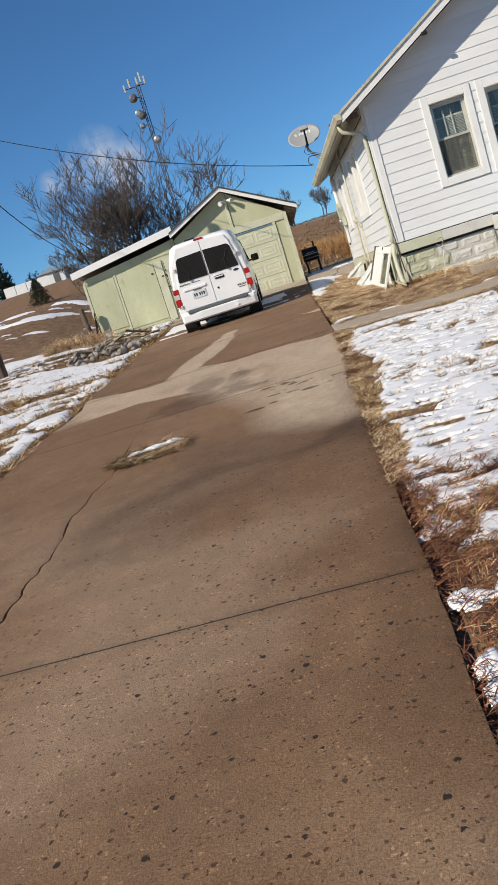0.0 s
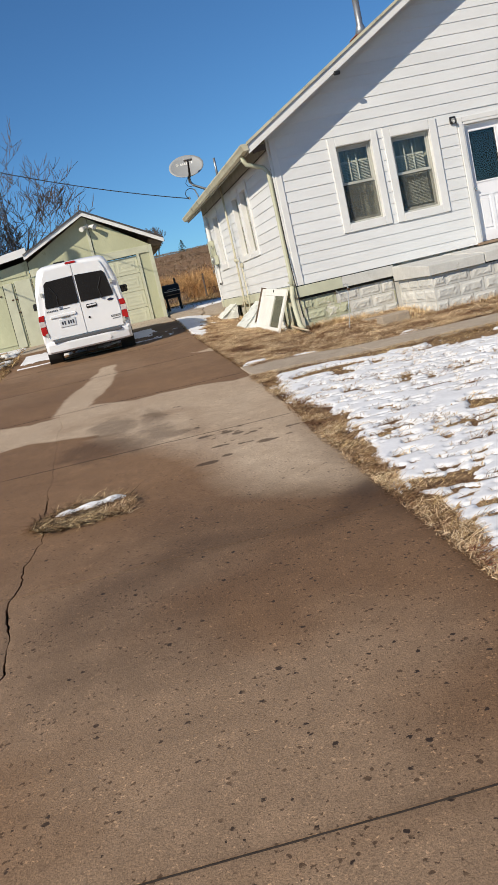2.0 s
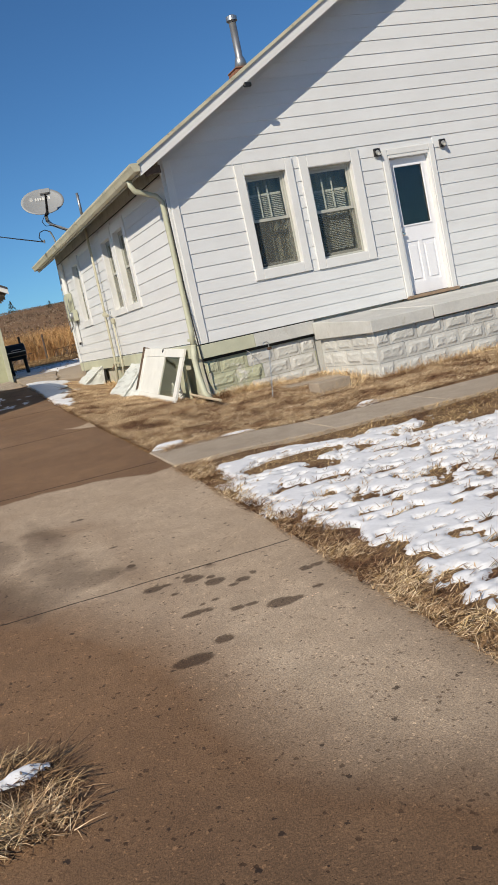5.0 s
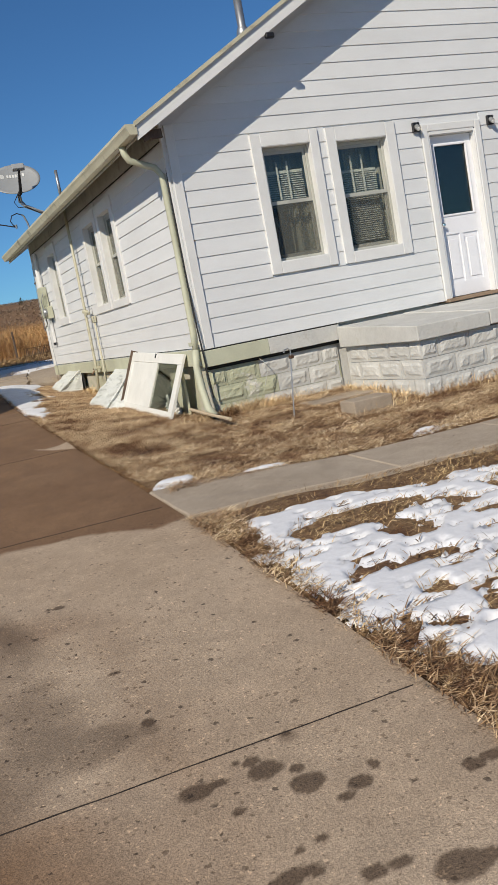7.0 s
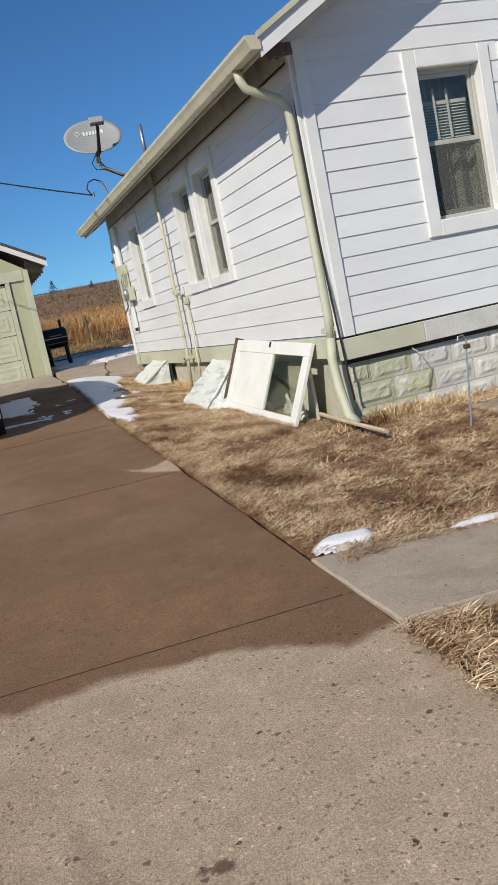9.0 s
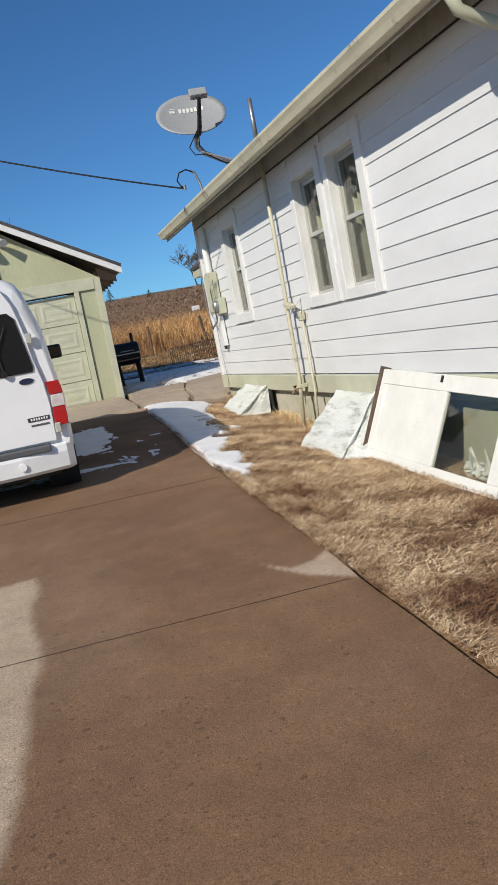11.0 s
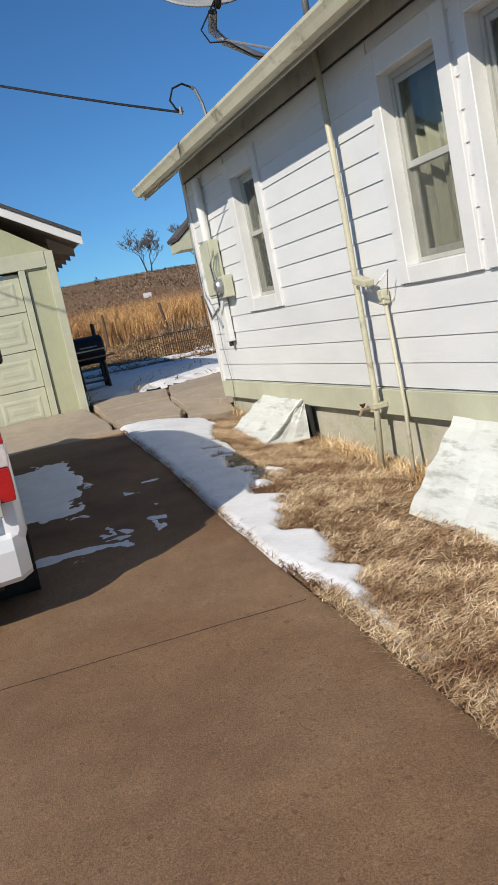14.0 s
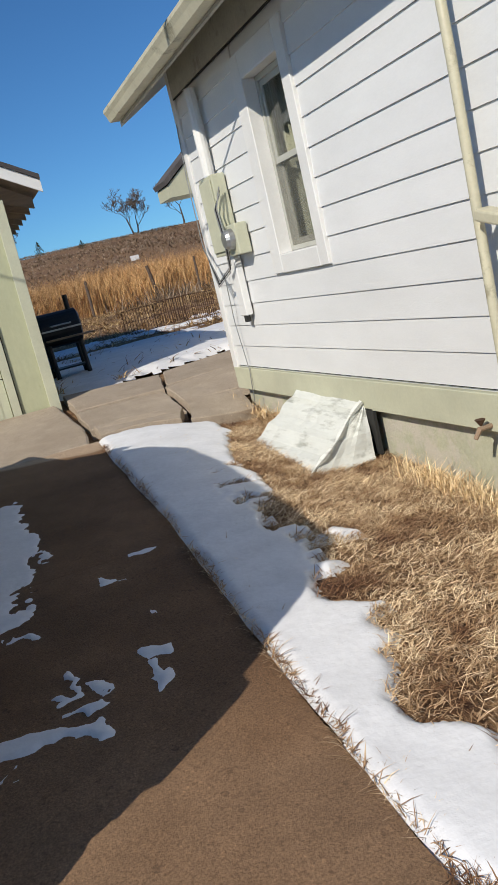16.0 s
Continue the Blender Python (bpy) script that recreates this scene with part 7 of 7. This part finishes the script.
def blades(name, XY, length, width, pitch, material, label, base=terrain, lift=0.0, droop=0.5, seed=1):
    """Bent blades: two at the foot, two half way, one at the tip. pitch: range of the rise in degrees."""
    r = np.random.RandomState(seed)
    n = len(XY)
    if n == 0:
        return None
    x, y = XY[:, 0], XY[:, 1]
    L = length[0] + (length[1] - length[0]) * r.rand(n) ** 1.5
    p = np.radians(pitch[0] + (pitch[1] - pitch[0]) * r.rand(n))
    a = r.rand(n) * 2 * np.pi
    w = width * (0.6 + 0.8 * r.rand(n))
    d = np.stack([np.cos(a), np.sin(a)], -1)
    s = np.stack([-d[:, 1], d[:, 0]], -1)
    z0 = base(x, y) + lift * r.rand(n)
    m_h, t_h = 0.5 * L * np.cos(p), L * np.cos(p * 0.7)
    m_z, t_z = 0.5 * L * np.sin(p), L * np.sin(p) * (1 - droop * 0.5 * r.rand(n))
    P = np.zeros((n, 5, 3))
    for k, (h, z, q) in enumerate(((0 * L, 0 * L - 0.004, 1.0), (0 * L, 0 * L - 0.004, -1.0), (m_h, m_z, 0.8), (m_h, m_z, -0.8), (t_h, t_z, 0.0))):
        P[:, k, 0] = x + d[:, 0] * h + s[:, 0] * w * q * 0.5
        P[:, k, 1] = y + d[:, 1] * h + s[:, 1] * w * q * 0.5
        P[:, k, 2] = z0 + z + (0.15 * w * q if k < 4 else 0)
    me = bpy.data.meshes.new(name)
    me.vertices.add(5 * n)
    me.vertices.foreach_set("co", P.reshape(-1).astype(np.float32))
    o = np.arange(n)[:, None] * 5
    loops = (o + np.array([[0, 1, 3, 3, 2, 0, 2, 3, 4]])).reshape(-1)
    me.loops.add(len(loops))
    me.loops.foreach_set("vertex_index", loops.astype(np.int32))
    me.polygons.add(3 * n)
    me.polygons.foreach_set("loop_start", (np.arange(3 * n) * 3).astype(np.int32))
    me.update(calc_edges=True)
    me.materials.append(material)
    return tagged(new(name, me), label, "grass", kind="stuff")


def scatter(n, x0, x1, y0, y1, keep, seed):
    r = np.random.RandomState(seed)
    XY = np.stack([x0 + (x1 - x0) * r.rand(n), y0 + (y1 - y0) * r.rand(n)], -1)
    return XY[r.rand(n) < np.clip(keep(XY[:, 0], XY[:, 1]), 0, 1)]


def clump(x, y, s=1.0):
    return 0.35 + 2.0 * FB(x, y, 2.0 * s, 3) + 1.4 * FC(x, y, 0.7 * s, 2)


def off_hard(x, y):
    """1 on bare soil, 0 on drive, walk, porch and house."""
    ok = (x > drive_right(y) + 0.0) & ~((y > 11.47 - 0.13 * (x - 0.6)) & (y < 12.19 + 0.19 * (x < 0.7) - 0.10 * (x - 0.6))) & ~((x > HX + 0.03) & (y > HY)) & ~((x > 3.86) & (y > 13.44))
    return ok.astype(float)


blades("grass_yard", scatter(300000, 0.6, 2.25, 12.1, 22.7, lambda x, y: off_hard(x, y) * np.clip(0.45 + clump(x, y, 1.6) * 1.1, 0.12, 1) * (1 - 0.985 * (strip_mask(x, y) > 0.0)), 1), (0.02, 0.085), 0.0030, (-6, 28), STRAW, "matted pale dead grass beside the house wall", lift=0.02, seed=2)
blades("grass_house", scatter(150000, 2.2, 7.5, 12.0, 15.0, lambda x, y: off_hard(x, y) * np.clip(0.45 + clump(x, y, 1.6) * 1.1, 0.12, 1), 3), (0.02, 0.09), 0.0038, (-6, 28), STRAW, "matted pale dead grass before the house front", lift=0.02, seed=4)
blades("grass_lawn", scatter(230000, 0.35, 8.5, 1.0, 11.35, lambda x, y: off_hard(x, y) * (1 - 0.992 * (lawn_mask(x, y) > 0.0)) * (0.55 + clump(x, y) * 0.6) * ss(8.6, 6.5, x), 5), (0.03, 0.085), 0.0040, (-2, 34), DULL_STRAW, "dull dead lawn grass showing through the snow", lift=0.015, seed=6)
blades("grass_edge", scatter(60000, 0.2, 1.0, 4.6, 12.0, lambda x, y: (x > drive_right(y) - 0.03) * off_hard(x + 0.03, y) * ss(0.34, 0.10, x - drive_right(y)) * (0.4 + clump(x, y, 1.5) * 1.1) * (lawn_mask(x, y) < 0.0), 7), (0.03, 0.09), 0.0042, (-4, 26), STRAW, "shaggy dead grass fringe along the driveway edge", lift=0.01, seed=8)
blades("mulch", scatter(50000, 0.1, 1.7, 0.0, 5.2, lambda x, y: (x > drive_right(y)) * ss(1.7, 1.1, x) * ss(5.2, 4.7, y) * (0.75 + clump(x, y)) * (1 - 0.9 * (lawn_mask(x, y) > 0.0)), 9), (0.03, 0.11), 0.0042, (-4, 18), MULCH, "red-brown needle mulch along the driveway", lift=0.03, seed=10)
r_ = np.random.RandomState(31)
tuft_at = [(0.72, 16.9), (0.70, 17.45), (0.68, 17.95), (0.70, 18.14), (0.71, 18.33), (0.74, 19.4), (0.76, 20.1), (0.83, 21.3), (0.66, 16.3), (0.70, 12.2), (0.72, 12.75), (0.68, 11.2), (0.74, 10.9)]
tufts = np.concatenate([np.array(t) + r_.randn(130, 2) * [0.020, 0.040] for t in tuft_at])
blades("grass_tufts", tufts, (0.02, 0.055), 0.0028, (5, 60), STRAW, "small pale grass tufts at the edge of the snow strip", seed=12)
wall_t = np.concatenate([np.stack([HX - 0.06 + 0.05 * r_.randn(1200), 19.2 + 0.35 * r_.randn(1200)], -1), np.stack([2.55 + 0.3 * r_.randn(2600), 14.90 + 0.05 * r_.randn(2600)], -1), np.stack([3.75 + 0.05 * r_.randn(500), 14.2 + 0.3 * r_.randn(500)], -1), np.stack([4.8 + 0.8 * r_.randn(1500), 13.35 + 0.05 * r_.randn(1500)], -1), np.stack([2.12 + 0.04 * r_.randn(900), 20.2 + 0.25 * r_.randn(900)], -1), np.stack([2.10 + 0.04 * r_.randn(400), 22.6 + 0.25 * r_.randn(400)], -1)])
blades("grass_wall", wall_t, (0.05, 0.17), 0.0045, (15, 85), PALE_STRAW, "pale dry weeds growing against the foundation", seed=14)
w = np.random.RandomState(41)
q = w.rand(5200) ** 0.5
an = w.rand(5200) * 2 * np.pi
weedxy = np.stack([-1.51 + 0.35 * q * np.cos(an) + 0.08 * q * np.sin(an), 7.33 + 0.27 * q * np.sin(an)], -1)
blades("weed_tuft", weedxy, (0.06, 0.20), 0.0045, (-6, 24), WEED, "matted grey-brown straw tuft growing from the driveway crack", lift=0.018, droop=0.9, seed=16)
pale = np.stack([-1.28 + 0.07 * w.randn(700), 7.16 + 0.05 * w.randn(700)], -1)
blades("weed_clump", pale, (0.04, 0.13), 0.004, (0, 45), STRAW, "pale broken straw at the edge of the crack tuft", lift=0.03, droop=0.7, seed=44)
bmc = bmesh.new()
bmesh.ops.create_icosphere(bmc, subdivisions=2, radius=0.038)
for v in bmc.verts:
    v.co += v.co.normalized() * noise.noise(v.co * 40) * 0.02
    v.co.z *= 0.7
bmesh.ops.translate(bmc, verts=bmc.verts, vec=(-1.90, 3.70, height(-1.9, 3.7) + 0.015))
solo("snow_lump", bmc, SNOW, (-1.9, 3.7, height(-1.9, 3.7)), "small lump of old snow lying in the driveway crack", "snow")
patch_mesh("snow_scrap", -1.75, -1.1, 7.2, 7.7, 0.01, lambda X, Y: 0.030 - np.abs((Y - 7.38) - 0.22 * (X + 1.45)) * 1.3 + FB(X, Y, 11, 3) * 0.10 - 0.25 * np.maximum(0, np.abs(X + 1.42) - 0.10), lambda X, Y: terrain(X, Y) + 0.045, 0.010, label="small scrap of snow on the straw tuft")
blades("grass_left", scatter(110000, -9.5, -3.1, 5.0, 25.0, lambda x, y: (x < drive_left(y) - 0.02) * (1 - 0.95 * (left_mask(x, y) > 0.0)) * (0.5 + clump(x, y)) * (1 - (np.hypot(x + 4.2, y - 19.6) < 0.7) * 0.7), 17), (0.06, 0.20), 0.009, (0, 45), DULL_STRAW, "dull dead grass between patches of snow", seed=18)
blades("grass_shed", scatter(9000, -6.6, -5.0, 22.6, 24.6, lambda x, y: 0.4 + clump(x, y), 19), (0.15, 0.5), 0.010, (20, 75), STRAW, "rank dry grass beside the old post", seed=20)
blades("grass_yard_back", scatter(60000, 0.9, 14, 25.5, 45, lambda x, y: (0.35 + clump(x, y)) * (1 - 0.9 * (yard_mask(x, y) > 0)) , 21), (0.08, 0.25), 0.012, (0, 45), DULL_STRAW, "short dead grass of the back yard", seed=22)
blades("tall_grass", scatter(300000, -10, 34, 44.8, 62, lambda x, y: (0.55 + 1.5 * FB(x, y, 0.5, 3)) * ss(64, 52, y), 23), (1.1, 1.95), 0.014, (66, 90), GOLD, "tall golden dead grass on the bank behind the yard", seed=24)
blades("bank_scrub", scatter(26000, -6, 40, 43.4, 46.2, lambda x, y: 2.4 * FB(x, y, 0.45, 3) + 0.25, 25), (0.25, 0.85), 0.022, (15, 80), SCRUB, "grey-brown brush at the foot of the tall grass", seed=26)
blades("hill_scrub", scatter(110000, -10, 60, 60, 124, lambda x, y: 0.35 + 2.2 * FB(x, y, 0.16, 4), 27), (0.15, 0.45), 0.06, (10, 60), SCRUB, "grey-brown scrub over the far hillside", seed=28)


# ---- trees ----
def bare_tree(name, x, y, h, trunks, seed, label, spread=1.0, twig=0.010, levels=6, bark=BARK):
    r = random.Random(seed)
    t = thing(name, (x, y, height(x, y)), label, "tree", "bare winter trees")
    wood, fine = bmesh.new(), bmesh.new()

    def limb(p, d, L, rad, lev):
        pts, rads = [p], [rad]
        n = 4 if lev < 3 else 3
        for i in range(n):
            d = (d + Vector((r.uniform(-1, 1), r.uniform(-1, 1), r.uniform(-0.4, 0.7))) * (0.13 + 0.03 * lev)).normalized()
            p = p + d * (L / n)
            pts.append(p)
            rads.append(rad * (1 - 0.55 * (i + 1) / n))
        quick_tube(wood if lev < 3 else fine, pts, rads, 6 if lev < 2 else (4 if lev < 3 else 3))
        if lev >= levels:
            return
        kids = r.choice((3, 4)) if lev < 3 else r.choice((3, 4, 4))
        for k in range(kids):
            i = r.choice((2, 3, n)) if lev else r.choice((2, 3, 4))
            i = min(i, n)
            side = Vector((r.uniform(-1, 1), r.uniform(-1, 1), r.uniform(-0.1, 0.8))).normalized()
            nd = (d * (0.75) + side * (0.75 * spread)).normalized()
            limb(pts[i], nd, L * r.uniform(0.55, 0.78), max(twig, rads[i] * r.uniform(0.55, 0.75)), lev + 1)

    for k in range(trunks):
        a = r.uniform(0, math.tau)
        dx, dy = (0.35 * math.cos(a) * trunks * 0.4, 0.35 * math.sin(a) * trunks * 0.4)
        lean = Vector((math.cos(a) * 0.28 * spread, math.sin(a) * 0.28 * spread, 1)).normalized()
        if trunks == 1:
            dx = dy = 0
            lean = Vector((r.uniform(-0.1, 0.1), 0, 1)).normalized()
        limb(Vector((x + dx, y + dy, height(x, y) - 0.1)), lean, h * r.uniform(0.30, 0.38), h * 0.018, 0)
    part("trunk", wood, bark, t)
    part("crown", fine, TWIG, t)
    return t


def quick_tube(bm, pts, rads, n):
    rings, prev = [], None
    for i, p in enumerate(pts):
        d = (pts[min(i + 1, len(pts) - 1)] - pts[max(i - 1, 0)]).normalized()
        prev = d.orthogonal().normalized() if prev is None else (prev - d * prev.dot(d)).normalized()
        up = d.cross(prev)
        rings.append([bm.verts.new(p + (prev * math.cos(k * math.tau / n) + up * math.sin(k * math.tau / n)) * rads[i]) for k in range(n)])
    for a, b in zip(rings, rings[1:]):
        for k in range(n):
            bm.faces.new((a[k], a[(k + 1) % n], b[(k + 1) % n], b[k]))


bare_tree("bare_tree", -7.2, 42, 9.6, 4, 3, "wide bare many-stemmed deciduous tree behind the garage", 1.05, 0.014, 5)
bare_tree("bare_tree", -6.2, 43, 9.6, 2, 8, "bare upright deciduous tree behind the garage", 0.95, 0.014, 5)
bare_tree("bare_tree", -4.9, 42, 9.8, 3, 14, "tall bare deciduous tree behind the garage", 0.95, 0.014, 5)
bare_tree("bare_tree", -9.4, 44, 5.6, 2, 21, "low bushy bare tree behind the lean-to", 1.0, 0.015, 5)
for i, (x, y, h, s) in enumerate(((22.8, 112, 6.0, 31), (30.5, 118, 7.2, 32), (36, 118, 5.0, 33), (4.5, 116, 6.0, 35), (9.0, 118, 5.0, 36), (0.8, 112, 8, 37))):
    bare_tree("hill_tree", x, y, h, 1 if i % 2 else 2, s, "small bare tree on the far hilltop", 1.0, 0.020, 5)
for i, (x, y, h, s) in enumerate(((-34, 122, 4.0, 41), (-27, 120, 3.6, 42), (-23, 122, 3.6, 43))):
    bare_tree("hill_tree", x, y, h, 2, s, "low bare tree on the far field's edge", 1.1, 0.035, 4)


def evergreen(name, x, y, h, r0, n, seed, label):
    r = random.Random(seed)
    t = thing(name, (x, y, height(x, y)), label, "tree", "evergreens")
    z0 = height(x, y)
    part("trunk", tube(bmesh.new(), [(x, y, z0 - 0.1), (x, y, z0 + h * 0.9)], [h * 0.025, h * 0.006], 8), BARK, t)
    V, F = [], []
    for i in range(n):
        q = r.random()
        a = r.uniform(0, math.tau)
        rad = r0 * (1 - q) ** 0.75 * (0.75 + 0.35 * math.sin(a * 5 + q * 17)) * r.uniform(0.6, 1.05)
        c = Vector((x + rad * math.cos(a), y + rad * math.sin(a), z0 + h * (0.04 + 0.96 * q)))
        s = h * 0.045 * r.uniform(0.6, 1.4)
        for j in range(3):
            d1 = Vector((r.uniform(-1, 1), r.uniform(-1, 1), r.uniform(-0.3, 1))).normalized() * s
            d2 = Vector((r.uniform(-1, 1), r.uniform(-1, 1), r.uniform(-1, 1))).normalized() * s * 0.35
            k = len(V)
            V += [c - d2, c + d2, c + d1]
            F.append((k, k + 1, k + 2))
    me = bpy.data.meshes.new("crown")
    me.from_pydata([tuple(v - Vector(ORIGIN[t.name])) for v in V], [], F)
    me.materials.append(EVERGREEN)
    c = new("crown", me)
    c.parent = t
    return t


evergreen("juniper_bush", -16.4, 60, 1.9, 0.95, 2600, 51, "round dark juniper bush on the brown field")
evergreen("spruce_tree", -38.0, 118, 9.0, 3.2, 4200, 52, "tall dark spruce at the field's far edge")
evergreen("spruce_tree", -43.0, 116, 8.0, 3.2, 3000, 53, "broad dark spruce beside the far fence")
evergreen("hill_juniper", 15.5, 106, 0.9, 0.5, 500, 54, "tiny dark juniper on the hilltop skyline")
evergreen("hill_juniper", 11.6, 110, 1.5, 0.7, 500, 55, "small dark juniper on the hilltop skyline")

# ---- far things ----
fs = thing("far_shed", (-29, 118, height(-29, 118)), "small white shed on the far side of the field", "shed")
zf = height(-29, 118)
part("shed_wall", boxb(-31.2, -27.6, 117, 120, zf - 0.5, zf + 1.7), WHITE_PAINT, fs)
part("shed_roof", prism(bmesh.new(), [(-31.5, zf + 1.7), (-29.4, zf + 2.4), (-27.3, zf + 1.7)], "y", 116.7, 120.3), GREY_METAL, fs)
part("shed_door", boxb(-29.2, -28.3, 116.95, 116.99, zf, zf + 1.5), PLASTIC_GREY, fs)
for i in range(4):
    fx = -35 + i * 1.6
    solo("far_fence_panel", boxb(fx, fx + 1.5, 112, 112.1, height(fx, 112) - 0.2, height(fx, 112) + 1.3), WHITE_TRIM, (fx, 112, height(fx, 112)), "white fence panel at the field's far edge", "fence panel", "far fence panels")
solo("grey_fence", boxb(-46, -36.6, 110, 110.1, height(-40, 110) - 0.4, height(-40, 110) + 1.5), GREY_METAL, (-40, 110, height(-40, 110)), "long pale grey fence below the spruces", "fence")
solo("far_sign", boxb(15.2, 15.9, 84, 84.05, height(15.5, 84) + 0.1, height(15.5, 84) + 0.5), WHITE_TRIM, (15.5, 84, height(15.5, 84)), "small white box on the far hillside", "marker")

tw = thing("radio_tower", (-6.0, 70, height(-6, 70)), "slim lattice radio tower carrying dishes and antennas", "radio tower")
zt, zb = 20.1, height(-6, 70)
legs = [(-6.0 + 0.17 * math.cos(a), 70 + 0.17 * math.sin(a)) for a in (0.5, 2.6, 4.7)]
for x, y in legs:
    part("leg", tube(bmesh.new(), [(x, y, zb), (x, y, zt)], 0.035, 5), PLASTIC_GREY, tw)
bm = bmesh.new()
z = zb
k = 0
while z < zt - 0.5:
    for i in range(3):
        a, b = legs[i], legs[(i + 1) % 3]
        tube(bm, [(a[0], a[1], z), (b[0], b[1], z + 0.45)], 0.014, 3)
    z += 0.45
part("lattice", bm, PLASTIC_GREY, tw)
for dx, z, r in ((0.30, 15.6, 0.30), (-0.55, 17.9, 0.28), (-0.35, 17.7, 0.34), (-0.6, 19.1, 0.34), (-0.55, 16.9, 0.22)):
    part("dish_drum", tube(bmesh.new(), [(-6.0 + dx, 69.7, z), (-6.0 + dx, 69.55, z), (-6.0 + dx, 69.45, z)], [r, r, r * 0.5], 16), GREY_METAL if r < 0.33 else PLASTIC_GREY, tw)
    part("bracket", tube(bmesh.new(), [(-6.0, 69.9, z), (-6.0 + dx, 69.72, z)], 0.03, 5), PLASTIC_GREY, tw)
for dx, z, hh in ((-1.05, 20.0, 0.6), (-0.6, 20.3, 0.7), (0.05, 20.3, 0.6), (0.35, 20.5, 0.8), (0.65, 20.2, 0.6)):
    part("antenna", boxb(-6.0 + dx - 0.07, -6.0 + dx + 0.07, 69.8, 69.95, z - hh / 2, z + hh / 2, 0.02), SASH, tw)
part("head_frame", tube(bmesh.new(), [(-7.1, 69.95, 19.95), (-4.9 - 0.4, 69.95, 19.95)], 0.04, 5), PLASTIC_GREY, tw)
